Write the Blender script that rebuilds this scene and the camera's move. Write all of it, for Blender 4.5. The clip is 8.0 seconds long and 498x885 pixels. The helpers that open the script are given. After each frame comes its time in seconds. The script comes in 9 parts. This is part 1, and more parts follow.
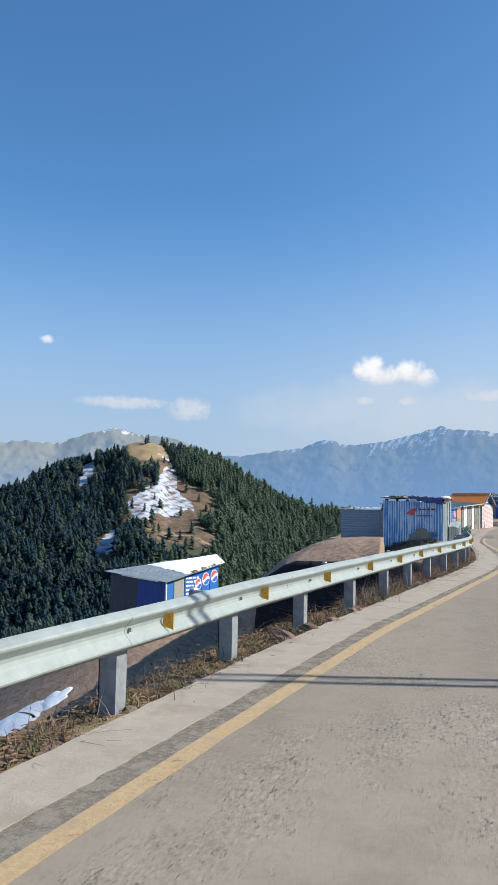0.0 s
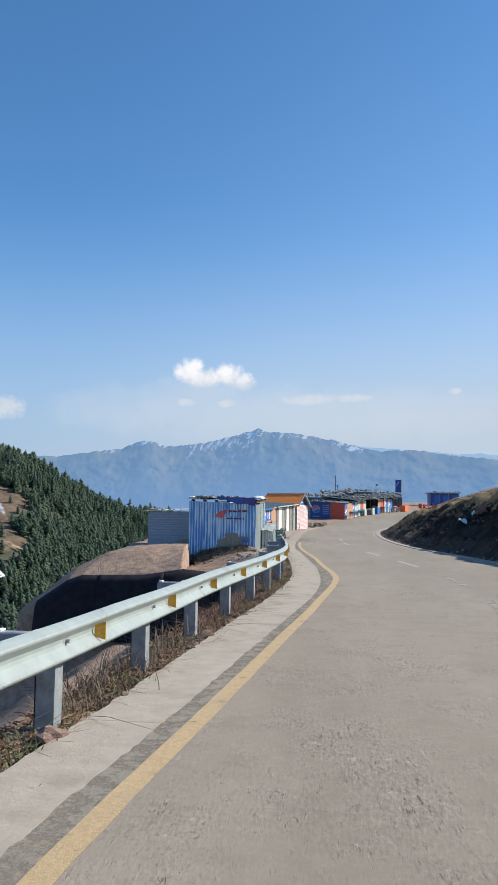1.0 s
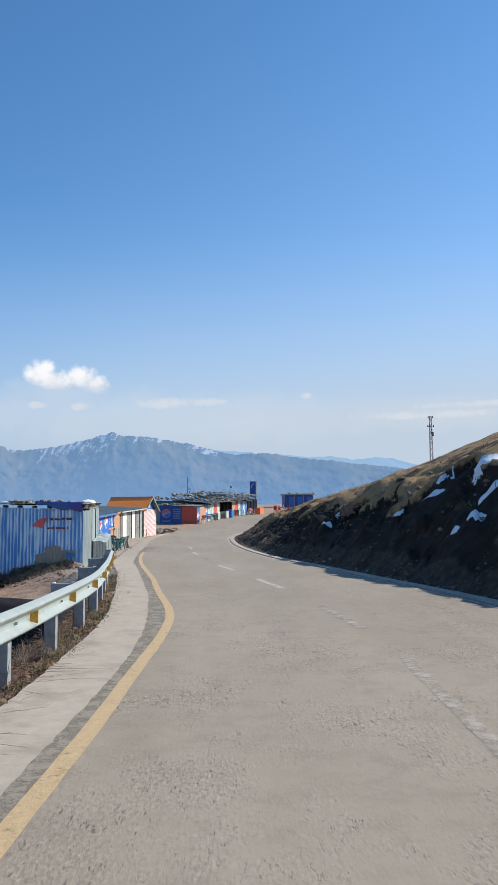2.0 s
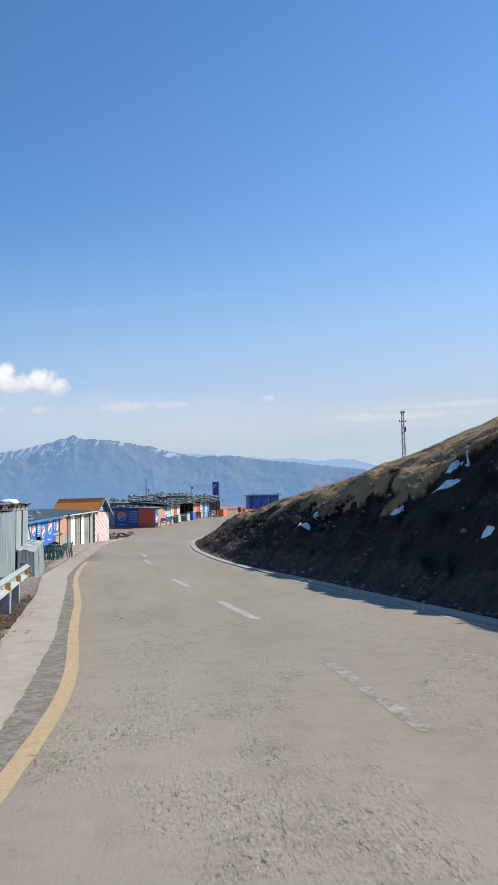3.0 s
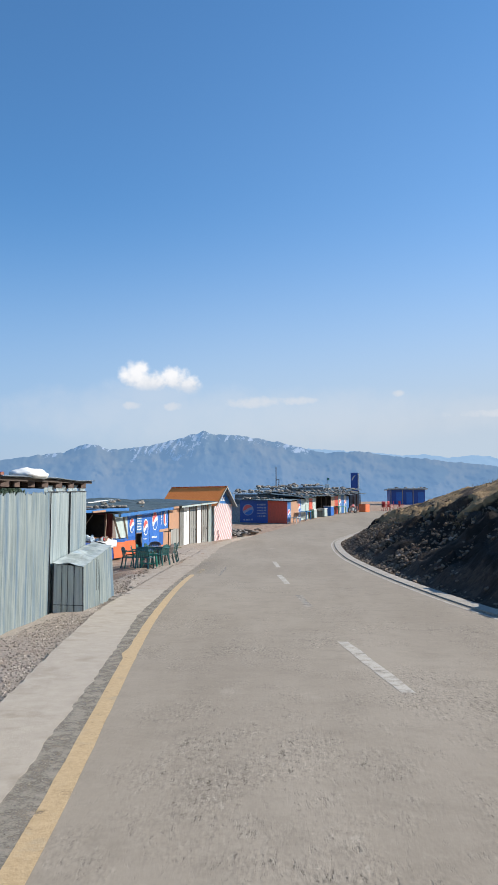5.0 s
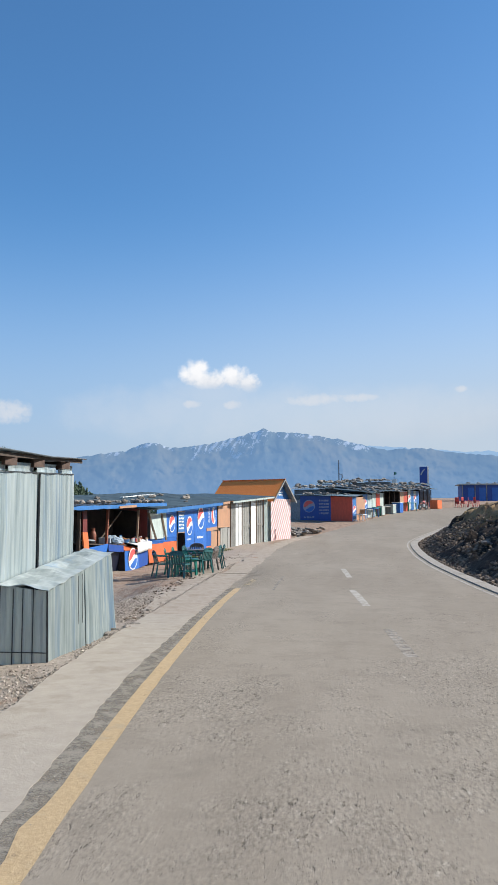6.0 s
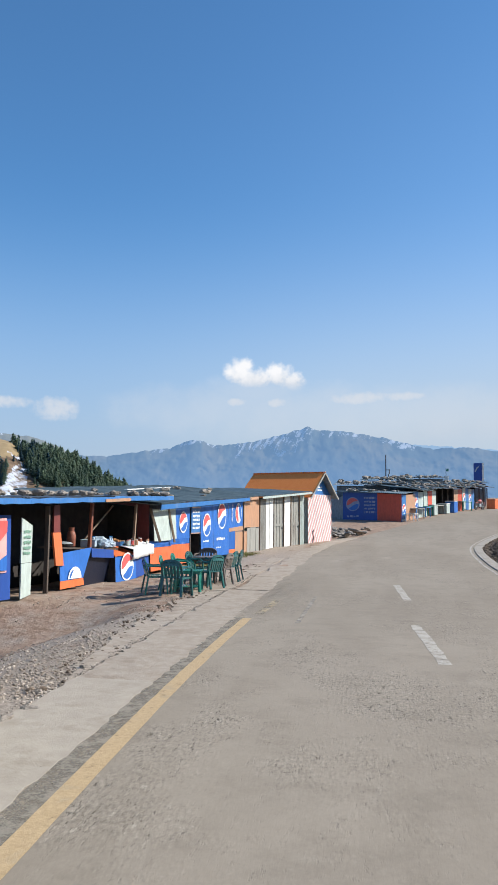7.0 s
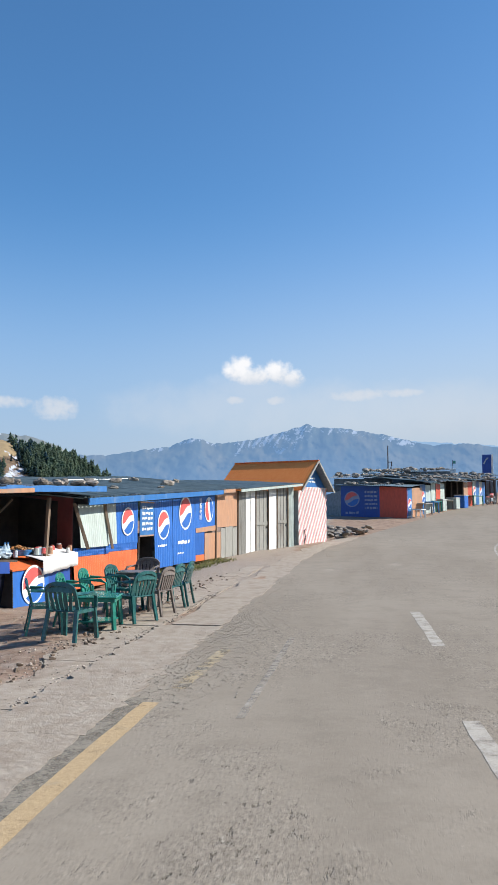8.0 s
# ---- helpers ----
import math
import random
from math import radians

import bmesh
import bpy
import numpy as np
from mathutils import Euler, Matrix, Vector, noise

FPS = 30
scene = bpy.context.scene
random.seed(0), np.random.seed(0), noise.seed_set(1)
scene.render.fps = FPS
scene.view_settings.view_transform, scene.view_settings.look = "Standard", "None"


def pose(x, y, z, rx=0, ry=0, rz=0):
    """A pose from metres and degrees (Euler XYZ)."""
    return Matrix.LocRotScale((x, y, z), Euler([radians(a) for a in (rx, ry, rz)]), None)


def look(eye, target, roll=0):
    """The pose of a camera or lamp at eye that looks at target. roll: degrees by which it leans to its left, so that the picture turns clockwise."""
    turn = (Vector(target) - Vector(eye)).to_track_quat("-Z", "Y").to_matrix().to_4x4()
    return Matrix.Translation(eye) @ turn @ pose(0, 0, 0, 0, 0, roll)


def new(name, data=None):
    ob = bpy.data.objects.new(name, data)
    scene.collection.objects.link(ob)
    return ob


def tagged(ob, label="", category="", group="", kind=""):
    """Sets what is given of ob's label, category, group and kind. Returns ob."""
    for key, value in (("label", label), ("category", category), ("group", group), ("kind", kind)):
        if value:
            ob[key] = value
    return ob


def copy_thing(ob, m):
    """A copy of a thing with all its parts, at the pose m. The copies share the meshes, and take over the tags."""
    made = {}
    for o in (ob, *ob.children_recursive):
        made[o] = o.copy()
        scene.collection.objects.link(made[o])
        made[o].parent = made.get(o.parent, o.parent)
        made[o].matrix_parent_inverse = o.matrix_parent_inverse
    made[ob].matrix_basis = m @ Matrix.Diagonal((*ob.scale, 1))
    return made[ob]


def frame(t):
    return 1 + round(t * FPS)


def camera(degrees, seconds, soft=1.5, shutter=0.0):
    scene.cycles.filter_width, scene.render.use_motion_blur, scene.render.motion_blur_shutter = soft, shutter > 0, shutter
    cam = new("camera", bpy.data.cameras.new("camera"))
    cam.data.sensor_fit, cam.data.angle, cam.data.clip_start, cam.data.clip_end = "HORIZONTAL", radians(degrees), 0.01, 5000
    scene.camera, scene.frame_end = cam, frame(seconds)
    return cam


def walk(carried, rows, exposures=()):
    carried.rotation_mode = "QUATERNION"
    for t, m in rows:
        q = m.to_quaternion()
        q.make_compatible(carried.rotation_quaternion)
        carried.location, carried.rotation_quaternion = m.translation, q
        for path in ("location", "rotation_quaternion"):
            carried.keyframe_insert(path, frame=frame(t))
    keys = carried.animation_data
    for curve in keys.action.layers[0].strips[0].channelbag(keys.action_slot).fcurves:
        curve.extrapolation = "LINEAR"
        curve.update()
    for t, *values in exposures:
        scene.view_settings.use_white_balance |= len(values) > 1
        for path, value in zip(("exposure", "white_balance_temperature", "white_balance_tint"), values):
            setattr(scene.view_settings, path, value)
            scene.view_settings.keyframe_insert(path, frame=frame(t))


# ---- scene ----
cam = camera(35.5, 8.0)
PATH = [
    (0, (0.45, -7.639, 1.612), (-0.238, -5.769, 1.788), 1.2),
    (0.5, (0.029, -4.266, 1.674), (-0.439, -2.33, 1.856), 0.6),
    (1, (-0.109, -0.769, 1.741), (-0.35, 1.207, 1.927), 0.7),
    (1.5, (0.042, 2.725, 1.794), (0.033, 4.715, 1.987), -0.1),
    (2, (0.227, 6.051, 1.866), (0.357, 8.037, 2.062), -0.5),
    (2.2, (0.315, 7.355, 1.89), (0.499, 9.337, 2.087), -0.6),
    (3.3, (0.781, 14.429, 1.817), (1.007, 16.405, 2.019), -1.2),
    (3.5, (0.769, 15.785, 1.852), (0.961, 17.765, 2.054), -1.1),
    (4, (0.648, 19.148, 1.866), (0.748, 21.135, 2.066), -0.8),
    (4.5, (0.452, 22.86, 1.868), (0.439, 24.85, 2.065), -0.4),
    (5, (0.259, 26.402, 1.841), (0.156, 28.39, 2.035), -0.1),
    (5.2, (0.173, 27.744, 1.828), (0.04, 29.73, 2.022), 0.0),
    (6.3, (-0.217, 34.541, 1.802), (-0.517, 36.51, 1.988), 0.1),
    (6.5, (-0.278, 35.786, 1.807), (-0.605, 37.751, 1.992), 0.4),
    (7, (-0.424, 38.979, 1.803), (-0.792, 40.936, 1.986), 0.6),
    (7.5, (-0.595, 42.304, 1.786), (-0.965, 44.262, 1.966), 0.5),
    (8, (-0.72, 45.543, 1.752), (-1.087, 47.501, 1.93), 0.1),
]
walk(cam, [(t, look(eye, target, roll)) for t, eye, target, roll in PATH], [(0, 0.45)])

# ---- world, sun ----
SUN_HEIGHT, SUN_TURN = radians(35), radians(71.5)
SUN = Vector((math.sin(SUN_TURN) * math.cos(SUN_HEIGHT), math.cos(SUN_TURN) * math.cos(SUN_HEIGHT), math.sin(SUN_HEIGHT)))


def build_world():
    w = bpy.data.worlds.new("sky")
    scene.world = w
    w.use_nodes = True
    nt = w.node_tree
    nt.nodes.clear()
    N = lambda kind, **kw: mk(nt, kind, **kw)
    out = N("ShaderNodeOutputWorld")
    bg = N("ShaderNodeBackground")
    bg.inputs["Strength"].default_value = SKY_STRENGTH
    sky = N("ShaderNodeTexSky", sky_type="NISHITA", sun_elevation=SUN_HEIGHT, sun_rotation=SUN_TURN,
            altitude=2600, air_density=1.25, dust_density=1.4, ozone_density=2.6)
    tc = N("ShaderNodeTexCoord")
    sep = N("ShaderNodeSeparateXYZ")
    nt.links.new(tc.outputs["Generated"], sep.inputs[0])
    M = lambda op, a, b=None, c=None: maths(nt, op, a, b, c)
    az = M("ARCTAN2", M("MULTIPLY", sep.outputs[0], -1.0), sep.outputs[1])
    el = M("ARCSINE", sep.outputs[2])
    az, el = M("DEGREES", az), M("DEGREES", el)
    co = N("ShaderNodeCombineXYZ")
    nt.links.new(az, co.inputs[0]); nt.links.new(el, co.inputs[1])
    def puff(scale, detail, rough=0.6):
        n = N("ShaderNodeTexNoise")
        n.inputs["Scale"].default_value, n.inputs["Detail"].default_value, n.inputs["Roughness"].default_value = scale, detail, rough
        nt.links.new(co.outputs[0], n.inputs["Vector"])
        return M("SUBTRACT", n.outputs["Fac"], 0.5)
    fine = puff(1.3, 8, 0.62)
    def blob(a, e, sa, se):
        u = M("DIVIDE", M("SUBTRACT", az, a), sa)
        v = M("DIVIDE", M("SUBTRACT", el, e), se)
        return M("SUBTRACT", 1.0, M("ADD", M("MULTIPLY", u, u), M("MULTIPLY", v, v)))
    def field(blobs):
        f = blob(*blobs[0])
        for b in blobs[1:]:
            f = M("MAXIMUM", f, blob(*b))
        return f
    # cumulus: heaped lobes over a flatter base
    cum = field([(11.4, 10.4, 1.35, 1.1), (10.2, 9.9, 1.9, 0.9), (8.5, 10.15, 1.35, 1.05), (7.5, 9.65, 1.1, 0.9), (11.0, 10.9, 0.75, 0.65)])
    cum = M("ADD", cum, M("MULTIPLY", fine, 2.0))
    def ramp(v, lo, hi, top):
        r = N("ShaderNodeMapRange", interpolation_type="SMOOTHSTEP")
        nt.links.new(v, r.inputs["Value"])
        r.inputs["From Min"].default_value, r.inputs["From Max"].default_value = lo, hi
        r.inputs["To Min"].default_value, r.inputs["To Max"].default_value = 0.0, top
        return r.outputs["Result"]
    c1 = M("MULTIPLY", ramp(cum, -0.15, 0.95, 0.97), ramp(el, 8.6, 9.9, 1.0))
    # thin and small clouds
    thin = field([(24.7, 7.4, 1.6, 0.8), (29.5, 7.7, 3.2, 0.45), (35.1, 11.9, 0.5, 0.3), (-8.0, 9.0, 0.45, 0.25), (2.6, 8.5, 2.4, 0.5),
                  (-0.6, 8.6, 1.6, 0.35), (8.6, 8.2, 0.8, 0.35), (11.6, 8.2, 0.8, 0.35), (-17.0, 7.35, 6.5, 0.34), (-22.0, 8.0, 7.0, 0.26)])
    thin = M("ADD", thin, M("MULTIPLY", fine, 2.6))
    c2 = ramp(thin, -0.5, 1.2, 0.8)
    veil = field([(10.0, 9.0, 5.0, 1.5), (10.0, 7.6, 13.0, 2.4), (-2.0, 7.4, 14.0, 2.2), (-18.0, 7.4, 12.0, 1.5)])
    veil = M("ADD", veil, M("MULTIPLY", puff(0.35, 5), 1.6))
    c3 = ramp(veil, -0.2, 1.2, 0.34)
    fac = M("MAXIMUM", M("MAXIMUM", c1, c2), c3)
    # the heaps are a little greyer towards their base
    tone = ramp(M("ADD", el, M("MULTIPLY", fine, 1.6)), 9.2, 10.7, 1.0)
    mixc = N("ShaderNodeMix", data_type="RGBA")
    nt.links.new(tone, mixc.inputs["Factor"])
    mixc.inputs["A"].default_value, mixc.inputs["B"].default_value = (*CLOUD_LOW, 1), (*CLOUD_TOP, 1)
    # pale haze that thickens towards the horizon
    hz = M("POWER", ramp(el, 25.0, 1.0, 1.0), 1.4)
    # and that is brighter on the side of the sun
    hz = M("MINIMUM", M("ADD", hz, M("MULTIPLY", M("MULTIPLY", ramp(az, 26.0, -26.0, 0.26), ramp(el, 40.0, 6.0, 1.0)), 1.0)), 1.0)
    h = N("ShaderNodeMix", data_type="RGBA")
    nt.links.new(M("MULTIPLY", hz, HAZE_AMOUNT), h.inputs["Factor"])
    tint = N("ShaderNodeMix", data_type="RGBA", blend_type="MULTIPLY")
    tint.inputs["Factor"].default_value = 1.0
    nt.links.new(sky.outputs[0], tint.inputs["A"])
    tint.inputs["B"].default_value = (*SKY_TINT, 1)
    nt.links.new(tint.outputs["Result"], h.inputs["A"])
    # bluer and dimmer on the side away from the sun
    hc = N("ShaderNodeMix", data_type="RGBA")
    nt.links.new(ramp(az, 2.0, 27.0, 1.0), hc.inputs["Factor"])
    hc.inputs["A"].default_value, hc.inputs["B"].default_value = (*HAZE_COLOUR, 1), (*HAZE_AWAY, 1)
    nt.links.new(hc.outputs["Result"], h.inputs["B"])
    m = N("ShaderNodeMix", data_type="RGBA")
    nt.links.new(fac, m.inputs["Factor"])
    nt.links.new(h.outputs["Result"], m.inputs["A"])
    nt.links.new(mixc.outputs["Result"], m.inputs["B"])
    nt.links.new(m.outputs["Result"], bg.inputs["Color"])
    nt.links.new(bg.outputs[0], out.inputs[0])


def mk(nt, kind, **kw):
    n = nt.nodes.new(kind)
    if "data_type" in kw:
        n.data_type = kw["data_type"]
    if "blend_type" in kw:
        n.blend_type = kw["blend_type"]
    if "interpolation_type" in kw:
        n.interpolation_type = kw["interpolation_type"]
    if "attribute_name" in kw:
        n.attribute_name = kw["attribute_name"]
    if "sky_type" in kw:
        n.sky_type, n.sun_disc = kw["sky_type"], False
        n.sun_elevation, n.sun_rotation = kw["sun_elevation"], kw["sun_rotation"]
        n.altitude, n.air_density, n.dust_density, n.ozone_density = kw["altitude"], kw["air_density"], kw["dust_density"], kw["ozone_density"]
    return n


def maths(nt, op, a, b=None, c=None):
    n = nt.nodes.new("ShaderNodeMath")
    n.operation = op
    for i, v in enumerate((a, b, c)):
        if v is None:
            continue
        if isinstance(v, (int, float)):
            n.inputs[i].default_value = v
        else:
            nt.links.new(v, n.inputs[i])
    return n.outputs[0]


SKY_STRENGTH = 0.112
SKY_TINT = (0.59, 0.955, 1.145)
HAZE_AMOUNT = 0.95
HAZE_COLOUR = (3.5, 4.03, 4.70)
HAZE_AWAY = (2.75, 3.42, 4.45)
CLOUD_LOW, CLOUD_TOP = (4.6, 4.85, 5.25), (6.4, 6.4, 6.5)
build_world()
sun = new("sun", bpy.data.lights.new("sun", "SUN"))
sun.data.energy, sun.data.angle, sun.data.color = 4.9, radians(0.53), (1.0, 0.95, 0.87)
sun.matrix_world = look(SUN * 80, (0, 0, 0))

# ---- materials ----


def grain(name, a, b, scale=8.0, rough=0.8, bump=0.3, metal=0.0, stain=None, stain_scale=0.6, stain_at=0.55, detail=6,
          stretch=(1, 1, 1), rough2=None, tint=0.0, bump_scale=None, spec=0.5, distance=0.02):
    """A surface of two tones with grain, larger stains and a fine relief; tint varies it from piece to piece."""
    m = bpy.data.materials.new(name)
    m.use_nodes = True
    nt = m.node_tree
    p = nt.nodes["Principled BSDF"]
    tc = mk(nt, "ShaderNodeTexCoord")
    mp = mk(nt, "ShaderNodeMapping")
    mp.inputs["Scale"].default_value = stretch
    nt.links.new(tc.outputs["Object"], mp.inputs["Vector"])
    def noise_tex(s, d, r=0.6):
        n = mk(nt, "ShaderNodeTexNoise")
        n.inputs["Scale"].default_value, n.inputs["Detail"].default_value, n.inputs["Roughness"].default_value = s, d, r
        nt.links.new(mp.outputs[0], n.inputs["Vector"])
        return n.outputs["Fac"]
    def ramp2(fac, lo, hi, ca, cb):
        r = mk(nt, "ShaderNodeValToRGB")
        r.color_ramp.elements[0].position, r.color_ramp.elements[1].position = lo, hi
        r.color_ramp.elements[0].color, r.color_ramp.elements[1].color = (*ca, 1), (*cb, 1)
        nt.links.new(fac, r.inputs[0])
        return r.outputs[0]
    fine = noise_tex(scale, detail)
    col = ramp2(fine, 0.32, 0.68, a, b)
    if stain:
        big = noise_tex(stain_scale, 5, 0.65)
        f = ramp2(big, stain_at, stain_at + 0.16, (0, 0, 0), (1, 1, 1))
        x = mk(nt, "ShaderNodeMix", data_type="RGBA")
        nt.links.new(f, x.inputs["Factor"])
        nt.links.new(col, x.inputs["A"])
        x.inputs["B"].default_value = (*stain, 1)
        col = x.outputs["Result"]
    if tint:
        oi = mk(nt, "ShaderNodeObjectInfo")
        hs = mk(nt, "ShaderNodeHueSaturation")
        nt.links.new(maths(nt, "MULTIPLY_ADD", oi.outputs["Random"], 2 * tint, 1 - tint), hs.inputs["Value"])
        nt.links.new(col, hs.inputs["Color"])
        col = hs.outputs[0]
    nt.links.new(col, p.inputs["Base Color"])
    p.inputs["Metallic"].default_value = metal
    p.inputs["Specular IOR Level"].default_value = spec
    rv = maths(nt, "MULTIPLY_ADD", fine, (rough2 if rough2 is not None else 0.15), rough - 0.07)
    nt.links.new(rv, p.inputs["Roughness"])
    if bump:
        bn = noise_tex(bump_scale or scale * 2.3, 8, 0.7)
        bp = mk(nt, "ShaderNodeBump")
        bp.inputs["Strength"].default_value, bp.inputs["Distance"].default_value = bump, distance
        nt.links.new(bn, bp.inputs["Height"])
        nt.links.new(bp.outputs[0], p.inputs["Normal"])
    return m


def plain(name, c, rough=0.5, metal=0.0):
    return grain(name, tuple(v * 0.88 for v in c), tuple(min(1, v * 1.08) for v in c), 14, rough, 0.08, metal, stain=tuple(v * 0.72 for v in c), stain_scale=2.2, stain_at=0.58)


def painted(name, c, wear=(0.32, 0.30, 0.28), at=0.62):
    """Paint on sheet metal, faded and chipped, with grime in streaks."""
    return grain(name, tuple(v * 0.85 for v in c), tuple(min(1, v * 1.1) for v in c), 9, 0.5, 0.12, 0.0, stain=wear, stain_scale=1.7, stain_at=at, stretch=(1, 1, 0.35))




def asphalt():
    """Dusty worn asphalt: broad pale and darker patches, mottling, bare aggregate in places and small pits."""
    m = bpy.data.materials.new("asphalt")
    m.use_nodes = True
    nt = m.node_tree
    p = nt.nodes["Principled BSDF"]
    tc = mk(nt, "ShaderNodeTexCoord")
    def noise_tex(s, d=6, r=0.6, stretch=None):
        n = mk(nt, "ShaderNodeTexNoise")
        n.inputs["Scale"].default_value, n.inputs["Detail"].default_value, n.inputs["Roughness"].default_value = s, d, r
        if stretch:
            mp = mk(nt, "ShaderNodeMapping")
            mp.inputs["Scale"].default_value = stretch
            nt.links.new(tc.outputs["Object"], mp.inputs[0])
            nt.links.new(mp.outputs[0], n.inputs["Vector"])
        else:
            nt.links.new(tc.outputs["Object"], n.inputs["Vector"])
        return n.outputs["Fac"]
    def span(v, lo, hi, a=0.0, b=1.0):
        r = mk(nt, "ShaderNodeMapRange", interpolation_type="SMOOTHSTEP")
        nt.links.new(v, r.inputs["Value"])
        r.inputs["From Min"].default_value, r.inputs["From Max"].default_value, r.inputs["To Min"].default_value, r.inputs["To Max"].default_value = lo, hi, a, b
        return r.outputs[0]
    def blend(f, a, b):
        x = mk(nt, "ShaderNodeMix", data_type="RGBA")
        nt.links.new(f, x.inputs["Factor"])
        for k, v in (("A", a), ("B", b)):
            if isinstance(v, tuple):
                x.inputs[k].default_value = (*v, 1)
            else:
                nt.links.new(v, x.inputs[k])
        return x.outputs["Result"]
    # broad tone, faint wheel tracks along the road, hand-sized mottling
    col = blend(span(noise_tex(0.22, 4, 0.6, (1, 0.35, 1)), 0.36, 0.64), (0.240, 0.202, 0.157), (0.295, 0.252, 0.199))
    col = blend(span(noise_tex(0.9, 4, 0.6, (1, 0.10, 1)), 0.42, 0.66, 0, 0.5), col, (0.305, 0.260, 0.206))
    col = blend(span(noise_tex(1.7, 6, 0.65), 0.45, 0.70, 0, 0.6), col, (0.220, 0.186, 0.146))
    col = blend(span(noise_tex(5.5, 5, 0.65), 0.46, 0.68, 0, 0.25), col, (0.325, 0.278, 0.221))
    # where the binder is worn away the stones stand out, with dark pits between them
    rough_zone = span(noise_tex(0.55, 6, 0.72, (1, 0.6, 1)), 0.44, 0.62)
    grit = noise_tex(40, 3, 0.65, (1, 0.4, 1))
    col = blend(maths(nt, "MULTIPLY", span(grit, 0.50, 0.66), maths(nt, "MULTIPLY_ADD", rough_zone, 0.42, 0.07)), col, (0.125, 0.105, 0.083))
    col = blend(maths(nt, "MULTIPLY", span(grit, 0.50, 0.34), maths(nt, "MULTIPLY_ADD", rough_zone, 0.36, 0.06)), col, (0.40, 0.345, 0.275))
    pits = maths(nt, "MULTIPLY", span(noise_tex(14, 4, 0.75, (1, 0.32, 1)), 0.60, 0.69), maths(nt, "MULTIPLY_ADD", rough_zone, 0.62, 0.12))
    col = blend(maths(nt, "MULTIPLY", pits, 0.8), col, (0.075, 0.063, 0.050))
    nicks = maths(nt, "MULTIPLY", span(noise_tex(24, 4, 0.75, (1, 0.32, 1)), 0.60, 0.68), maths(nt, "MULTIPLY_ADD", rough_zone, 0.75, 0.08))
    col = blend(nicks, col, (0.095, 0.079, 0.062))
    col = blend(maths(nt, "MULTIPLY", span(noise_tex(18, 3, 0.7, (1, 0.35, 1)), 0.62, 0.70), maths(nt, "MULTIPLY_ADD", rough_zone, 0.6, 0.12)), col, (0.42, 0.37, 0.30))
    # pale dust scuffs and a few dark oil stains
    col = blend(maths(nt, "MULTIPLY", span(noise_tex(0.9, 5, 0.6, (1, 0.5, 1)), 0.64, 0.76), 0.35), col, (0.39, 0.34, 0.275))
    col = blend(maths(nt, "MULTIPLY", span(noise_tex(0.75, 3, 0.5), 0.70, 0.78), 0.45), col, (0.17, 0.145, 0.115))
    nt.links.new(col, p.inputs["Base Color"])
    p.inputs["Roughness"].default_value = 0.92
    p.inputs["Specular IOR Level"].default_value = 0.2
    bp = mk(nt, "ShaderNodeBump")
    bp.inputs["Strength"].default_value, bp.inputs["Distance"].default_value = 1.0, 0.006
    h = maths(nt, "MULTIPLY", noise_tex(40, 5, 0.65, (1, 0.4, 1)), maths(nt, "MULTIPLY_ADD", rough_zone, 1.0, 0.22))
    nt.links.new(maths(nt, "SUBTRACT", maths(nt, "SUBTRACT", h, pits), nicks), bp.inputs["Height"])
    nt.links.new(bp.outputs[0], p.inputs["Normal"])
    return m


ASPHALT = asphalt()
GUTTER = grain("crumbling_asphalt", (0.225, 0.200, 0.161), (0.282, 0.250, 0.203), 30, 0.95, 0.5, stain=(0.275, 0.240, 0.192), stain_scale=3.2, stain_at=0.54, bump_scale=45, distance=0.02, spec=0.2)
CONCRETE = grain("worn_concrete", (0.345, 0.297, 0.24), (0.405, 0.353, 0.288), 5, 0.92, 0.3, stain=(0.295, 0.25, 0.196), stain_scale=1.7, stain_at=0.52, spec=0.2, bump_scale=22, distance=0.03)
DUSTY = grain("dust_covered_concrete", (0.315, 0.260, 0.204), (0.405, 0.346, 0.280), 6, 0.95, 0.7, stain=(0.265, 0.210, 0.162), stain_scale=1.4, stain_at=0.54, spec=0.2, bump_scale=14, distance=0.03)
LEAF_SPOT = grain("dark_leaf_spot", (0.055, 0.044, 0.034), (0.12, 0.10, 0.08), 30, 0.85, 0.3, spec=0.2)
KERB = grain("kerb_concrete", (0.28, 0.25, 0.21), (0.40, 0.36, 0.31), 9, 0.9, 0.5, stain=(0.22, 0.20, 0.17), stain_scale=1.1, spec=0.25)
YELLOW = grain("yellow_road_paint", (0.40, 0.285, 0.155), (0.50, 0.365, 0.21), 24, 0.8, 0.4, stain=(0.36, 0.29, 0.195), stain_scale=3.0, stain_at=0.57, spec=0.3)
WHITE_LINE = grain("worn_white_paint", (0.40, 0.36, 0.305), (0.47, 0.43, 0.37), 26, 0.85, 0.2, stain=(0.36, 0.32, 0.265), stain_scale=4.0, stain_at=0.5, spec=0.3)
YELLOW_WORN = grain("worn_yellow_paint", (0.36, 0.285, 0.18), (0.44, 0.35, 0.225), 24, 0.8, 0.4, stain=(0.27, 0.235, 0.185), stain_scale=4.0, stain_at=0.48, spec=0.3)
WORN_LINE = grain("nearly_gone_white_paint", (0.355, 0.315, 0.26), (0.42, 0.375, 0.315), 26, 0.85, 0.2, stain=(0.33, 0.29, 0.24), stain_scale=4.0, stain_at=0.45, spec=0.3)
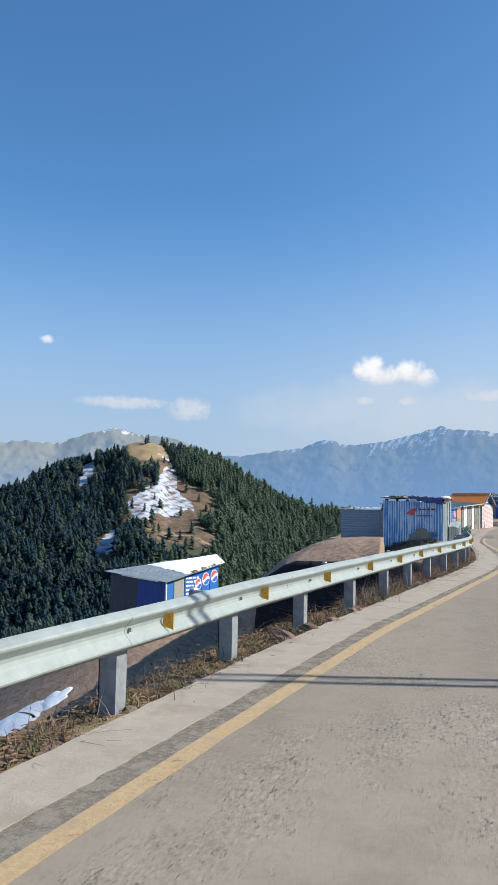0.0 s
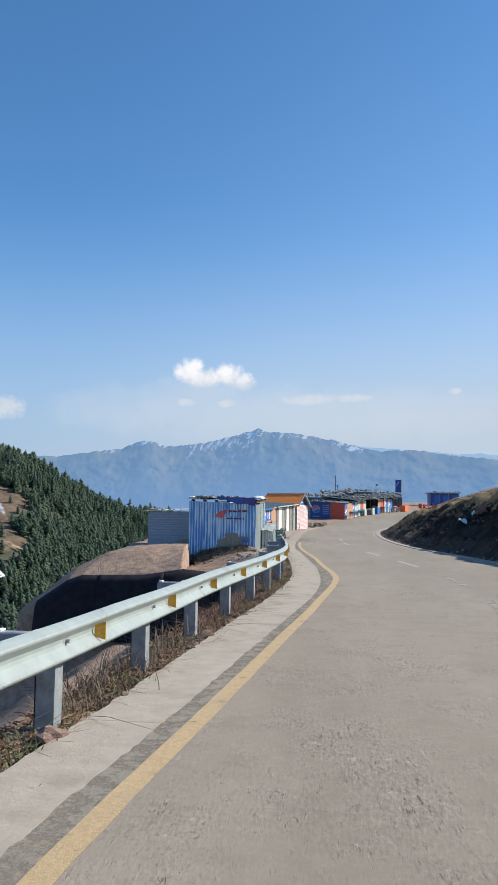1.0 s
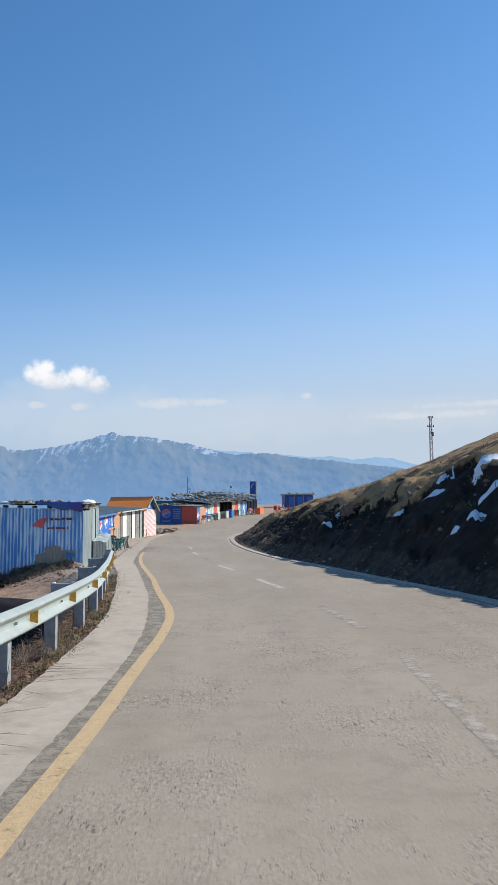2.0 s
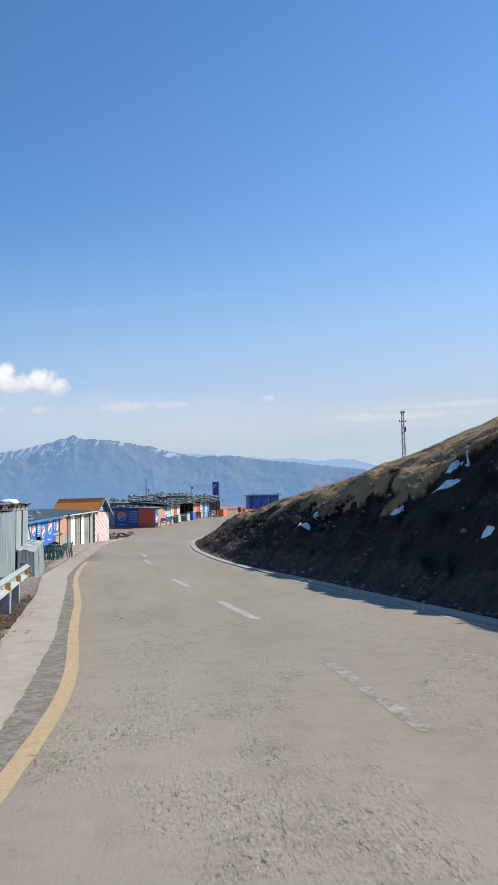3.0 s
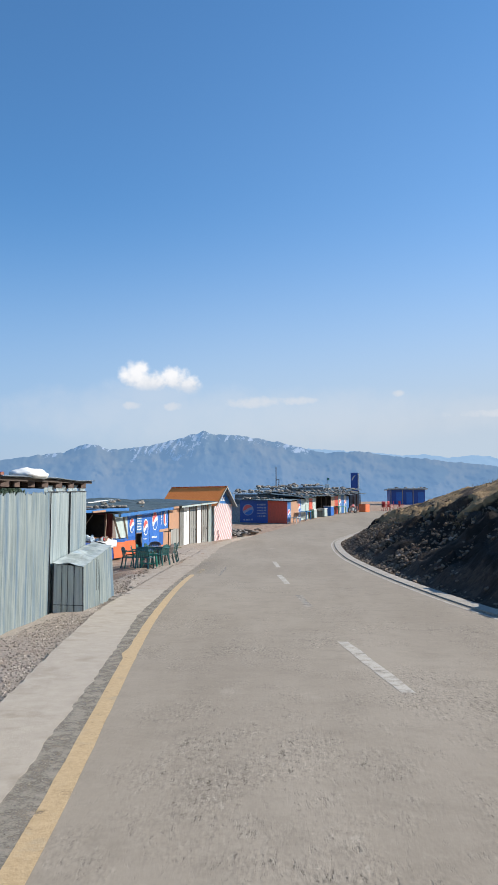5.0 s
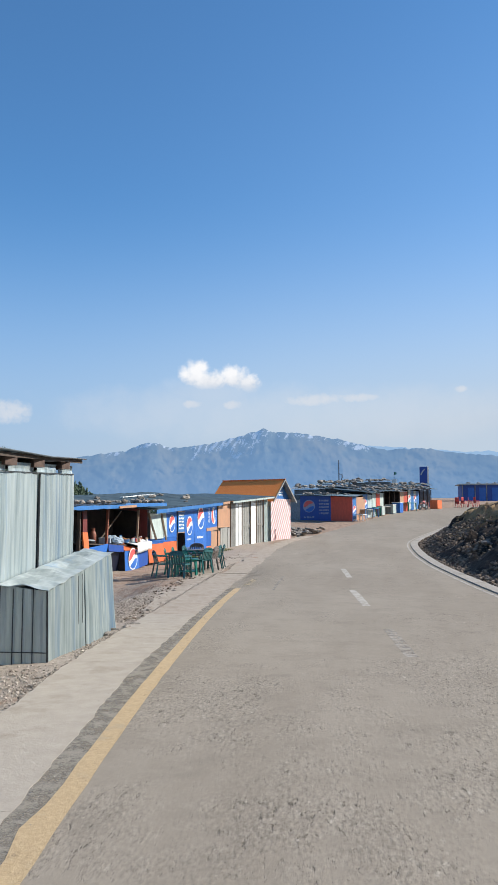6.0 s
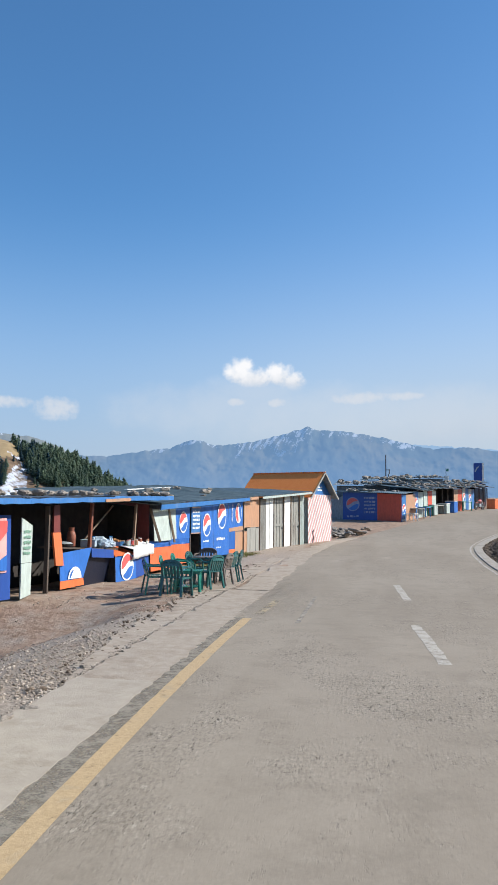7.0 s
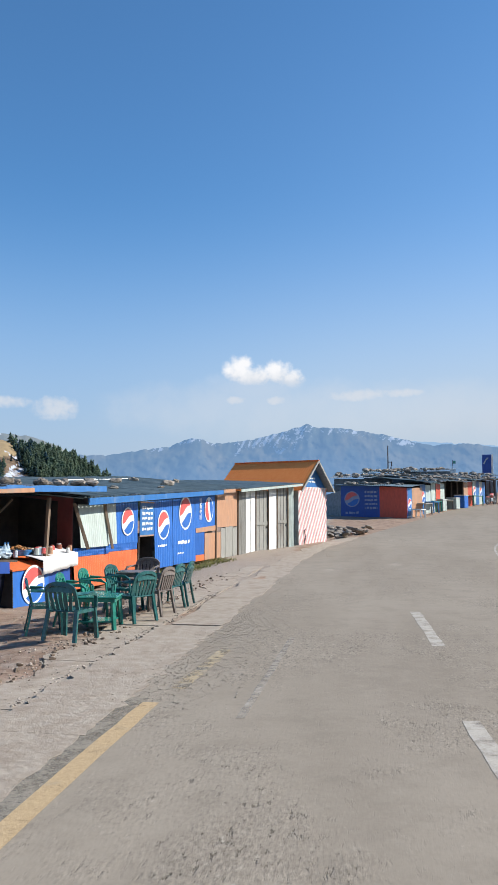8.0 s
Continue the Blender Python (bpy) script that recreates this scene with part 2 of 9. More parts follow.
DIRT = grain("reddish_dirt", (0.17, 0.12, 0.085), (0.33, 0.25, 0.19), 5, 0.95, 0.7, stain=(0.26, 0.225, 0.19), stain_scale=0.5, bump_scale=20, distance=0.05, spec=0.2)
STONE = grain("grey_brown_stone", (0.16, 0.135, 0.11), (0.36, 0.32, 0.275), 7, 0.9, 0.6, stain=(0.20, 0.15, 0.11), tint=0.35, spec=0.25)
GALV = grain("galvanised_rail", (0.255, 0.295, 0.285), (0.315, 0.36, 0.345), 7, 0.55, 0.06, 0.0, stain=(0.225, 0.255, 0.245), stain_scale=1.2, stain_at=0.56)
POST = grain("grey_steel_post", (0.20, 0.225, 0.24), (0.33, 0.355, 0.37), 9, 0.6, 0.2, 0.3, stain=(0.16, 0.13, 0.11), stain_scale=2.5, stain_at=0.6)
REFLECT = grain("amber_reflector", (0.55, 0.27, 0.03), (0.80, 0.44, 0.06), 30, 0.35, 0.1, 0.0, stain=(0.25, 0.13, 0.03), stain_scale=4, stain_at=0.62)
TIN = grain("weathered_tin", (0.29, 0.335, 0.345), (0.43, 0.48, 0.48), 4, 0.42, 0.12, 0.35, stain=(0.25, 0.30, 0.33), stain_scale=1.3, stain_at=0.52, stretch=(1, 1, 0.3), tint=0.12)
TIN_STREAK = grain("streaked_tin", (0.22, 0.28, 0.29), (0.45, 0.505, 0.495), 3.4, 0.42, 0.1, 0.3, stain=(0.18, 0.265, 0.34), stain_scale=1.3, stain_at=0.53, stretch=(3.0, 3.0, 0.16), tint=0.08)
TIN_FINE = grain("finely_ribbed_tin", (0.175, 0.225, 0.23), (0.39, 0.44, 0.425), 3.4, 0.42, 0.08, 0.35, stain=(0.14, 0.22, 0.30), stain_scale=1.2, stain_at=0.50, stretch=(4.0, 4.0, 0.22), tint=0.05)
MUDDY_TIN = grain("mud_stained_tin", (0.20, 0.185, 0.145), (0.34, 0.32, 0.26), 4.0, 0.7, 0.1, 0.1, stain=(0.24, 0.30, 0.36), stain_scale=2.5, stain_at=0.58, stretch=(3, 3, 0.5))
RAFTER = grain("weathered_rafter", (0.06, 0.038, 0.03), (0.145, 0.098, 0.077), 9, 0.9, 0.4)
TIN_DARK = grain("dull_tin", (0.12, 0.145, 0.17), (0.215, 0.25, 0.275), 5, 0.5, 0.15, 0.3, stain=(0.20, 0.155, 0.12), stain_scale=1.2, stain_at=0.62, tint=0.15)
TIN_SLATE = grain("slate_painted_tin", (0.25, 0.30, 0.37), (0.34, 0.395, 0.46), 4, 0.5, 0.1, 0.1, stain=(0.24, 0.28, 0.31), stain_scale=1.0, stain_at=0.6, stretch=(0.4, 1, 2.5))
LITTER = grain("dead_leaf_litter", (0.065, 0.036, 0.024), (0.25, 0.155, 0.095), 5, 0.9, 0, spec=0.2)
ROOF_GREEN = grain("grey_green_roof", (0.055, 0.088, 0.100), (0.19, 0.245, 0.255), 3.0, 0.42, 0.12, 0.15, stain=(0.24, 0.265, 0.265), stain_scale=0.9, stain_at=0.57, stretch=(0.22, 2.6, 0.5))
ROOF_ORANGE = grain("orange_roof_paint", (0.96, 0.27, 0.065), (1.0, 0.32, 0.09), 6, 0.75, 0.12, stain=(0.82, 0.23, 0.06), stain_scale=1.0, stain_at=0.6, spec=0.12)
BLUE = painted("blue_sign_paint", (0.020, 0.135, 0.47), (0.10, 0.20, 0.38), 0.66)
BLUE_DARK = painted("dark_blue_paint", (0.012, 0.065, 0.30), (0.03, 0.08, 0.22), 0.62)
BLUE_FASCIA = painted("blue_fascia_paint", (0.025, 0.15, 0.40), (0.16, 0.24, 0.36), 0.58)
RED = painted("red_paint", (0.52, 0.070, 0.032), (0.42, 0.09, 0.05), 0.62)
ORANGE = painted("orange_red_paint", (0.72, 0.165, 0.05), (0.42, 0.12, 0.06), 0.62)
SIGN_RED = painted("sign_red", (0.64, 0.105, 0.095), (0.60, 0.34, 0.31), 0.56)
WHITE = painted("white_paint", (0.76, 0.76, 0.73), (0.50, 0.47, 0.42), 0.62)
OFFWHITE = painted("greenish_white_paint", (0.45, 0.52, 0.48), (0.32, 0.36, 0.33), 0.52)
PINK = painted("faded_pink_paint", (0.66, 0.36, 0.34), (0.7, 0.6, 0.56), 0.55)
PEACH = painted("faded_orange_board", (0.46, 0.25, 0.145), (0.33, 0.24, 0.18), 0.50)
# black of the added sheet that stands for shade on the terrace cut
CUT_SHADE = grain("cut_shade_black", (0.010, 0.010, 0.014), (0.022, 0.022, 0.028), 3, 0.75, 0.3, spec=0.15)
GREY_BOARD = painted("grey_board", (0.30, 0.295, 0.265), (0.19, 0.165, 0.14), 0.55)
MAROON = painted("dark_red_paint", (0.17, 0.035, 0.030), (0.08, 0.035, 0.03), 0.6)
WOOD = grain("weathered_wood", (0.15, 0.105, 0.07), (0.31, 0.23, 0.16), 10, 0.85, 0.4, stain=(0.10, 0.075, 0.055), stretch=(1, 1, 0.12), tint=0.2)
WOOD_DARK = grain("dark_wood", (0.045, 0.033, 0.026), (0.105, 0.078, 0.06), 9, 0.85, 0.4, stretch=(1, 1, 0.15))
# boards near black: the stalls' inner shade is put into their colour
INSIDE = grain("shade_dark_boards", (0.018, 0.016, 0.015), (0.045, 0.038, 0.034), 4, 0.95, 0.2)
CLOTH = grain("white_cloth", (0.66, 0.67, 0.66), (0.80, 0.80, 0.78), 16, 0.9, 0.3, stain=(0.58, 0.58, 0.56), stain_scale=4, stain_at=0.56)
PLASTIC_GREEN = grain("green_plastic", (0.018, 0.17, 0.125), (0.045, 0.26, 0.20), 12, 0.2, 0.05, stain=(0.05, 0.16, 0.125), stain_scale=4, stain_at=0.58)
PLASTIC_DEEP = grain("dark_green_plastic", (0.016, 0.078, 0.078), (0.038, 0.135, 0.128), 12, 0.18, 0.05, stain=(0.05, 0.075, 0.065), stain_scale=4, stain_at=0.58)
PALE_GREEN = painted("faded_green_print", (0.20, 0.36, 0.27), (0.45, 0.50, 0.46), 0.5)
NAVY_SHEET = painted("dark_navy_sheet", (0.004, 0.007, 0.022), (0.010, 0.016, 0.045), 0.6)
PLASTIC_GREY = grain("brown_grey_plastic", (0.105, 0.085, 0.072), (0.185, 0.155, 0.135), 12, 0.4, 0.05, stain=(0.22, 0.20, 0.18), stain_scale=4, stain_at=0.58)
PLASTIC_CLEAR = plain("milky_plastic", (0.46, 0.56, 0.64), 0.3)
PLASTIC_BLUE = plain("blue_plastic", (0.05, 0.22, 0.50), 0.35)
RUST = grain("rust_red_metal", (0.18, 0.055, 0.032), (0.30, 0.10, 0.055), 9, 0.6, 0.3)
DARK_METAL = plain("dark_metal", (0.045, 0.045, 0.048), 0.5, 0.3)
MAST = grain("mast_steel", (0.20, 0.19, 0.18), (0.32, 0.30, 0.28), 6, 0.6, 0.1, 0.3)
SNACK = plain("fried_snack", (0.42, 0.19, 0.06), 0.7)
PURPLE = painted("violet_tarp", (0.065, 0.05, 0.24), (0.14, 0.09, 0.26), 0.6)
TARP_BLUE = painted("blue_tarp", (0.03, 0.09, 0.34), (0.08, 0.12, 0.3), 0.6)
SNOW = grain("old_snow", (0.74, 0.78, 0.82), (0.86, 0.88, 0.90), 5, 0.7, 0.4, stain=(0.62, 0.65, 0.68), stain_scale=1.5, stain_at=0.6, spec=0.3)
DRYGRASS = grain("dry_grass", (0.12, 0.088, 0.046), (0.27, 0.20, 0.108), 6, 0.9, 0, spec=0.2)
TWIG = grain("grey_twig", (0.12, 0.095, 0.07), (0.26, 0.215, 0.165), 6, 0.9, 0, spec=0.2)
RED_TWIG = grain("reddish_twig", (0.085, 0.042, 0.034), (0.22, 0.125, 0.095), 6, 0.9, 0, spec=0.2)
LEAF = grain("dull_weed_leaf", (0.055, 0.075, 0.025), (0.125, 0.135, 0.05), 6, 0.8, 0, spec=0.3)
MOSS = grain("straw_and_moss", (0.10, 0.115, 0.03), (0.26, 0.24, 0.09), 6, 0.9, 0.3, spec=0.2)
# needle tones carry the haze and each flank's light in their colour
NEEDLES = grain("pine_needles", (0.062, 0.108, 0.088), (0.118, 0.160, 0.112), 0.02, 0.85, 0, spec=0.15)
NEEDLES_LIT = grain("lit_flank_needles", (0.092, 0.145, 0.105), (0.155, 0.20, 0.13), 0.02, 0.85, 0, spec=0.15)
NEEDLES_SHADE = grain("shade_flank_needles", (0.030, 0.066, 0.088), (0.062, 0.104, 0.116), 0.02, 0.85, 0, spec=0.15)


def leafy(m, col):
    """Needles scatter part of the light through to their shaded side."""
    nt = m.node_tree
    p = nt.nodes["Principled BSDF"]
    tr = mk(nt, "ShaderNodeBsdfTranslucent")
    geo = mk(nt, "ShaderNodeNewGeometry")
    hs = mk(nt, "ShaderNodeHueSaturation")
    nt.links.new(maths(nt, "MULTIPLY_ADD", geo.outputs["Random Per Island"], 0.45, 0.72), hs.inputs["Value"])
    nt.links.new(p.inputs["Base Color"].links[0].from_socket, hs.inputs["Color"])
    nt.links.new(hs.outputs[0], p.inputs["Base Color"])
    tr.inputs["Color"].default_value = (*col, 1)
    mx = mk(nt, "ShaderNodeMixShader")
    mx.inputs[0].default_value = 0.55
    nt.links.new(p.outputs[0], mx.inputs[1])
    nt.links.new(tr.outputs[0], mx.inputs[2])
    nt.links.new(mx.outputs[0], nt.nodes["Material Output"].inputs[0])


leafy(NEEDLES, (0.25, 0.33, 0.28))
leafy(NEEDLES_LIT, (0.36, 0.44, 0.35))
leafy(NEEDLES_SHADE, (0.10, 0.19, 0.235))


def ridge_glint_paint(name, low, high, origin, along, pitch):
    """Blue wash on a corrugated sheet with sky glints painted pale along its ridges, and runs down the sheet."""
    m = grain(name, low, high, 5, 0.42, 0.1, 0.1)
    nt = m.node_tree
    p = nt.nodes["Principled BSDF"]
    tc = mk(nt, "ShaderNodeTexCoord")
    dot = mk(nt, "ShaderNodeVectorMath")
    dot.operation = "DOT_PRODUCT"
    sh = mk(nt, "ShaderNodeVectorMath")
    sh.operation = "SUBTRACT"
    nt.links.new(tc.outputs["Object"], sh.inputs[0])
    sh.inputs[1].default_value = (*origin, 0)
    nt.links.new(sh.outputs[0], dot.inputs[0])
    dot.inputs[1].default_value = (*along, 0)
    wave = maths(nt, "SINE", maths(nt, "MULTIPLY", dot.outputs["Value"], 2 * math.pi / pitch))
    mp = mk(nt, "ShaderNodeMapping")
    mp.inputs["Scale"].default_value = (4, 4, 0.5)
    nt.links.new(tc.outputs["Object"], mp.inputs[0])
    n = mk(nt, "ShaderNodeTexNoise")
    n.inputs["Scale"].default_value, n.inputs["Detail"].default_value = 1.6, 6
    nt.links.new(mp.outputs[0], n.inputs["Vector"])
    v = maths(nt, "ADD", wave, maths(nt, "MULTIPLY", maths(nt, "SUBTRACT", n.outputs["Fac"], 0.5), 7.0))
    r = mk(nt, "ShaderNodeMapRange", interpolation_type="SMOOTHSTEP")
    nt.links.new(v, r.inputs["Value"])
    r.inputs["From Min"].default_value, r.inputs["From Max"].default_value = -0.9, 0.9
    x = mk(nt, "ShaderNodeMix", data_type="RGBA")
    nt.links.new(r.outputs[0], x.inputs["Factor"])
    x.inputs["A"].default_value, x.inputs["B"].default_value = (*low, 1), (*high, 1)
    nt.links.new(x.outputs["Result"], p.inputs["Base Color"])
    return m


# pale ridges imitate the sky's reflection on the ribs
SHED_FRONT = ridge_glint_paint("blue_wash_ridge_glints", (0.11, 0.31, 0.66), (0.68, 0.84, 0.92), (-8.3, 40.35), (0.9440, -0.3299), 0.16420)


def worn_through(m, share, soft=0.10):
    """Paint rubbed off in patches and specks, so that what lies below shows through."""
    nt = m.node_tree
    p = nt.nodes["Principled BSDF"]
    tc = mk(nt, "ShaderNodeTexCoord")
    def noise_tex(s, d):
        n = mk(nt, "ShaderNodeTexNoise")
        n.inputs["Scale"].default_value, n.inputs["Detail"].default_value, n.inputs["Roughness"].default_value = s, d, 0.7
        nt.links.new(tc.outputs["Object"], n.inputs["Vector"])
        return n.outputs["Fac"]
    v = maths(nt, "ADD", maths(nt, "MULTIPLY", noise_tex(60, 3), 0.25), maths(nt, "MULTIPLY", noise_tex(5.5, 5), 0.75))
    r = mk(nt, "ShaderNodeMapRange", interpolation_type="SMOOTHSTEP")
    nt.links.new(v, r.inputs["Value"])
    r.inputs["From Min"].default_value, r.inputs["From Max"].default_value = share - soft, share + soft
    mx = mk(nt, "ShaderNodeMixShader")
    nt.links.new(r.outputs[0], mx.inputs[0])
    nt.links.new(mk(nt, "ShaderNodeBsdfTransparent").outputs[0], mx.inputs[1])
    nt.links.new(p.outputs[0], mx.inputs[2])
    nt.links.new(mx.outputs[0], nt.nodes["Material Output"].inputs[0])


worn_through(WHITE_LINE, 0.37, 0.20)
worn_through(WORN_LINE, 0.46, 0.24)
worn_through(YELLOW, 0.34, 0.10)
worn_through(YELLOW_WORN, 0.47)
worn_through(GUTTER, 0.46, 0.12)


def masked_ground(name, base, layers, bump=0.6, bump_scale=6.0, distance=0.05):
    """Base tones plus layers (attribute channel, tone a, tone b, noise scale, soft) whose edges are broken up by noise."""
    m = bpy.data.materials.new(name)
    m.use_nodes = True
    nt = m.node_tree
    p = nt.nodes["Principled BSDF"]
    tc = mk(nt, "ShaderNodeTexCoord")
    at = mk(nt, "ShaderNodeAttribute", attribute_name="mask")
    sep = mk(nt, "ShaderNodeSeparateColor")
    nt.links.new(at.outputs["Color"], sep.inputs[0])
    def noise_tex(s, d=8, r=0.65):
        n = mk(nt, "ShaderNodeTexNoise")
        n.inputs["Scale"].default_value, n.inputs["Detail"].default_value, n.inputs["Roughness"].default_value = s, d, r
        nt.links.new(tc.outputs["Object"], n.inputs["Vector"])
        return n.outputs["Fac"]
    def two(a, b, s):
        x = mk(nt, "ShaderNodeMix", data_type="RGBA")
        r = mk(nt, "ShaderNodeMapRange")
        r.inputs["From Min"].default_value, r.inputs["From Max"].default_value = 0.33, 0.67
        nt.links.new(noise_tex(s), r.inputs["Value"])
        nt.links.new(r.outputs[0], x.inputs["Factor"])
        x.inputs["A"].default_value, x.inputs["B"].default_value = (*a, 1), (*b, 1)
        return x.outputs["Result"]
    col = two(*base)
    for ch, a, b, s, es, soft in layers:
        r = mk(nt, "ShaderNodeMapRange", interpolation_type="SMOOTHSTEP")
        v = maths(nt, "ADD", sep.outputs[ch], maths(nt, "MULTIPLY", maths(nt, "SUBTRACT", noise_tex(es), 0.5), 1.6))
        nt.links.new(v, r.inputs["Value"])
        r.inputs["From Min"].default_value, r.inputs["From Max"].default_value = 0.5 - soft, 0.5 + soft
        x = mk(nt, "ShaderNodeMix", data_type="RGBA")
        nt.links.new(r.outputs[0], x.inputs["Factor"])
        nt.links.new(col, x.inputs["A"])
        nt.links.new(two(a, b, s), x.inputs["B"])
        col = x.outputs["Result"]
    nt.links.new(col, p.inputs["Base Color"])
    p.inputs["Roughness"].default_value = 0.95
    p.inputs["Specular IOR Level"].default_value = 0.15
    if bump:
        bp = mk(nt, "ShaderNodeBump")
        bp.inputs["Strength"].default_value, bp.inputs["Distance"].default_value = bump, distance
        nt.links.new(noise_tex(bump_scale), bp.inputs["Height"])
        nt.links.new(bp.outputs[0], p.inputs["Normal"])
    return m


GROUND = masked_ground("verge_ground", ((0.215, 0.146, 0.105), (0.395, 0.285, 0.212), 3.0),
                       [(0, (0.17, 0.135, 0.07), (0.30, 0.235, 0.115), 2.0, 1.2, 0.12),
                        (1, (0.23, 0.188, 0.150), (0.43, 0.365, 0.300), 22.0, 1.5, 0.2),
                        (2, (0.70, 0.74, 0.80), (0.86, 0.88, 0.90), 2.0, 0.45, 0.05)], bump_scale=9, bump=0.8)
# soil darkened to near black for the shade on the cut face
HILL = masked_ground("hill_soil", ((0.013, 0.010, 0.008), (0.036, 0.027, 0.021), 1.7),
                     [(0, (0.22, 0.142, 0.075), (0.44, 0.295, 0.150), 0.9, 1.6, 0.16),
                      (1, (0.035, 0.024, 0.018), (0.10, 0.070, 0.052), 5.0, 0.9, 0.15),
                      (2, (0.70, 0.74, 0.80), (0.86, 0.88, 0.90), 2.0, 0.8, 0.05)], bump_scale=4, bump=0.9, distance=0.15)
FAR_HILL = masked_ground("forest_floor", ((0.050, 0.055, 0.035), (0.10, 0.095, 0.06), 0.03),
                         [(0, (0.085, 0.060, 0.041), (0.22, 0.155, 0.105), 0.11, 0.02, 0.12),
                          (1, (0.25, 0.185, 0.105), (0.34, 0.255, 0.145), 0.06, 0.02, 0.12),
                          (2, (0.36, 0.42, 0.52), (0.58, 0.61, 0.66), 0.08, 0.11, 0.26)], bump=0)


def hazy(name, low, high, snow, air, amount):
    """Distance: rock, grass and snow with haze painted over them as a blue glow."""
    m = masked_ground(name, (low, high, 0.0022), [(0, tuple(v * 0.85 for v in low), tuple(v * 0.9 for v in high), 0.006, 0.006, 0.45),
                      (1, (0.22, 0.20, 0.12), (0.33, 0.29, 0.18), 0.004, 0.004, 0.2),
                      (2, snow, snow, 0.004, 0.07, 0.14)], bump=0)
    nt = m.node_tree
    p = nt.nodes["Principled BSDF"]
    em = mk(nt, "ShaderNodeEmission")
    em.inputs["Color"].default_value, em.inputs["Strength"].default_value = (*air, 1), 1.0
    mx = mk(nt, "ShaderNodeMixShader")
    # the painted haze thickens towards the valley: its share is held in the mask's alpha
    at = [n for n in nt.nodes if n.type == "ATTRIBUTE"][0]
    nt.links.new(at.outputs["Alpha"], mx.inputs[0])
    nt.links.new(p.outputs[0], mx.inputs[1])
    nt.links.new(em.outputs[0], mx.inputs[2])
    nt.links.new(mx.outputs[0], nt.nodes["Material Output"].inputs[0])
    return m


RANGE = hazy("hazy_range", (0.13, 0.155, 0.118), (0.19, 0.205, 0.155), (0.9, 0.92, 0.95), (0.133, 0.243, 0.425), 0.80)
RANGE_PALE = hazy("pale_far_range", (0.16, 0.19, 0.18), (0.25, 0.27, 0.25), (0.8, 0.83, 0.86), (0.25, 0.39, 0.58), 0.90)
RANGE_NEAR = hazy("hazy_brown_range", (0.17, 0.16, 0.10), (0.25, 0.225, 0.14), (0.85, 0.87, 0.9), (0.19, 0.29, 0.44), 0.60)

# ---- mesh helpers ----


def finish(name, bm, material, parent=None, label="", smooth=False):
    me = bpy.data.meshes.new(name)
    bm.normal_update()
    bm.to_mesh(me)
    bm.free()
    for m in (material if isinstance(material, (list, tuple)) else [material]):
        me.materials.append(m)
    if smooth:
        me.shade_smooth()
    ob = new(name, me)
    if parent:
        ob.parent = parent
    if label:
        ob["label"] = label
    return ob


def part(name, bm, material, parent, label="", smooth=False):
    return finish(name, bm, material, parent, label, smooth)


def thing(name, label, category, group="", at=(0, 0, 0), turn=0.0):
    ob = new(name)
    ob.matrix_basis = pose(*at, 0, 0, turn)
    return tagged(ob, label, category, group)


def from_arrays(name, verts, faces, material, kind="", smooth=False, mask=None):
    me = bpy.data.meshes.new(name)
    me.from_pydata([tuple(v) for v in verts], [], [tuple(f) for f in faces])
    for m in (material if isinstance(material, (list, tuple)) else [material]):
        me.materials.append(m)
    if mask is not None:
        at = me.attributes.new("mask", "FLOAT_COLOR", "POINT")
        at.data.foreach_set("color", np.asarray(mask, dtype=np.float32).ravel())
    if smooth:
        me.shade_smooth()
    me.update()
    return tagged(new(name, me), kind=kind)


def box(bm, x0, x1, y0, y1, z0, z1, bevel=0.0):
    vs = [bm.verts.new((x, y, z)) for x in (x0, x1) for y in (y0, y1) for z in (z0, z1)]
    fs = [bm.faces.new([vs[i] for i in f]) for f in ((0, 1, 3, 2), (4, 6, 7, 5), (0, 4, 5, 1), (2, 3, 7, 6), (0, 2, 6, 4), (1, 5, 7, 3))]
    if bevel:
        es = list({e for f in fs for e in f.edges})
        bmesh.ops.bevel(bm, geom=es, offset=bevel, segments=1, affect="EDGES")
    return bm


def B(*a, bevel=0.0):
    return box(bmesh.new(), *a, bevel=bevel)


def beam(bm, p, q, w, h=None, up=(0, 0, 1)):
    """A squared bar from p to q."""
    p, q = Vector(p), Vector(q)
    d = (q - p).normalized()
    s = d.cross(Vector(up))
    s = s.normalized() if s.length > 1e-4 else Vector((1, 0, 0))
    u = s.cross(d)
    h = h or w
    vs = [bm.verts.new(c + s * a * w / 2 + u * b * h / 2) for c in (p, q) for a, b in ((-1, -1), (1, -1), (1, 1), (-1, 1))]
    for f in ((0, 1, 2, 3), (7, 6, 5, 4), (0, 4, 5, 1), (1, 5, 6, 2), (2, 6, 7, 3), (3, 7, 4, 0)):
        bm.faces.new([vs[i] for i in f])
    return bm


def rod(bm, p, q, r, r2=None, n=8):
    p, q = Vector(p), Vector(q)
    d = (q - p).normalized()
    s = d.cross(Vector((0, 0, 1)))
    s = s.normalized() if s.length > 1e-3 else Vector((1, 0, 0))
    u = s.cross(d)
    r2 = r if r2 is None else r2
    rings = [[bm.verts.new(c + (s * math.cos(2 * math.pi * i / n) + u * math.sin(2 * math.pi * i / n)) * k) for i in range(n)] for c, k in ((p, r), (q, r2))]
    for i in range(n):
        j = (i + 1) % n
        bm.faces.new((rings[0][i], rings[0][j], rings[1][j], rings[1][i]))
    bm.faces.new(rings[0][::-1])
    bm.faces.new(rings[1])
    return bm


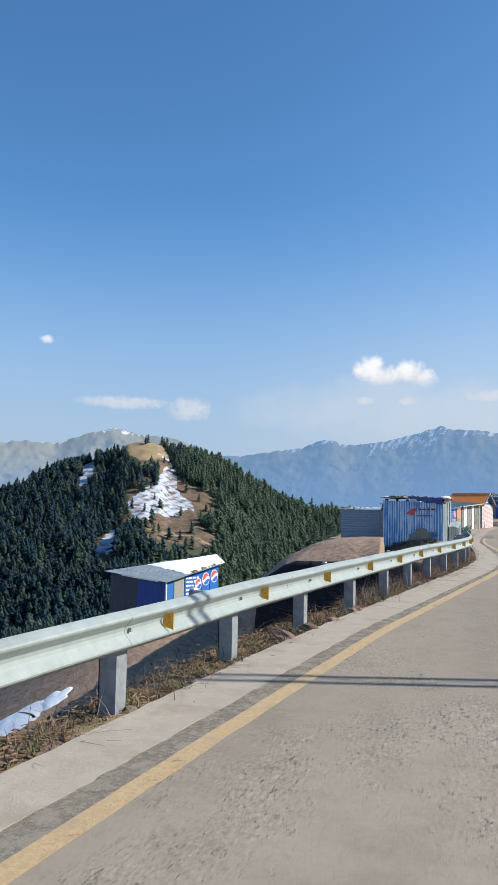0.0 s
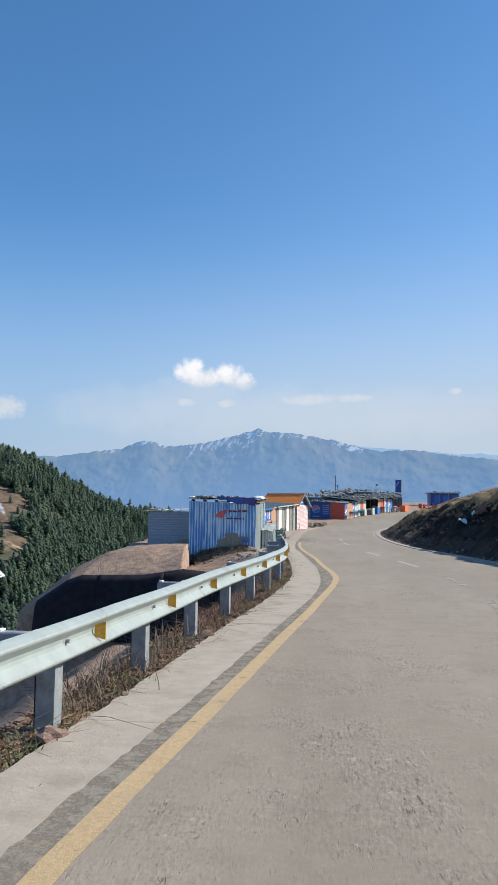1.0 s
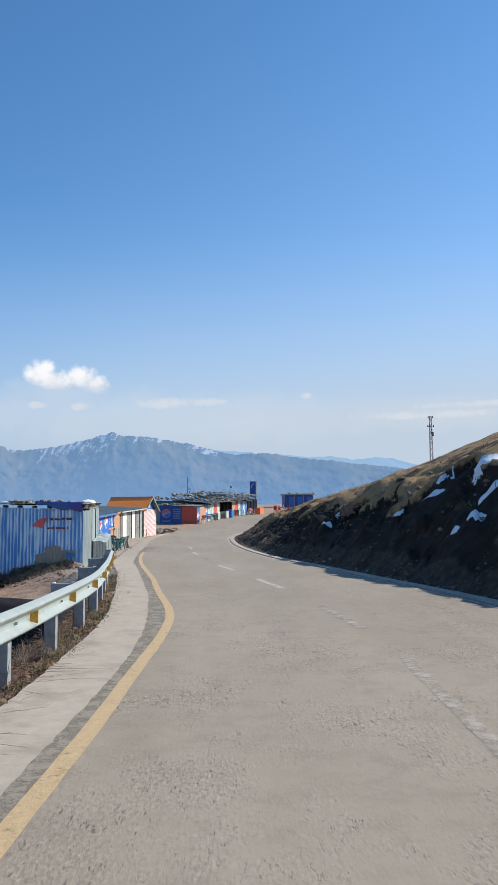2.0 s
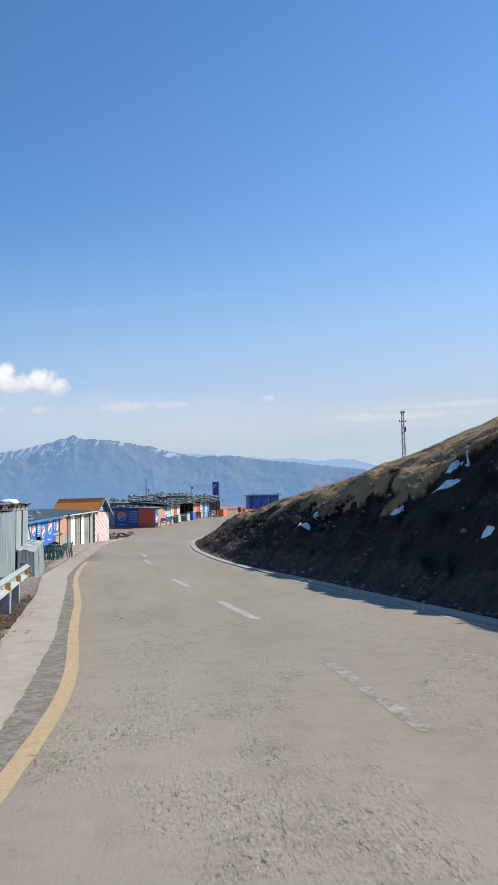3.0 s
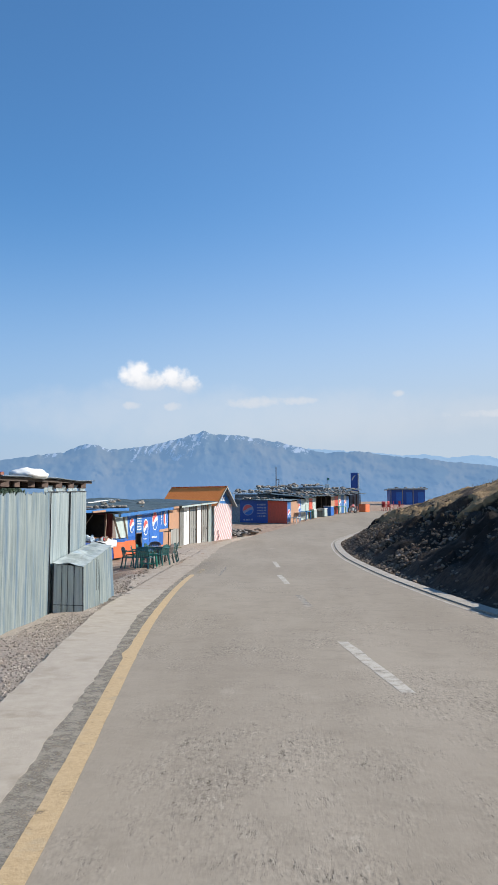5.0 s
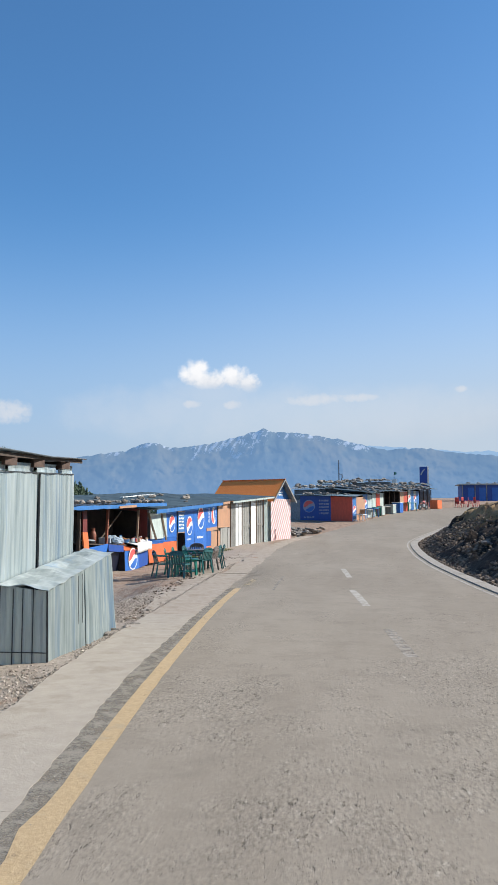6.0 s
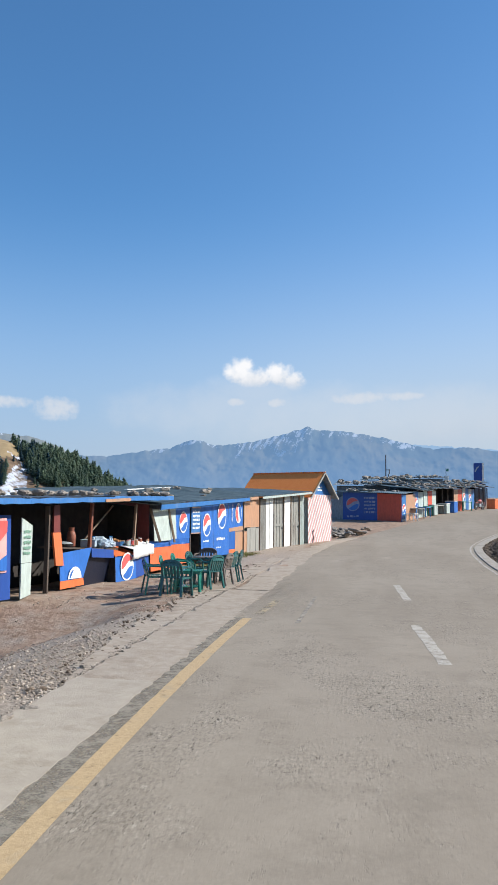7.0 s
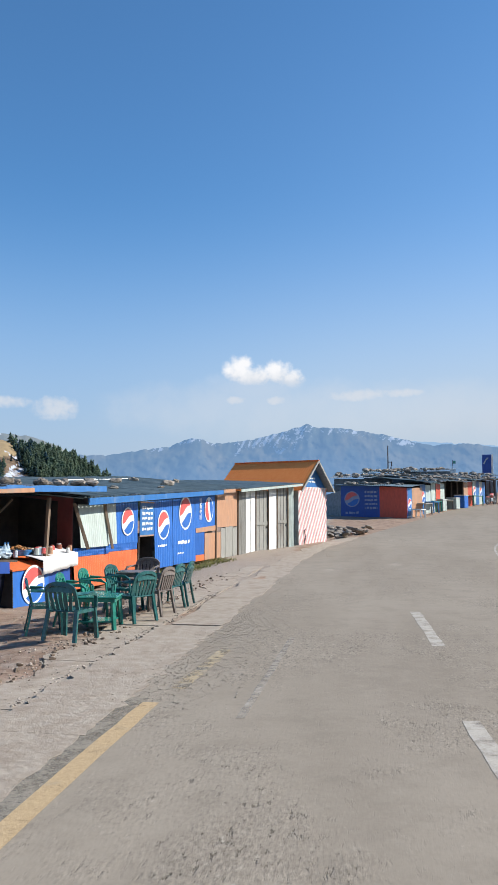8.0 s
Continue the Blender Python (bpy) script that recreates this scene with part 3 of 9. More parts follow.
def lathe(bm, profile, n=14, at=(0, 0, 0)):
    """A turned body from (radius, height) pairs."""
    rings = []
    for r, z in profile:
        rings.append([bm.verts.new((at[0] + r * math.cos(2 * math.pi * i / n), at[1] + r * math.sin(2 * math.pi * i / n), at[2] + z)) for i in range(n)])
    for a, b in zip(rings, rings[1:]):
        for i in range(n):
            j = (i + 1) % n
            bm.faces.new((a[i], a[j], b[j], b[i]))
    bm.faces.new(rings[0][::-1])
    bm.faces.new(rings[-1])
    return bm


def sheet(a, b, c, d, amp=0.011, pitch=0.09, thick=0.004, wobble=0.01, seed=0, grooved=False):
    """A corrugated sheet with corners a, b (one edge) and d, c (the other); the waves run from ab to dc."""
    a, b, c, d = (Vector(v) for v in (a, b, c, d))
    n = max(6, int((b - a).length / pitch * 4))
    nor = (b - a).cross(d - a).normalized()
    rows = 4
    bm = bmesh.new()
    grid = []
    for side in (0, 1):
        g = []
        for j in range(rows + 1):
            v = j / rows
            line = []
            for i in range(n + 1):
                u = i / n
                p = a.lerp(b, u).lerp(d.lerp(c, u), v)
                w = amp * ((-1.5 if i % 4 == 3 else 0.3 + 0.35 * (i % 4 == 1)) if grooved else math.sin(u * n / 4 * 2 * math.pi)) + wobble * noise.noise(Vector((u * 4 + seed, v * 3, seed * 1.7)))
                line.append(bm.verts.new(p + nor * (w - thick * side)))
            g.append(line)
        grid.append(g)
    for k, g in enumerate(grid):
        for j in range(rows):
            for i in range(n):
                q = (g[j][i], g[j][i + 1], g[j + 1][i + 1], g[j + 1][i])
                bm.faces.new(q if k == 0 else q[::-1])
    f, r = grid
    for i in range(n):
        bm.faces.new((f[0][i], r[0][i], r[0][i + 1], f[0][i + 1]))
        bm.faces.new((f[rows][i], f[rows][i + 1], r[rows][i + 1], r[rows][i]))
    for j in range(rows):
        bm.faces.new((f[j][0], f[j + 1][0], r[j + 1][0], r[j][0]))
        bm.faces.new((f[j][n], r[j][n], r[j + 1][n], f[j + 1][n]))
    return bm


def slab(a, b, c, d, thick=0.02):
    """A flat board with the face a b c d, thickened backwards."""
    a, b, c, d = (Vector(v) for v in (a, b, c, d))
    nor = (b - a).cross(d - a).normalized()
    bm = bmesh.new()
    f = [bm.verts.new(v) for v in (a, b, c, d)]
    r = [bm.verts.new(v - nor * thick) for v in (a, b, c, d)]
    bm.faces.new(f)
    bm.faces.new(r[::-1])
    for i in range(4):
        j = (i + 1) % 4
        bm.faces.new((f[i], r[i], r[j], f[j]))
    return bm


def rock_mesh(name, seed, flat=0.7):
    bm = bmesh.new()
    bmesh.ops.create_icosphere(bm, subdivisions=2, radius=1.0)
    o = Vector((seed * 3.1, seed * 1.7, seed * 0.9))
    for v in bm.verts:
        k = 1 + 0.55 * noise.noise(v.co * 1.1 + o) + 0.25 * noise.noise(v.co * 2.7 + o)
        v.co = Vector((v.co.x * k, v.co.y * k * 0.8, v.co.z * k * flat))
    me = bpy.data.meshes.new(name)
    bm.to_mesh(me)
    bm.free()
    me.materials.append(STONE)
    return me


def lerp_table(table, v):
    t = np.asarray(sorted(table), dtype=float)
    return np.interp(v, t[:, 0], t[:, 1])


def smooth_table(table, v, w=2.5):
    """Linear table rounded off by averaging over a window."""
    return sum(lerp_table(table, np.asarray(v, dtype=float) + o * w) for o in (-1, -0.6, -0.2, 0.2, 0.6, 1)) / 6


# ---- the lie of the land ----
ROAD_Z = [(-60, -0.9), (-8, -0.19), (-4, -0.12), (0, -0.05), (4, 0.02), (10, 0.05), (22, 0.06), (30, 0.02), (37, 0.0), (45, -0.05), (55, -0.05),
          (65, 0.08), (72, 0.2), (80, 0.38), (86, 0.62), (90, 0.88), (95, 1.27), (100, 1.65), (105, 1.95), (115, 2.45), (130, 3.15), (165, 4.6), (250, 7.0)]
# outer run of the road: guides the verge, the guardrail and the far edge
VERGE_X = [(-60, -3.6), (-12, -2.25), (-4.4, -1.96), (-0.4, -1.78), (2.9, -1.61), (7, -1.22), (11, -0.96), (15.5, -0.60), (20.5, -0.40), (24, -0.58), (28, -1.0),
           (32, -1.47), (36.5, -1.93), (40, -2.22), (44, -2.55), (52.5, -2.93), (60, -3.2), (76, -3.5)]
# left edge of the yellow line, and inner edge of the concrete shoulder
LINE_X = [(-60, -3.7), (-12, -2.32), (-3.9, -1.995), (-1.7, -1.895), (3.4, -1.615), (5.4, -1.42), (7.5, -1.245), (9.5, -1.09), (11.6, -0.93), (13, -0.79), (15.4, -0.655), (18, -0.46), (20.3, -0.37), (21.5, -0.40),
          (22.9, -0.51), (25.5, -0.80), (28.4, -1.07), (29.9, -1.19), (31.3, -1.32), (32.4, -1.45), (37.7, -2.06), (40.9, -2.39), (44.6, -2.69), (47.2, -2.87), (50.8, -3.05), (60, -3.3), (76, -3.6)]
SHOULDER_X = [(-60, -3.9), (-12, -2.56), (-3.5, -2.22), (-2.2, -2.125), (3.9, -1.80), (5.8, -1.57), (7.9, -1.39), (11.6, -1.09), (13, -0.965), (15.4, -0.77), (18, -0.67), (20.4, -0.70),
              (25.6, -1.0), (28.4, -1.30), (29.9, -1.44), (32.3, -1.69), (37.7, -2.23), (40.8, -2.61), (42.3, -2.76), (44.6, -2.88), (47.1, -3.04), (50.7, -3.21), (60, -3.47), (76, -3.77)]
LINE_WIDTH = 0.168


def road_z(y):
    return smooth_table(ROAD_Z, y, 3.0)


def verge_x(y):
    return smooth_table(VERGE_X, y, 1.6)


def line_x(y):
    return smooth_table(LINE_X, y, 1.1)


def shoulder_in(y):
    return smooth_table(SHOULDER_X, y, 1.0)


def shoulder_out(y):
    return verge_x(y) - 0.27 - lerp_table([(-60, 0.62), (4, 0.62), (12, 0.70), (24, 0.85), (34, 0.66), (42, 0.98), (76, 1.0)], y)


# edges of the asphalt beyond the bend: left and right, by distance along the road
FAR_LEFT = [(-3.75, 70), (-3.6, 76.5), (-3.0, 81), (-1.95, 86.5), (-0.6, 91), (1.5, 98), (3.9, 106.5), (7.6, 115), (14, 126), (27, 140), (60, 168)]
FAR_RIGHT = [(2.75, 66), (2.9, 73), (3.3, 78), (4.2, 82.5), (5.5, 87.2), (8.3, 95.5), (12, 108), (17.5, 118), (25, 127), (38, 138), (68, 160)]


def road_strip():
    rows = [((shoulder_in(y) - 0.05, y), (verge_x(y) + lerp_table([(-60, 6.9), (10, 6.9), (21, 6.85), (36, 6.8), (50, 6.3), (62, 6.05)], y), y)) for y in np.arange(-60, 62.1, 0.5)]
    n = 60
    k = np.linspace(0, len(FAR_LEFT) - 1, n)
    idx = np.arange(len(FAR_LEFT))
    fl, fr = np.array(FAR_LEFT, float), np.array(FAR_RIGHT, float)
    for v in k:
        l = np.array([smooth_table(np.c_[idx, fl[:, i]].tolist(), v, 0.35) for i in (0, 1)])
        r = np.array([smooth_table(np.c_[idx, fr[:, i]].tolist(), v, 0.35) for i in (0, 1)])
        rows.append((tuple(l), tuple(r)))
    return rows


ROWS = road_strip()
EDGE_Y = np.array([r[1][1] for r in ROWS])
EDGE_X = np.array([r[1][0] for r in ROWS])
LEFT_Y = np.array([r[0][1] for r in ROWS])
LEFT_X = np.array([r[0][0] for r in ROWS])


def edge_right(y):
    return np.interp(y, EDGE_Y, EDGE_X)


def edge_left(y):
    return np.interp(y, LEFT_Y, LEFT_X)


def fbm(x, y, s, o=0.0, octaves=4):
    x, y = np.broadcast_arrays(np.asarray(x, float), np.asarray(y, float))
    out = np.empty(x.size)
    for i, (a, b) in enumerate(zip(x.ravel(), y.ravel())):
        out[i] = noise.fractal(Vector((a / s + o, b / s - o, o)), 1.0, 2.0, octaves)
    return out.reshape(x.shape)


def sstep(a, b, v):
    u = np.clip((np.asarray(v, float) - a) / (b - a), 0, 1)
    return u * u * (3 - 2 * u)


def hill_z(x, y):
    """The bank on the inner side of the bend: steep cut, then an easier grassy top."""
    d = x - edge_right(y) - lerp_table([(-60, 0.9), (30, 0.9), (60, 0.8), (70, 0.6), (80, 0.7)], y)
    top = lerp_table([(-60, 4.0), (24.5, 4.0), (26, 4.4), (27.5, 4.35), (29, 3.75), (31.5, 3.75), (33, 4.15), (35, 4.0), (36.5, 3.4), (40, 3.45), (50, 3.5), (58, 3.3), (66, 3.1), (74, 2.35), (84, 1.7), (120, 1.5)], y)
    steep = lerp_table([(-60, 0.95), (38, 0.95), (44, 0.82), (50, 0.66), (56, 0.60), (66, 0.58), (74, 0.56), (90, 0.5)], y)
    easy = lerp_table([(-60, 0.40), (30, 0.42), (44, 0.40), (56, 0.30), (70, 0.20), (90, 0.10)], y)
    run = top / steep
    up = np.where(d < run, d * steep, top + np.minimum(d - run, 24) * easy + np.clip(d - run - 24, 0, None) * 0.05)
    soft = np.where(d > run - 1.2, -0.18 * np.exp(-((d - run) / 0.9) ** 2), 0.0)
    return road_z(y) + np.where(d < 0, d * 0.15, up + soft)


def land_z(x, y):
    """Everything but the cut bank: verge, terrace beside the huts, and the fall into the valley."""
    x, y = np.broadcast_arrays(np.asarray(x, float), np.asarray(y, float))
    z = road_z(np.clip(y, -60, 250))
    left = edge_left(y)
    # left verge
    v = shoulder_out(np.clip(y, -60, 76)) - x
    near = z - 0.03 - 0.06 * sstep(0, 0.4, v)
    deep = lerp_table([(-60, 2.6), (0, 2.6), (3.5, 2.6), (8, 2.7), (22, 2.8), (27, 3.3), (40, 3.3)], y)
    drop = near - deep * np.clip((v - 0.62) / (0.35 + deep * 0.85), 0, 1) ** 0.9
    drop = drop - lerp_table([(-60, 0.95), (2, 0.95), (9, 0.6), (18, 0.2), (26, 0.10), (40, 0.10)], y) * np.clip(v - 2.0, 0, 5) - 0.62 * np.clip(v - lerp_table([(-60, 6.5), (2, 6.5), (12, 7.0), (31, 7.5)], y), 0, 700)
    pad_edge = lerp_table([(28, -8.5), (31, -11.6), (40, -13.2), (50, -15.5), (70, -19.5), (110, -16.0), (140, -12), (180, -6)], y)
    padz = z - 0.05 - (1.0 - sstep(52, 56, y) * (1 - sstep(12.0, 14.0, -x)) * 0.9) * sstep(1.0, 2.6, v) * (1 - sstep(72, 80, y))
    shed = z - 0.1 - 0.9 * sstep(4.9, 8.8, -x)
    padz = padz + sstep(33.8, 38.0, y) * (1 - sstep(52.5, 54, y)) * (np.maximum(padz, shed) - padz)
    out = np.clip(pad_edge - x, 0, None)
    padz = padz - 1.2 * np.clip(out, 0, 4.0) - 0.62 * np.clip(out - 4.0, 0, 700)
    on_pad = sstep(33.3, 33.9, y + (x + 9.5) * -0.10)
    zl = drop * (1 - on_pad) + np.maximum(padz, drop) * on_pad
    # a shelf for the kiosk below the road
    zl = np.maximum(zl, -5.75 - 0.7 * np.clip(np.hypot(x + 23.7, y - 42.6) - 4.6, 0, None))
    # right side, below the bank mesh
    zr = hill_z(x, y) - 0.45
    res = np.where(x < left, zl, np.where(x > edge_right(y) + 0.25, zr, z - 0.07))
    # beyond: valley
    far = np.hypot(x, y - 30)
    res = res - sstep(160, 700, far) * 220 - sstep(700, 4000, far) * 400 * (y > -4000)
    floor = np.where(x < left, -170 - 0.02 * far, res)
    return np.maximum(res, floor)


def grid_axis(fine, lo, hi, step, far, growth):
    pts = list(np.arange(lo, hi + 1e-6, step))
    s, p = step, lo
    head = []
    while p > -far:
        s *= growth
        p -= s
        head.append(p)
    s, p, tail = step, hi, []
    while p < far:
        s *= growth
        p += s
        tail.append(p)
    return np.array(head[::-1] + pts + tail)


def build_ground():
    xs = grid_axis(True, -20, 12, 0.42, 4700, 1.16)
    ys = grid_axis(True, -14, 100, 0.5, 4700, 1.16)
    X, Y = np.meshgrid(xs, ys)
    Z = land_z(X, Y)
    inside = (X < edge_left(Y) - 0.3) & (np.abs(X) < 60)
    rough = fbm(X, Y, 1.6, 3.0, 4)
    Z = Z + np.where(inside, rough * (0.05 + 0.16 * sstep(0.8, 3, shoulder_out(np.clip(Y, -60, 76)) - X) * (1 - sstep(30, 34, Y))), 0)
    n, m = Z.shape
    v = shoulder_out(np.clip(Y, -60, 76)) - X
    grass = np.where((v > -0.2) & (v < 1.1) & (Y < 33), 0.45, 0.02)
    gravel = np.where((Y > 34) & (v < 2.2) & (v > -0.3), 0.75, 0.2)
    gravel = np.where((X > -12) & (Y > 53) & (Y < 60), 0.42, gravel)
    snow = np.where((v > 0.8) & (v < 14) & (Y < 13), 0.60, np.where((v > 0.8) & (v < 2.6) & (Y < 27), 0.5, 0.05))
    drift = fbm(X, Y, 4.5, 41.0, 3)
    snow = np.where(snow > 0.3, snow + 0.35 * drift - 0.5 * sstep(9, 13, v) - 0.5 * sstep(9, 12, Y) * (v > 2.6), snow)
    snow = np.where((v > 13) & (Y < 60), 0.22, snow)
    mask = np.stack([grass, gravel, snow, np.ones_like(snow)], -1)
    idx = np.arange(n * m).reshape(n, m)
    faces = np.stack([idx[:-1, :-1], idx[:-1, 1:], idx[1:, 1:], idx[1:, :-1]], -1).reshape(-1, 4)
    verts = np.stack([X, Y, Z], -1).reshape(-1, 3)
    from_arrays("ground", verts.tolist(), faces.tolist(), GROUND, "structure", True, mask.reshape(-1, 4))


def build_mound():
    """The terrace beside the shed: a convex rise of bare earth, cut off steeply on the road's side."""
    rows = np.arange(33.5, 40.3, 0.12)
    ks = np.r_[0.0, 0.04, np.arange(0.14, 7.6, 0.14)]
    V = []
    for j, y in enumerate(rows):
        end = -7.75 + 0.14 * (37.5 - y)
        for i, k in enumerate(ks):
            x = end - k
            crest = float(smooth_table([(-17, -4.0), (-14.5, -1.95), (-14.0, -1.56), (-13.2, -0.87), (-12.3, -0.46), (-11.5, -0.06), (-9.7, 0.24), (-7.9, 0.29), (-6, 0.29)], x, 0.3))
            low = float(lerp_table([(-17, -4.2), (-14, -2.4), (-12.5, -1.35), (-11.8, -1.09), (-9, -1.03), (-7.2, -0.72), (-6, -0.7)], x))
            up = math.sin(min(1.0, max(0.0, (y - 33.6) / 4.0)) * math.pi / 2) ** 0.9
            z = low + (crest - low) * up - 0.30 * max(0.0, y - 37.9)
            z += 0.07 * noise.noise(Vector((x * 0.9, y * 0.9, 4))) + 0.03 * noise.noise(Vector((x * 3.1, y * 3.1, 9)))
            if i == 0:
                z -= 1.6
            if j in (0, len(rows) - 1):
                z -= 1.2
            V.append((x + (0.10 * noise.noise(Vector((y * 1.7, 0, 0))) if k < 0.5 else 0.0), y, z))
    n, m = len(rows), len(ks)
    idx = np.arange(n * m).reshape(n, m)
    faces = np.stack([idx[:-1, :-1], idx[1:, :-1], idx[1:, 1:], idx[:-1, 1:]], -1).reshape(-1, 4)
    from_arrays("terrace", V, faces.tolist(), GROUND, "structure", True, np.tile(np.array([0.05, 0.1, 0.0, 1.0]), (n * m, 1)))


def strip_mesh(name, lefts, rights, zoff, material, parts_across=1, thick=0.05, kind="structure", crown=0.0):
    """A ribbon between two edge lines laid on the road's height."""
    verts, faces = [], []
    w = parts_across + 1
    for (lx, ly), (rx, ry) in zip(lefts, rights):
        for i in range(w):
            u = i / parts_across
            x, y = lx + (rx - lx) * u, ly + (ry - ly) * u
            verts.append((x, y, float(road_z(y)) + zoff + crown * (1 - (2 * u - 1) ** 2)))
    n = len(lefts)
    for j in range(n - 1):
        for i in range(parts_across):
            a = j * w + i
            faces.append((a, a + 1, a + 1 + w, a + w))
    base = len(verts)
    if thick:
        for j in range(n):
            for k in (j * w, j * w + w - 1):
                x, y, z = verts[k]
                verts.append((x, y, z - thick))
        for j in range(n - 1):
            faces.append((j * w, j * w + w, base + 2 * j + 2, base + 2 * j))
            faces.append((j * w + w - 1, base + 2 * j + 1, base + 2 * j + 3, j * w + w - 1 + w))
        faces.append((*range(w), base + 1, base))
        faces.append((*range((n - 1) * w + w - 1, (n - 1) * w - 1, -1), base + 2 * n - 2, base + 2 * n - 1))
    return from_arrays(name, verts, faces, material, kind, False)


def build_road():
    strip_mesh("road", [r[0] for r in ROWS], [r[1] for r in ROWS], 0.0, ASPHALT, 10, 0.06)
    # concrete shoulder in cast bays with open joints
    rnd = random.Random(4)
    y = -40.0
    first = True
    bays = []
    while y < 57:
        ln = rnd.uniform(3.2, 5.2)
        ys = np.linspace(y + 0.001, min(y + ln, 57.5) - 0.001, 36)
        wear = float(lerp_table([(-60, 1.0), (40, 1.0), (46, 2.6), (57, 4.0)], y))
        jag = [0.014 * noise.noise(Vector((q * 2.1, 0.3, 0))) + wear * (0.020 * noise.noise(Vector((q * 7.0, 1.3, 0))) + 0.026 * noise.noise(Vector((q * 19.0, 4.3, 0)))) for q in ys]
        bays.append(strip_mesh("pavement" if first else "concrete_bay", [(float(shoulder_out(q)) + j, q) for q, j in zip(ys, jag)],
                               [(float(shoulder_in(q)) + j, q) for q, j in zip(ys, jag[::-1])], 0.0045 + rnd.uniform(-0.0008, 0.0008), CONCRETE if y < 46.5 else DUSTY, 2, 0.09, "structure" if first else ""))
        if not first:
            bays[-1].parent = bays[0]
        first = False
        y += ln
    # broken remains of the shoulder further on
    ys = np.arange(57.6, 84, 0.45)
    strip_mesh("road_edge", [(float(edge_left(q)) - 0.75 + 0.2 * noise.noise(Vector((q, 2.2, 0))), q) for q in ys],
               [(float(edge_left(q)) + 0.05 + 0.16 * noise.noise(Vector((q * 1.4, 5.2, 0))), q) for q in ys], 0.006, DUSTY, 2, 0.07)
    ys = np.arange(-40, 52.9, 0.4)
    fray = lambda q, o: 0.012 * noise.noise(Vector((q * 2.3, o, 0)))
    tooth = lambda q: -0.055 if 36.9 < q < 37.45 else 0.0
    strip_mesh("road_line", [(float(line_x(q)) + fray(q, 1.0) + tooth(q), q) for q in ys], [(float(line_x(q)) + LINE_WIDTH + fray(q, 7.0), q) for q in ys], 0.005, YELLOW, 1, 0)
    # dark crumbling strip between the concrete and the painted line
    ys = np.arange(-40, 53, 0.07)
    strip_mesh("gutter", [(float(shoulder_in(q)) - 0.01, q) for q in ys],
               [(max(float(shoulder_in(q)) + 0.05, float(line_x(q)) + 0.02), q) for q in ys], 0.003, GUTTER, 2, 0)
    # worn centre dashes
    rnd = random.Random(9)
    for x0, y0, x1, y1, worn in [(2.50, 4.6, 2.60, 7.6, True), (2.55, 11.9, 2.90, 16.2, True), (2.92, 18.9, 2.77, 22.4, True), (2.43, 26.9, 2.04, 30.4, False), (1.50, 34.9, 1.04, 38.4, False), (0.66, 43.3, 0.47, 45.9, True),
                                 (0.19, 49.2, -0.10, 52.7, False), (-0.17, 56.4, -0.40, 59.7, False)]:
        k = np.linspace(0, 1, 9)
        strip_mesh("lane_mark", [(x0 + (x1 - x0) * u - 0.085 + rnd.uniform(-0.012, 0.012), y0 + (y1 - y0) * u) for u in k],
                   [(x0 + (x1 - x0) * u + 0.085 + rnd.uniform(-0.012, 0.012), y0 + (y1 - y0) * u) for u in k], 0.003, WORN_LINE if worn else WHITE_LINE, 1, 0)
    # a remnant of the yellow line and a scuffed pale streak past its end
    k = np.linspace(0, 1, 12)
    strip_mesh("road_line_remnant", [(-3.0 + 0.03 * noise.noise(Vector((u * 9, 0, 0))), 53.4 + 2.3 * u) for u in k], [(-2.84 + 0.05 * noise.noise(Vector((u * 9, 4, 0))), 53.4 + 2.3 * u) for u in k], 0.005, YELLOW_WORN, 1, 0)
    strip_mesh("lane_mark", [(-2.12 - 0.1 * u + 0.015 * noise.noise(Vector((u * 9, 2, 0))), 52.4 + 4.3 * u) for u in k], [(-2.04 - 0.1 * u + 0.02 * noise.noise(Vector((u * 9, 7, 0))), 52.4 + 4.3 * u) for u in k], 0.005, WORN_LINE, 1, 0)
    # broken concrete apron between the shoulder and the yard
    rnd = random.Random(21)
    y = 45.6
    first = None
    while y < 68:
        ln = rnd.uniform(0.8, 2.0)
        ys = np.linspace(y + 0.006, y + ln - 0.006, 16)
        base = lambda q: float(shoulder_out(min(q, 76))) if q < 57 else float(edge_left(q)) - 0.9
        wide = lambda q: float(lerp_table([(44, 0.05), (47, 0.08), (49, 0.35), (52, 0.62), (57, 0.70), (68, 0.6)], q))
        piece = strip_mesh("apron" if first is None else "broken_slab", [(base(q) - wide(q) * (1 + 0.45 * noise.noise(Vector((q * 0.9, 7.1, 0)))) + 0.10 * noise.noise(Vector((q * 3.6, 7.1, 0))) + 0.05 * noise.noise(Vector((q * 11, 3.1, 0))), q) for q in ys],
                           [(base(q) - 0.02 + 0.03 * noise.noise(Vector((q * 6, 1.1, 0))), q) for q in ys], -0.020 + rnd.uniform(-0.007, 0.005), DUSTY, 3, 0.06, "structure" if first is None else "")
        if first is None:
            first = piece
        else:
            piece.parent = first
        y += ln
    # fallen leaves as flat dark spots on the road
    for x0, y0, rx, ry in ((-0.16, 28.07, 0.035, 0.06), (-0.05, 27.72, 0.05, 0.07)):
        k = np.linspace(0.02, 0.98, 12)
        half = lambda u, o: (0.9 + 0.8 * noise.noise(Vector((u * 5, o, y0)))) * math.sqrt(u * (1 - u)) * rx * 1.6
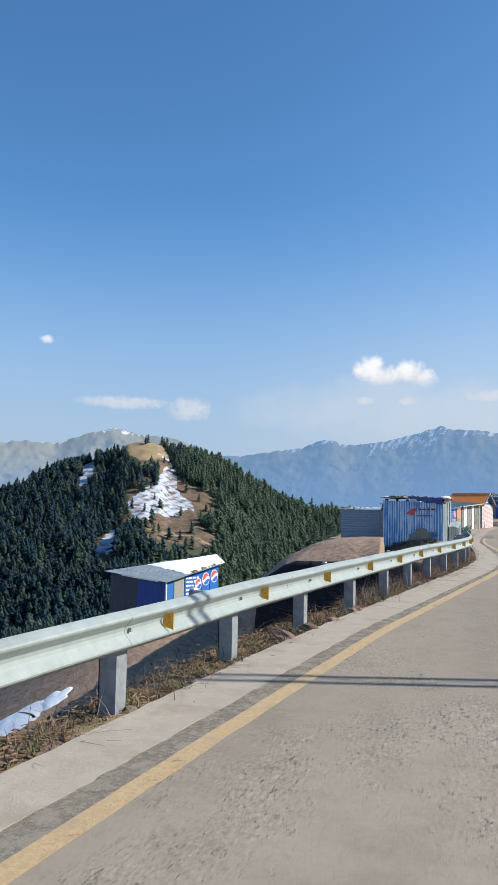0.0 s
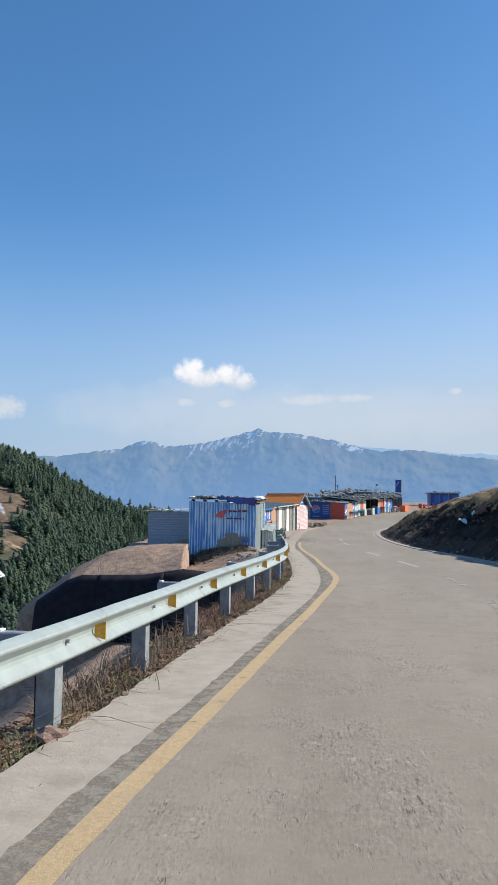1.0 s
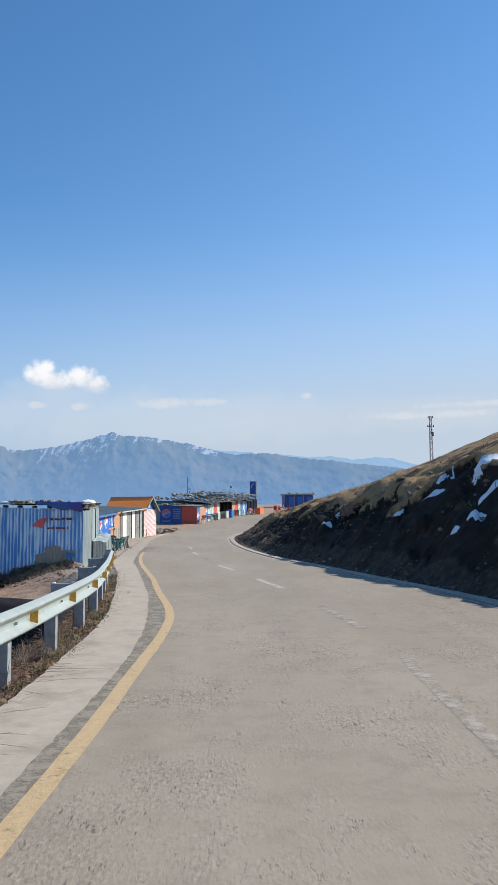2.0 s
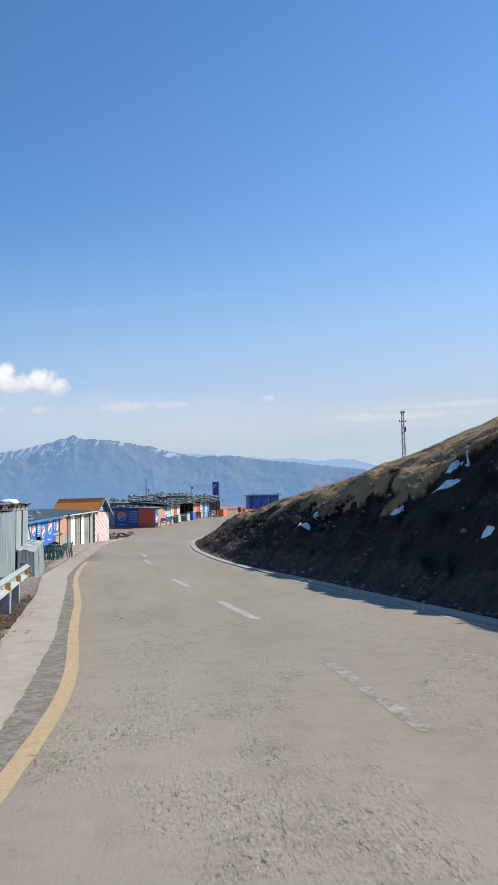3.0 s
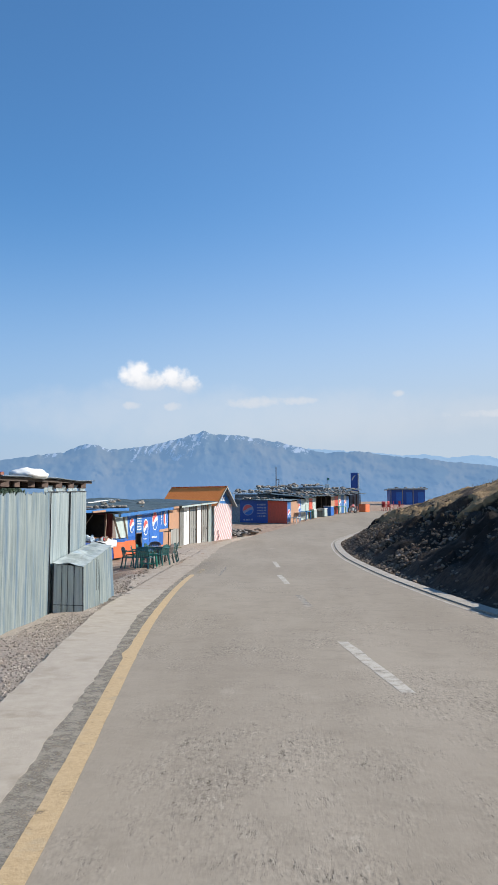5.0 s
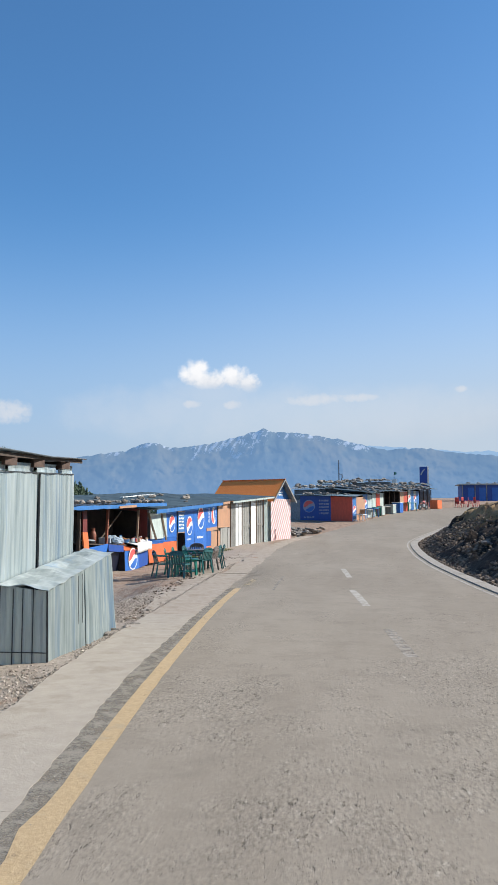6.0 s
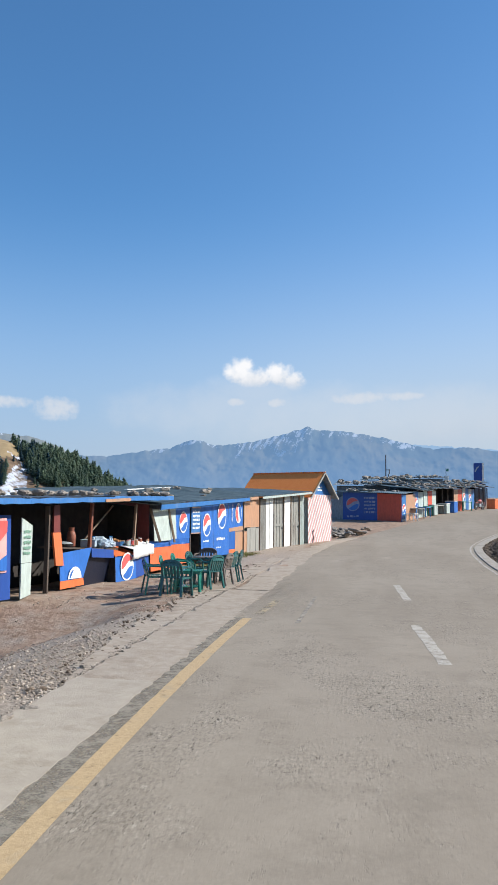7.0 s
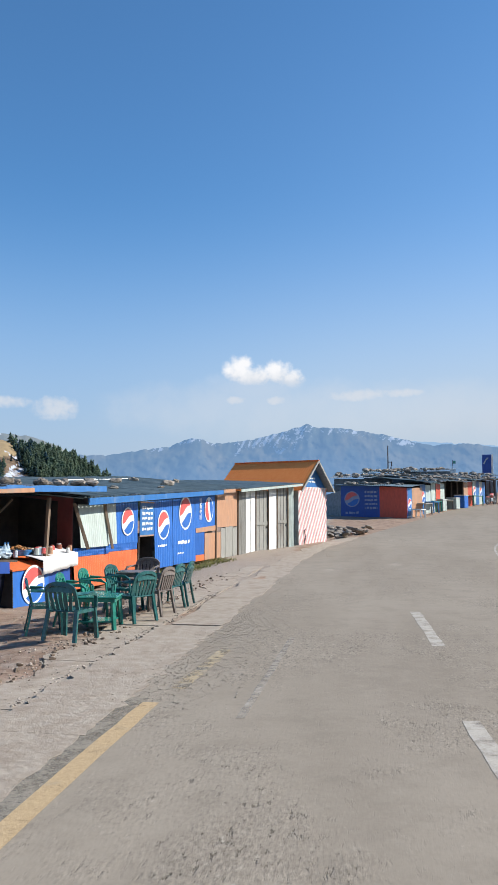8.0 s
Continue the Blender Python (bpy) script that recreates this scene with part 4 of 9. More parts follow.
        strip_mesh("oil_spot", [(x0 - half(u, 1.3) + 0.3 * rx * u, y0 - ry + 2 * ry * u) for u in k], [(x0 + half(u, 6.1) + 0.3 * rx * u, y0 - ry + 2 * ry * u) for u in k], 0.003, LEAF_SPOT, 2, 0)
    right = [r[1] for r in ROWS if r[1][1] < 100]
    strip_mesh("kerb", [(x - 0.02, y) for x, y in right], [(x + 0.34, y) for x, y in right], 0.03, KERB, 2, 0.12)
    strip_mesh("edge_line", [(x - 0.24, y) for x, y in right], [(x - 0.16, y) for x, y in right], 0.005, WHITE_LINE, 1, 0)


# remnants of snow on the shaded bank: x, y, half sizes
SNOW_SPOTS = [(10.05, 32.0, 0.46, 0.42), (11.6, 36.8, 0.5, 0.6), (8.75, 33.6, 0.34, 0.4), (9.35, 34.4, 0.26, 0.3), (9.15, 29.5, 0.36, 0.26), (8.35, 28.5, 0.2, 0.26), (7.95, 29.2, 0.15, 0.2), (7.78, 46.0, 0.38, 0.6), (6.35, 43.6, 0.26, 0.45), (8.06, 36.3, 0.2, 0.26)]


def build_hillside():
    ys = np.arange(-30, 112, 0.24)
    ds = np.r_[np.arange(0.22, 9.0, 0.19), 9.3 + np.cumsum(np.linspace(0.35, 3.4, 26))]
    D, Y = np.meshgrid(ds, ys)
    X = edge_right(Y) + D
    Z = hill_z(X, Y)
    a, b, c, c2 = fbm(X, Y, 3.2, 1.0, 5), fbm(X, Y, 0.8, 6.0, 4), fbm(X, Y, 9.0, 9.0, 3), fbm(X + 0.4 * Y, Y * 0.5, 1.3, 33.0, 4)
    face = sstep(0.5, 1.8, D) * (1 - 0.55 * sstep(5.5, 9, D))
    turf = sstep(3.6, 6.0, D)
    Z = Z + face * ((0.48 - 0.30 * turf) * a + (0.17 - 0.10 * turf) * b + 0.35 * c) + 0.05 * b * sstep(0.2, 0.8, D)
    # ledges of turf that overhang the cut
    Z = Z + (1 - turf) * face * 0.24 * np.sign(np.sin(Z * 4.2 + 2 * a)) * np.clip(b + 0.2, 0, 1)
    # the turf breaks off at the lip in a ragged scarp
    lip = lerp_table([(-60, 4.6), (30, 4.6), (40, 4.2), (50, 4.6), (60, 4.2), (70, 3.2), (84, 2.6), (112, 2.6)], Y) + 1.1 * a + 0.5 * b
    Z = Z + lerp_table([(-60, 0.25), (30, 0.3), (46, 0.5), (70, 0.5), (84, 0.35), (112, 0.3)], Y) * (sstep(-0.22, 0.10, D - lip) - 0.65 * sstep(-1.8, 0.0, D - lip))
    # steps and hollows washed out of the face
    Z = Z - 0.22 * face * np.clip(c2 + 0.1, 0, 1) + 0.10 * face * np.abs(b)
    X = X + face * (0.18 * b - 0.25 * sstep(-0.15, 0.1, D - lip) * (1 - sstep(0.1, 0.7, D - lip)))
    n, m = Z.shape
    rel = Z - road_z(Y)
    top = lerp_table([(-60, 4.2), (30, 3.8), (42, 3.3), (52, 2.4), (66, 1.7), (80, 1.3), (120, 1.3)], Y)
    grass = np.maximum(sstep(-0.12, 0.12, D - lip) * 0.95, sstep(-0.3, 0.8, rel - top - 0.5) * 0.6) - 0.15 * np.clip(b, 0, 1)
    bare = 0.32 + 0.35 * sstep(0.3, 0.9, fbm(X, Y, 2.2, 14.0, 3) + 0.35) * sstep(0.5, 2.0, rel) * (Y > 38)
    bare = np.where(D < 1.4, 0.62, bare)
    snow = -0.25 + sum(1.25 * np.clip(1.6 - np.hypot((X - px + 0.3 * (Y - py)) / (rx * 1.05), (Y - py) / (ry * 1.05)), 0, 1) for px, py, rx, ry in SNOW_SPOTS)
    mask = np.stack([grass, bare, snow, np.ones_like(snow)], -1)
    idx = np.arange(n * m).reshape(n, m)
    faces = np.stack([idx[:-1, :-1], idx[:-1, 1:], idx[1:, 1:], idx[1:, :-1]], -1).reshape(-1, 4)
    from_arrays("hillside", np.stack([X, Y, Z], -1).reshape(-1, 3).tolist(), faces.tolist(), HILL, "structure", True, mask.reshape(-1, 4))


# ---- wooded hill across the valley ----
CREST = [(8, -1.5), (12, -0.6), (13.5, -0.15), (15.6, 0.1), (17.7, 0.65), (19.8, 1.95), (21.9, 3.2), (24, 3.95), (26.1, 4.25), (26.9, 4.8), (28.1, 5.0), (29.5, 4.7),
         (30.1, 3.8), (32.1, 3.3), (34.1, 2.7), (36, 1.95), (37.9, 0.8), (42, -1.0), (50, -3.0), (64, -5)]


def polar(az, r, z):
    return -r * np.sin(np.radians(az)), r * np.cos(np.radians(az)), z


def far_elevation(az, u):
    top = smooth_table(CREST, az, 0.35)
    return -15 + (top + 15) * (1 - (1 - u) ** 1.35)


def far_point(az, r):
    u = np.clip((r - 380) / (1180 - 380), 0, 1)
    e = far_elevation(az, u)
    z = 1.6 + r * np.tan(np.radians(e))
    return z - np.clip(r - 1180, 0, None) * 0.55, e


# outlines by bearing and elevation: the clearing, its snow fields and a track
CLEARING = [(29.9, 4.7), (28.5, 5.6), (26.9, 5.4), (26.2, 4.05), (26.2, 3.2), (25.3, 2.4), (24.2, 1.7), (22.5, 1.0), (22.5, 0.2), (24.1, -0.15), (23.6, -1.4), (22.6, -2.2), (22.8, -2.9), (25.8, -2.8), (27.7, -2.5),
            (28.0, -0.9), (29.0, -0.8), (29.5, -1.7), (30.3, -3.7), (31.4, -3.7), (31.3, -2.5), (29.9, -1.0), (29.0, -0.1), (29.5, 2.0), (28.7, 2.2), (28.5, 3.6), (29.5, 4.3)]
SNOW_FIELD = [(27.1, 4.0), (26.6, 4.0), (25.7, 2.6), (25.6, 1.6), (24.1, 0.55), (24.3, 0.1), (27.6, -0.65), (28.8, -0.85), (29.1, 0.8), (27.7, 2.15), (26.2, 3.2)]
SNOW_GULLY = [(31.4, -3.75), (31.3, -2.55), (29.9, -0.97), (29.3, -1.3), (29.5, -1.7), (30.3, -3.75)]
SNOW_GLADE = [(32.8, 2.8), (31.6, 3.6), (31.6, 2.5), (32.6, 1.85)]
SNOW_BROW = [(30.0, 4.6), (29.4, 4.7), (29.4, 3.7), (30.1, 3.7)]


def within(outline, x, y, jitter=0.0, seed=0.0):
    """True inside an outline whose edge is roughened by noise."""
    if jitter:
        x, y = x + jitter * fbm(x, y, 0.9, seed, 3), y + jitter * fbm(x, y, 0.7, seed + 9, 3)
    hit = np.zeros(np.shape(x), dtype=bool)
    for (x0, y0), (x1, y1) in zip(outline, outline[1:] + outline[:1]):
        if y0 != y1:
            cross = (y0 > y) != (y1 > y)
            hit ^= cross & (x < (x1 - x0) * (y - y0) / (y1 - y0) + x0)
    return hit


def build_far_hill():
    az = np.r_[np.arange(6, 20, 0.3), np.arange(20, 34, 0.1), np.arange(34, 66, 0.3)]
    rr = np.r_[np.arange(380, 1181, 7), np.arange(1200, 1650, 40)]
    A, R = np.meshgrid(az, rr)
    Zr, E = far_point(A, R)
    X, Y, Z = polar(A, R, Zr)
    g = fbm(X, Y, 190, 2.0, 4)
    Z = Z + g * 9 * sstep(380, 600, R) * (1 - sstep(1080, 1180, R)) + fbm(X, Y, 40, 5.0, 3) * 2.0
    bare = np.where(within(CLEARING, A, E, 0.35, 3.0), 0.95, 0.15)
    # darker gullies and a pale track across the bare earth
    bare = bare - 0.55 * (np.sin(E * 9 + A * 1.5 + 3 * g) > 0.75) * (E < 0.3)
    straw = np.where(within(CLEARING, A, E, 0.2, 3.0) & (E > 3.6), 0.9, 0.0)
    track = np.abs(E - np.interp(-A, [-27.8, -26.2, -24.4, -22.8], [-1.45, -1.78, -2.18, -2.85])) < 0.09
    straw = np.where(track & (A > 22.8) & (A < 27.8), 1.0, straw)
    streak = 0.56 + 0.20 * np.sin(E * 15 + A * 5 + 4 * g) + 0.25 * fbm(A, E * 3.0, 0.8, 31.0, 3)
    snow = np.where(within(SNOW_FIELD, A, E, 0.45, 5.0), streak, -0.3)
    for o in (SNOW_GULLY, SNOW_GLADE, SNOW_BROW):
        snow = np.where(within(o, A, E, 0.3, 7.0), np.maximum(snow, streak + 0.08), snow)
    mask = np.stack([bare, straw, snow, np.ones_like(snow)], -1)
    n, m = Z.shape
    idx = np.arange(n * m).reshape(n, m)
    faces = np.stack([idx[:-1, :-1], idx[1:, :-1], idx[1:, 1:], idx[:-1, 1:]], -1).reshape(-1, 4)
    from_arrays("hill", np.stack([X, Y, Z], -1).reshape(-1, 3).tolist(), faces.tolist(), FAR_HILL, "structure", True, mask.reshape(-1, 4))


def tree_template(seed, clumps=10):
    """A conifer one metre tall: a thin trunk and uneven foliage clumps that leave gaps and a ragged outline."""
    rnd = random.Random(seed)
    v, f = [], []
    for i in range(3):
        a = 2 * math.pi * i / 3
        v += [(0.018 * math.cos(a), 0.018 * math.sin(a), 0)]
    v.append((0, 0, 0.95))
    f += [(0, 1, 3), (1, 2, 3), (2, 0, 3)]
    spire = 0.45 + 0.45 * rnd.random()
    for k in range(clumps):
        u = (k + 0.5) / clumps
        z = 0.16 + 0.78 * u
        env = 0.20 * (1 - u) ** spire + 0.03
        a = k * 2.4 + rnd.uniform(-0.5, 0.5)
        off = env * rnd.uniform(0.15, 0.55)
        c = (off * math.cos(a), off * math.sin(a), z)
        w = env * rnd.uniform(0.75, 1.05)
        h = 0.075 + 0.035 * rnd.random()
        b = len(v)
        v.append((c[0], c[1], c[2] + h * (1.0 + 0.5 * u)))
        v.append((c[0], c[1], c[2] - h * 0.5))
        n = 5
        for i in range(n):
            t = 2 * math.pi * i / n + rnd.uniform(-0.35, 0.35)
            q = w * rnd.uniform(0.65, 1.25)
            v.append((c[0] + q * math.cos(t), c[1] + q * math.sin(t), c[2] - rnd.uniform(0.0, 0.05)))
        for i in range(n):
            j = (i + 1) % n
            f.append((b, b + 2 + i, b + 2 + j))
            f.append((b + 1, b + 2 + j, b + 2 + i))
    return np.array(v), np.array(f)


def build_forest():
    rnd = np.random.RandomState(11)
    temps = [tree_template(s) for s in range(12)]
    n = 25000
    az = rnd.uniform(9, 50, n)
    r = np.sqrt(rnd.uniform(430 ** 2, 1185 ** 2, n))
    z, e = far_point(az, r)
    x, y, z = polar(az, r, z)
    g = fbm(x, y, 190, 2.0, 4)
    z = z + g * 9 * sstep(380, 600, r) * (1 - sstep(1080, 1180, r))
    up = np.degrees(11.0 / r)
    open_ = within(CLEARING, az, e, 0.3, 3.0) | within(CLEARING, az, e + up, 0.2, 3.0) | within(SNOW_GLADE, az, e, 0.3, 7.0) | within(SNOW_GLADE, az, e + up, 0.3, 7.0)
    dens = np.where(open_, 0.02, 1.0)
    # a few tall pines before the brow
    dens = np.where((az > 27.0) & (az < 29.3) & (e > 1.6) & (e < 3.2), 0.45, dens)
    thin = fbm(x, y, 60, 8.0, 2)
    dens = dens * np.where(thin < -0.15, 0.3, 1.0)
    keep = rnd.uniform(0, 1, n) < dens
    x, y, z, az = x[keep], y[keep], z[keep], az[keep]
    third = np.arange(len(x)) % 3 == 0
    # lighter needles on the sunny flank, bluer dark ones on the shaded one
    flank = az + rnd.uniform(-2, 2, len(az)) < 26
    for name, sel, mat in (("pine_forest", ~third & flank, NEEDLES_LIT), ("pine_forest", third, NEEDLES), ("pine_forest", ~third & ~flank, NEEDLES_SHADE)):
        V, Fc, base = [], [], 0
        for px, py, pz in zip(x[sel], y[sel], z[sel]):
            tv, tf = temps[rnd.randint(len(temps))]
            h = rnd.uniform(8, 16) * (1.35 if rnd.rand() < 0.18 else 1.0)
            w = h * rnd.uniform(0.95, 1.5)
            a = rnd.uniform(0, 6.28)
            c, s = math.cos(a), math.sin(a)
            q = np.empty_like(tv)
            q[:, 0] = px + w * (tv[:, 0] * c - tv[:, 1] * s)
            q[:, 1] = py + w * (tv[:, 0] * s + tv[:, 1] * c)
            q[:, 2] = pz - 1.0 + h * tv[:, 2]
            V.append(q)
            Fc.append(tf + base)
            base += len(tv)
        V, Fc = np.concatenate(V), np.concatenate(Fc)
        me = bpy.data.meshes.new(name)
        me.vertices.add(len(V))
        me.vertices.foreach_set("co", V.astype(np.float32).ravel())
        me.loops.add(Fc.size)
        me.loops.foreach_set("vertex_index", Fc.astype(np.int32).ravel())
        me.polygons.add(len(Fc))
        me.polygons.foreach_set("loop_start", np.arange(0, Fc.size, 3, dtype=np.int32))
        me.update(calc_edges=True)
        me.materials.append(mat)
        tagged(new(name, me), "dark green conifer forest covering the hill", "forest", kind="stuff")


# ---- far ranges ----
PEAKS = [(60, 3.5), (44, 3.8), (26, 3.8), (24, 4.0), (21.9, 4.01), (20.6, 4.04), (18.6, 4.41), (16.5, 4.66), (15.4, 5.1), (14.6, 5.39), (13.9, 5.3), (13.2, 4.91), (11.1, 5.13), (9.5, 5.43), (7.9, 5.84),
         (6.2, 6.4), (5.5, 6.1), (3.9, 6.07), (2.4, 5.85), (1.1, 5.58), (0.6, 5.55), (-0.5, 5.2), (-2.6, 4.74), (-5.1, 4.84), (-7.4, 4.45), (-9.5, 4.25), (-11.6, 3.95), (-14, 3.7), (-17, 3.2), (-22, 2.6), (-50, 2.0)]
PALE = [(60, 3.0), (4, 4.6), (-1, 5.1), (-3, 4.95), (-5.8, 4.75), (-8, 4.5), (-9.9, 4.52), (-11.6, 4.25), (-13.2, 4.42), (-14.2, 4.3), (-15.6, 3.85), (-18, 3.4), (-21.5, 3.1), (-50, 2.5)]
BROWN = [(70, 4.0), (45, 4.3), (38, 4.48), (36.5, 4.67), (34.1, 4.57), (32.2, 5.34), (30.2, 5.83), (29.2, 5.65), (28.1, 5.41), (26.1, 5.27), (24, 4.6), (23, 3.9), (22, 2.2), (20.5, 0.5), (10, -3)]


def build_range(name, table, r0, r1, low, mat, amp, snow_at, step=0.12, span=(-50, 70), seed=1.0, straw=0.0, air=0.7, cap=()):
    """A range of hills round the horizon: broad spurs with finer gullies, snow left in the high gullies and along the ridge."""
    az = np.arange(span[0], span[1], step)
    uu = np.linspace(0, 1, 84) ** 0.8
    A, U = np.meshgrid(az, uu)
    top = smooth_table(table, A, 0.22)
    V = U * 11.0
    w1 = fbm(A, V, 6.0, seed, 3)
    w2 = fbm(A, V, 4.0, seed + 40, 3)
    def ridged(x, y, s, o, octaves):
        out = [noise.ridged_multi_fractal(Vector((a / s, b / s, o)), 0.95, 2.1, octaves, 1.0, 2.0) for a, b in zip(x.ravel(), y.ravel())]
        return np.array(out).reshape(x.shape)
    # broad spurs lean both ways from the crest, with gullies between them
    broad = ridged(A + 4.5 * w1 + 0.9 * V, V * 1.0 + 3.6 * w2, 6.5, seed * 3.7, 3)
    fine = ridged(A + 2.4 * w2 - 0.7 * V, V * 1.0 + 2.2 * w1, 2.2, seed * 1.3, 5)
    fold = broad + 0.26 * fine * sstep(0.3, 0.95, U)
    fold = fold / max(1e-6, np.percentile(fold, 98))
    crag = np.array([noise.fractal(Vector((a * 2.0, seed, 0)), 0.8, 2.2, 6) for a in az])[None, :] * 0.10
    e = low + (top - low) * np.clip(U, 0, 1) ** 0.8 + crag * np.clip(U, 0, 1) ** 28
    lumps = fbm(A + 0.3 * V, V * 1.4, 0.9, seed + 55, 5)
    R = r0 + (r1 - r0) * U - (fold * amp + 0.34 * amp * lumps) * np.sin(np.clip(U, 0, 1) * math.pi * 0.93) ** 0.7
    X, Y, Z = polar(A, R, 1.6 + R * np.tan(np.radians(e)))
    drift = fbm(A, V, 2.6, seed + 70, 3)
    gully = fbm(A - 0.85 * (top - e) + 0.4 * w2, (top - e) * 0.35, 0.20, seed, 4)
    below = top - e
    snow = sstep(snow_at, snow_at + 1.3, e) * 0.10
    # snow in the gullies below each stretch of ridge: from, to, how far down, how much
    for a0, a1, deep, much in cap:
        band = sstep(a0 - 0.8, a0 + 0.5, A) * (1 - sstep(a1 - 0.5, a1 + 0.8, A))
        reach = 1 - sstep(0.25, 1.0, below / (deep * (1 + 0.8 * drift)))
        snow = np.maximum(snow, band * reach * (0.18 + much * sstep(-0.06, 0.32, gully)))
    bare = 0.5 + 0.9 * fbm(A + 0.5 * V, V * 0.8, 1.1, seed + 12, 5) - 0.5 * np.clip(fold - 0.5, 0, 1)
    grass = straw * (0.35 + 0.9 * sstep(-0.2, 0.4, fbm(A, V, 3.5, seed + 21, 3))) * sstep(0.30, 0.75, U)
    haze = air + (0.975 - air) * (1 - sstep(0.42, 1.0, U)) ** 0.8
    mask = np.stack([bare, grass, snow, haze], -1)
    n, m = Z.shape
    idx = np.arange(n * m).reshape(n, m)
    faces = np.stack([idx[:-1, :-1], idx[1:, :-1], idx[1:, 1:], idx[:-1, 1:]], -1).reshape(-1, 4)
    from_arrays(name, np.stack([X, Y, Z], -1).reshape(-1, 3).tolist(), faces.tolist(), mat, "structure", True, mask.reshape(-1, 4))


build_ground()
build_mound()
build_road()
build_hillside()
build_far_hill()
build_forest()
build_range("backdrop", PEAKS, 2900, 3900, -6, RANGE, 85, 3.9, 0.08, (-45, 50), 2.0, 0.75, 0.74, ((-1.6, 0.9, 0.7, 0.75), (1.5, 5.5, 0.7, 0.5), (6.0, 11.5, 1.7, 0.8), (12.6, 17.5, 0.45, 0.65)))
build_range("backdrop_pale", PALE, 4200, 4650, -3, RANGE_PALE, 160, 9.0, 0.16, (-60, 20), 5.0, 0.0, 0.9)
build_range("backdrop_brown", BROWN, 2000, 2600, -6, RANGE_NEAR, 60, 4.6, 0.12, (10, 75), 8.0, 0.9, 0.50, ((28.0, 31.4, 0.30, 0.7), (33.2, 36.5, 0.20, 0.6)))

# ---- guardrail ----


def rail_x(y):
    return shoulder_out(y) - lerp_table([(-60, 0.12), (4, 0.12), (12, 0.22), (22, 0.2), (34, 0.22)], y)


def build_guardrail():
    rail = thing("guardrail", "pale galvanised W-beam guardrail on steel posts beside the road", "guardrail")
    # cross-section of the beam: outwards (to the road), up
    prof = [(-0.005, -0.172), (0.02, -0.160), (0.068, -0.128), (0.075, -0.112), (0.070, -0.095), (0.006, -0.030), (0.0, 0.0), (0.006, 0.030), (0.070, 0.095), (0.075, 0.112), (0.068, 0.128), (0.02, 0.160), (-0.005, 0.172)]
    y0, y1 = -13.5, 33.9
    def ring(bm, y, inset=0.0, spread=1.0):
        x, z = float(rail_x(y)), float(road_z(y)) + 0.655
        t = Vector((float(rail_x(y + 0.2)) - x, 0.2, float(road_z(y + 0.2)) + 0.655 - z)).normalized()
        s = Vector((t.y, -t.x, 0)).normalized()
        sag = 0.010 * noise.noise(Vector((y * 0.5, 0.2, 0)))
        a = [bm.verts.new(Vector((x, y, z + sag)) + s * (o * spread + inset) + Vector((0, 0, u * (0.9 + 0.1 * spread)))) for o, u in prof]
        b = [bm.verts.new(Vector((x, y, z + sag)) + s * (o * spread + inset - 0.006) + Vector((0, 0, u * (0.9 + 0.1 * spread)))) for o, u in prof]
        return a, b
    def skin(bm, rings):
        n = len(prof)
        for (a, b), (c, d) in zip(rings, rings[1:]):
            for i in range(n - 1):
                bm.faces.new((a[i], a[i + 1], c[i + 1], c[i]))
                bm.faces.new((b[i + 1], b[i], d[i], d[i + 1]))
            bm.faces.new((a[0], c[0], d[0], b[0]))
            bm.faces.new((a[-1], b[-1], d[-1], c[-1]))
        for a, b in (rings[0], rings[-1]):
            for i in range(n - 1):
                bm.faces.new((a[i], b[i], b[i + 1], a[i + 1]))
    y = y0
    while y < y1 - 0.1:
        e = min(y + 4.0, y1)
        bm = bmesh.new()
        k = np.arange(y - 0.16, e + 0.01, 0.4)
        skin(bm, [ring(bm, q, 0.003 if q < y + 0.1 else 0.0) for q in k])
        b = part("beam", bm, GALV, rail)
        y = e
    # flared end piece, bent back towards the huts
    bm = bmesh.new()
    rings = []
    for i in range(7):
        u = i / 6
        rings.append(ring(bm, y1 - 0.05 + 0.55 * u, -0.25 * u * u, 1.0 - 0.5 * u))
    skin(bm, rings)
    part("end_piece", bm, GALV, rail, "flared galvanised end piece")
    y, i = -11.2, 0
    rnd = random.Random(2)
    while y < y1:
        x, z = float(rail_x(y)), float(road_z(y))
        g = float(land_z(x - 0.2, y)) - 0.35
        bm = bmesh.new()
        # channel-section post
        tall = 0.74
        for a in ((-0.04, -0.03, -0.081, 0.081), (-0.20, -0.19, -0.09, 0.09), (-0.20, -0.03, -0.09, -0.082), (-0.20, -0.03, 0.082, 0.09)):
            box(bm, x + a[0] - 0.02, x + a[1] - 0.02, y + a[2], y + a[3], g, z + tall)
        post = part("post", bm, POST, rail)
        if i % 2:
            part("stub", B(x - 0.62, x - 0.225, y - 0.06, y + 0.06, z + 0.42, z + 0.72, bevel=0.01), POST, post, "dark stub of an older post")
            for dx in (-0.60, -0.27):
                part("cap", B(x + dx, x + dx + 0.05, y - 0.05, y + 0.05, z + 0.722, z + 0.74), WHITE, post, "pale flake on the stub")
        part("spacer", B(x - 0.045, x + 0.0, y - 0.055, y + 0.055, z + 0.52, z + 0.79, bevel=0.006), POST, rail)
        # plate reflector in the hollow of the beam
        bm = bmesh.new()
        q = y + 0.6
        rx, rz = float(rail_x(q)), float(road_z(q)) + 0.655
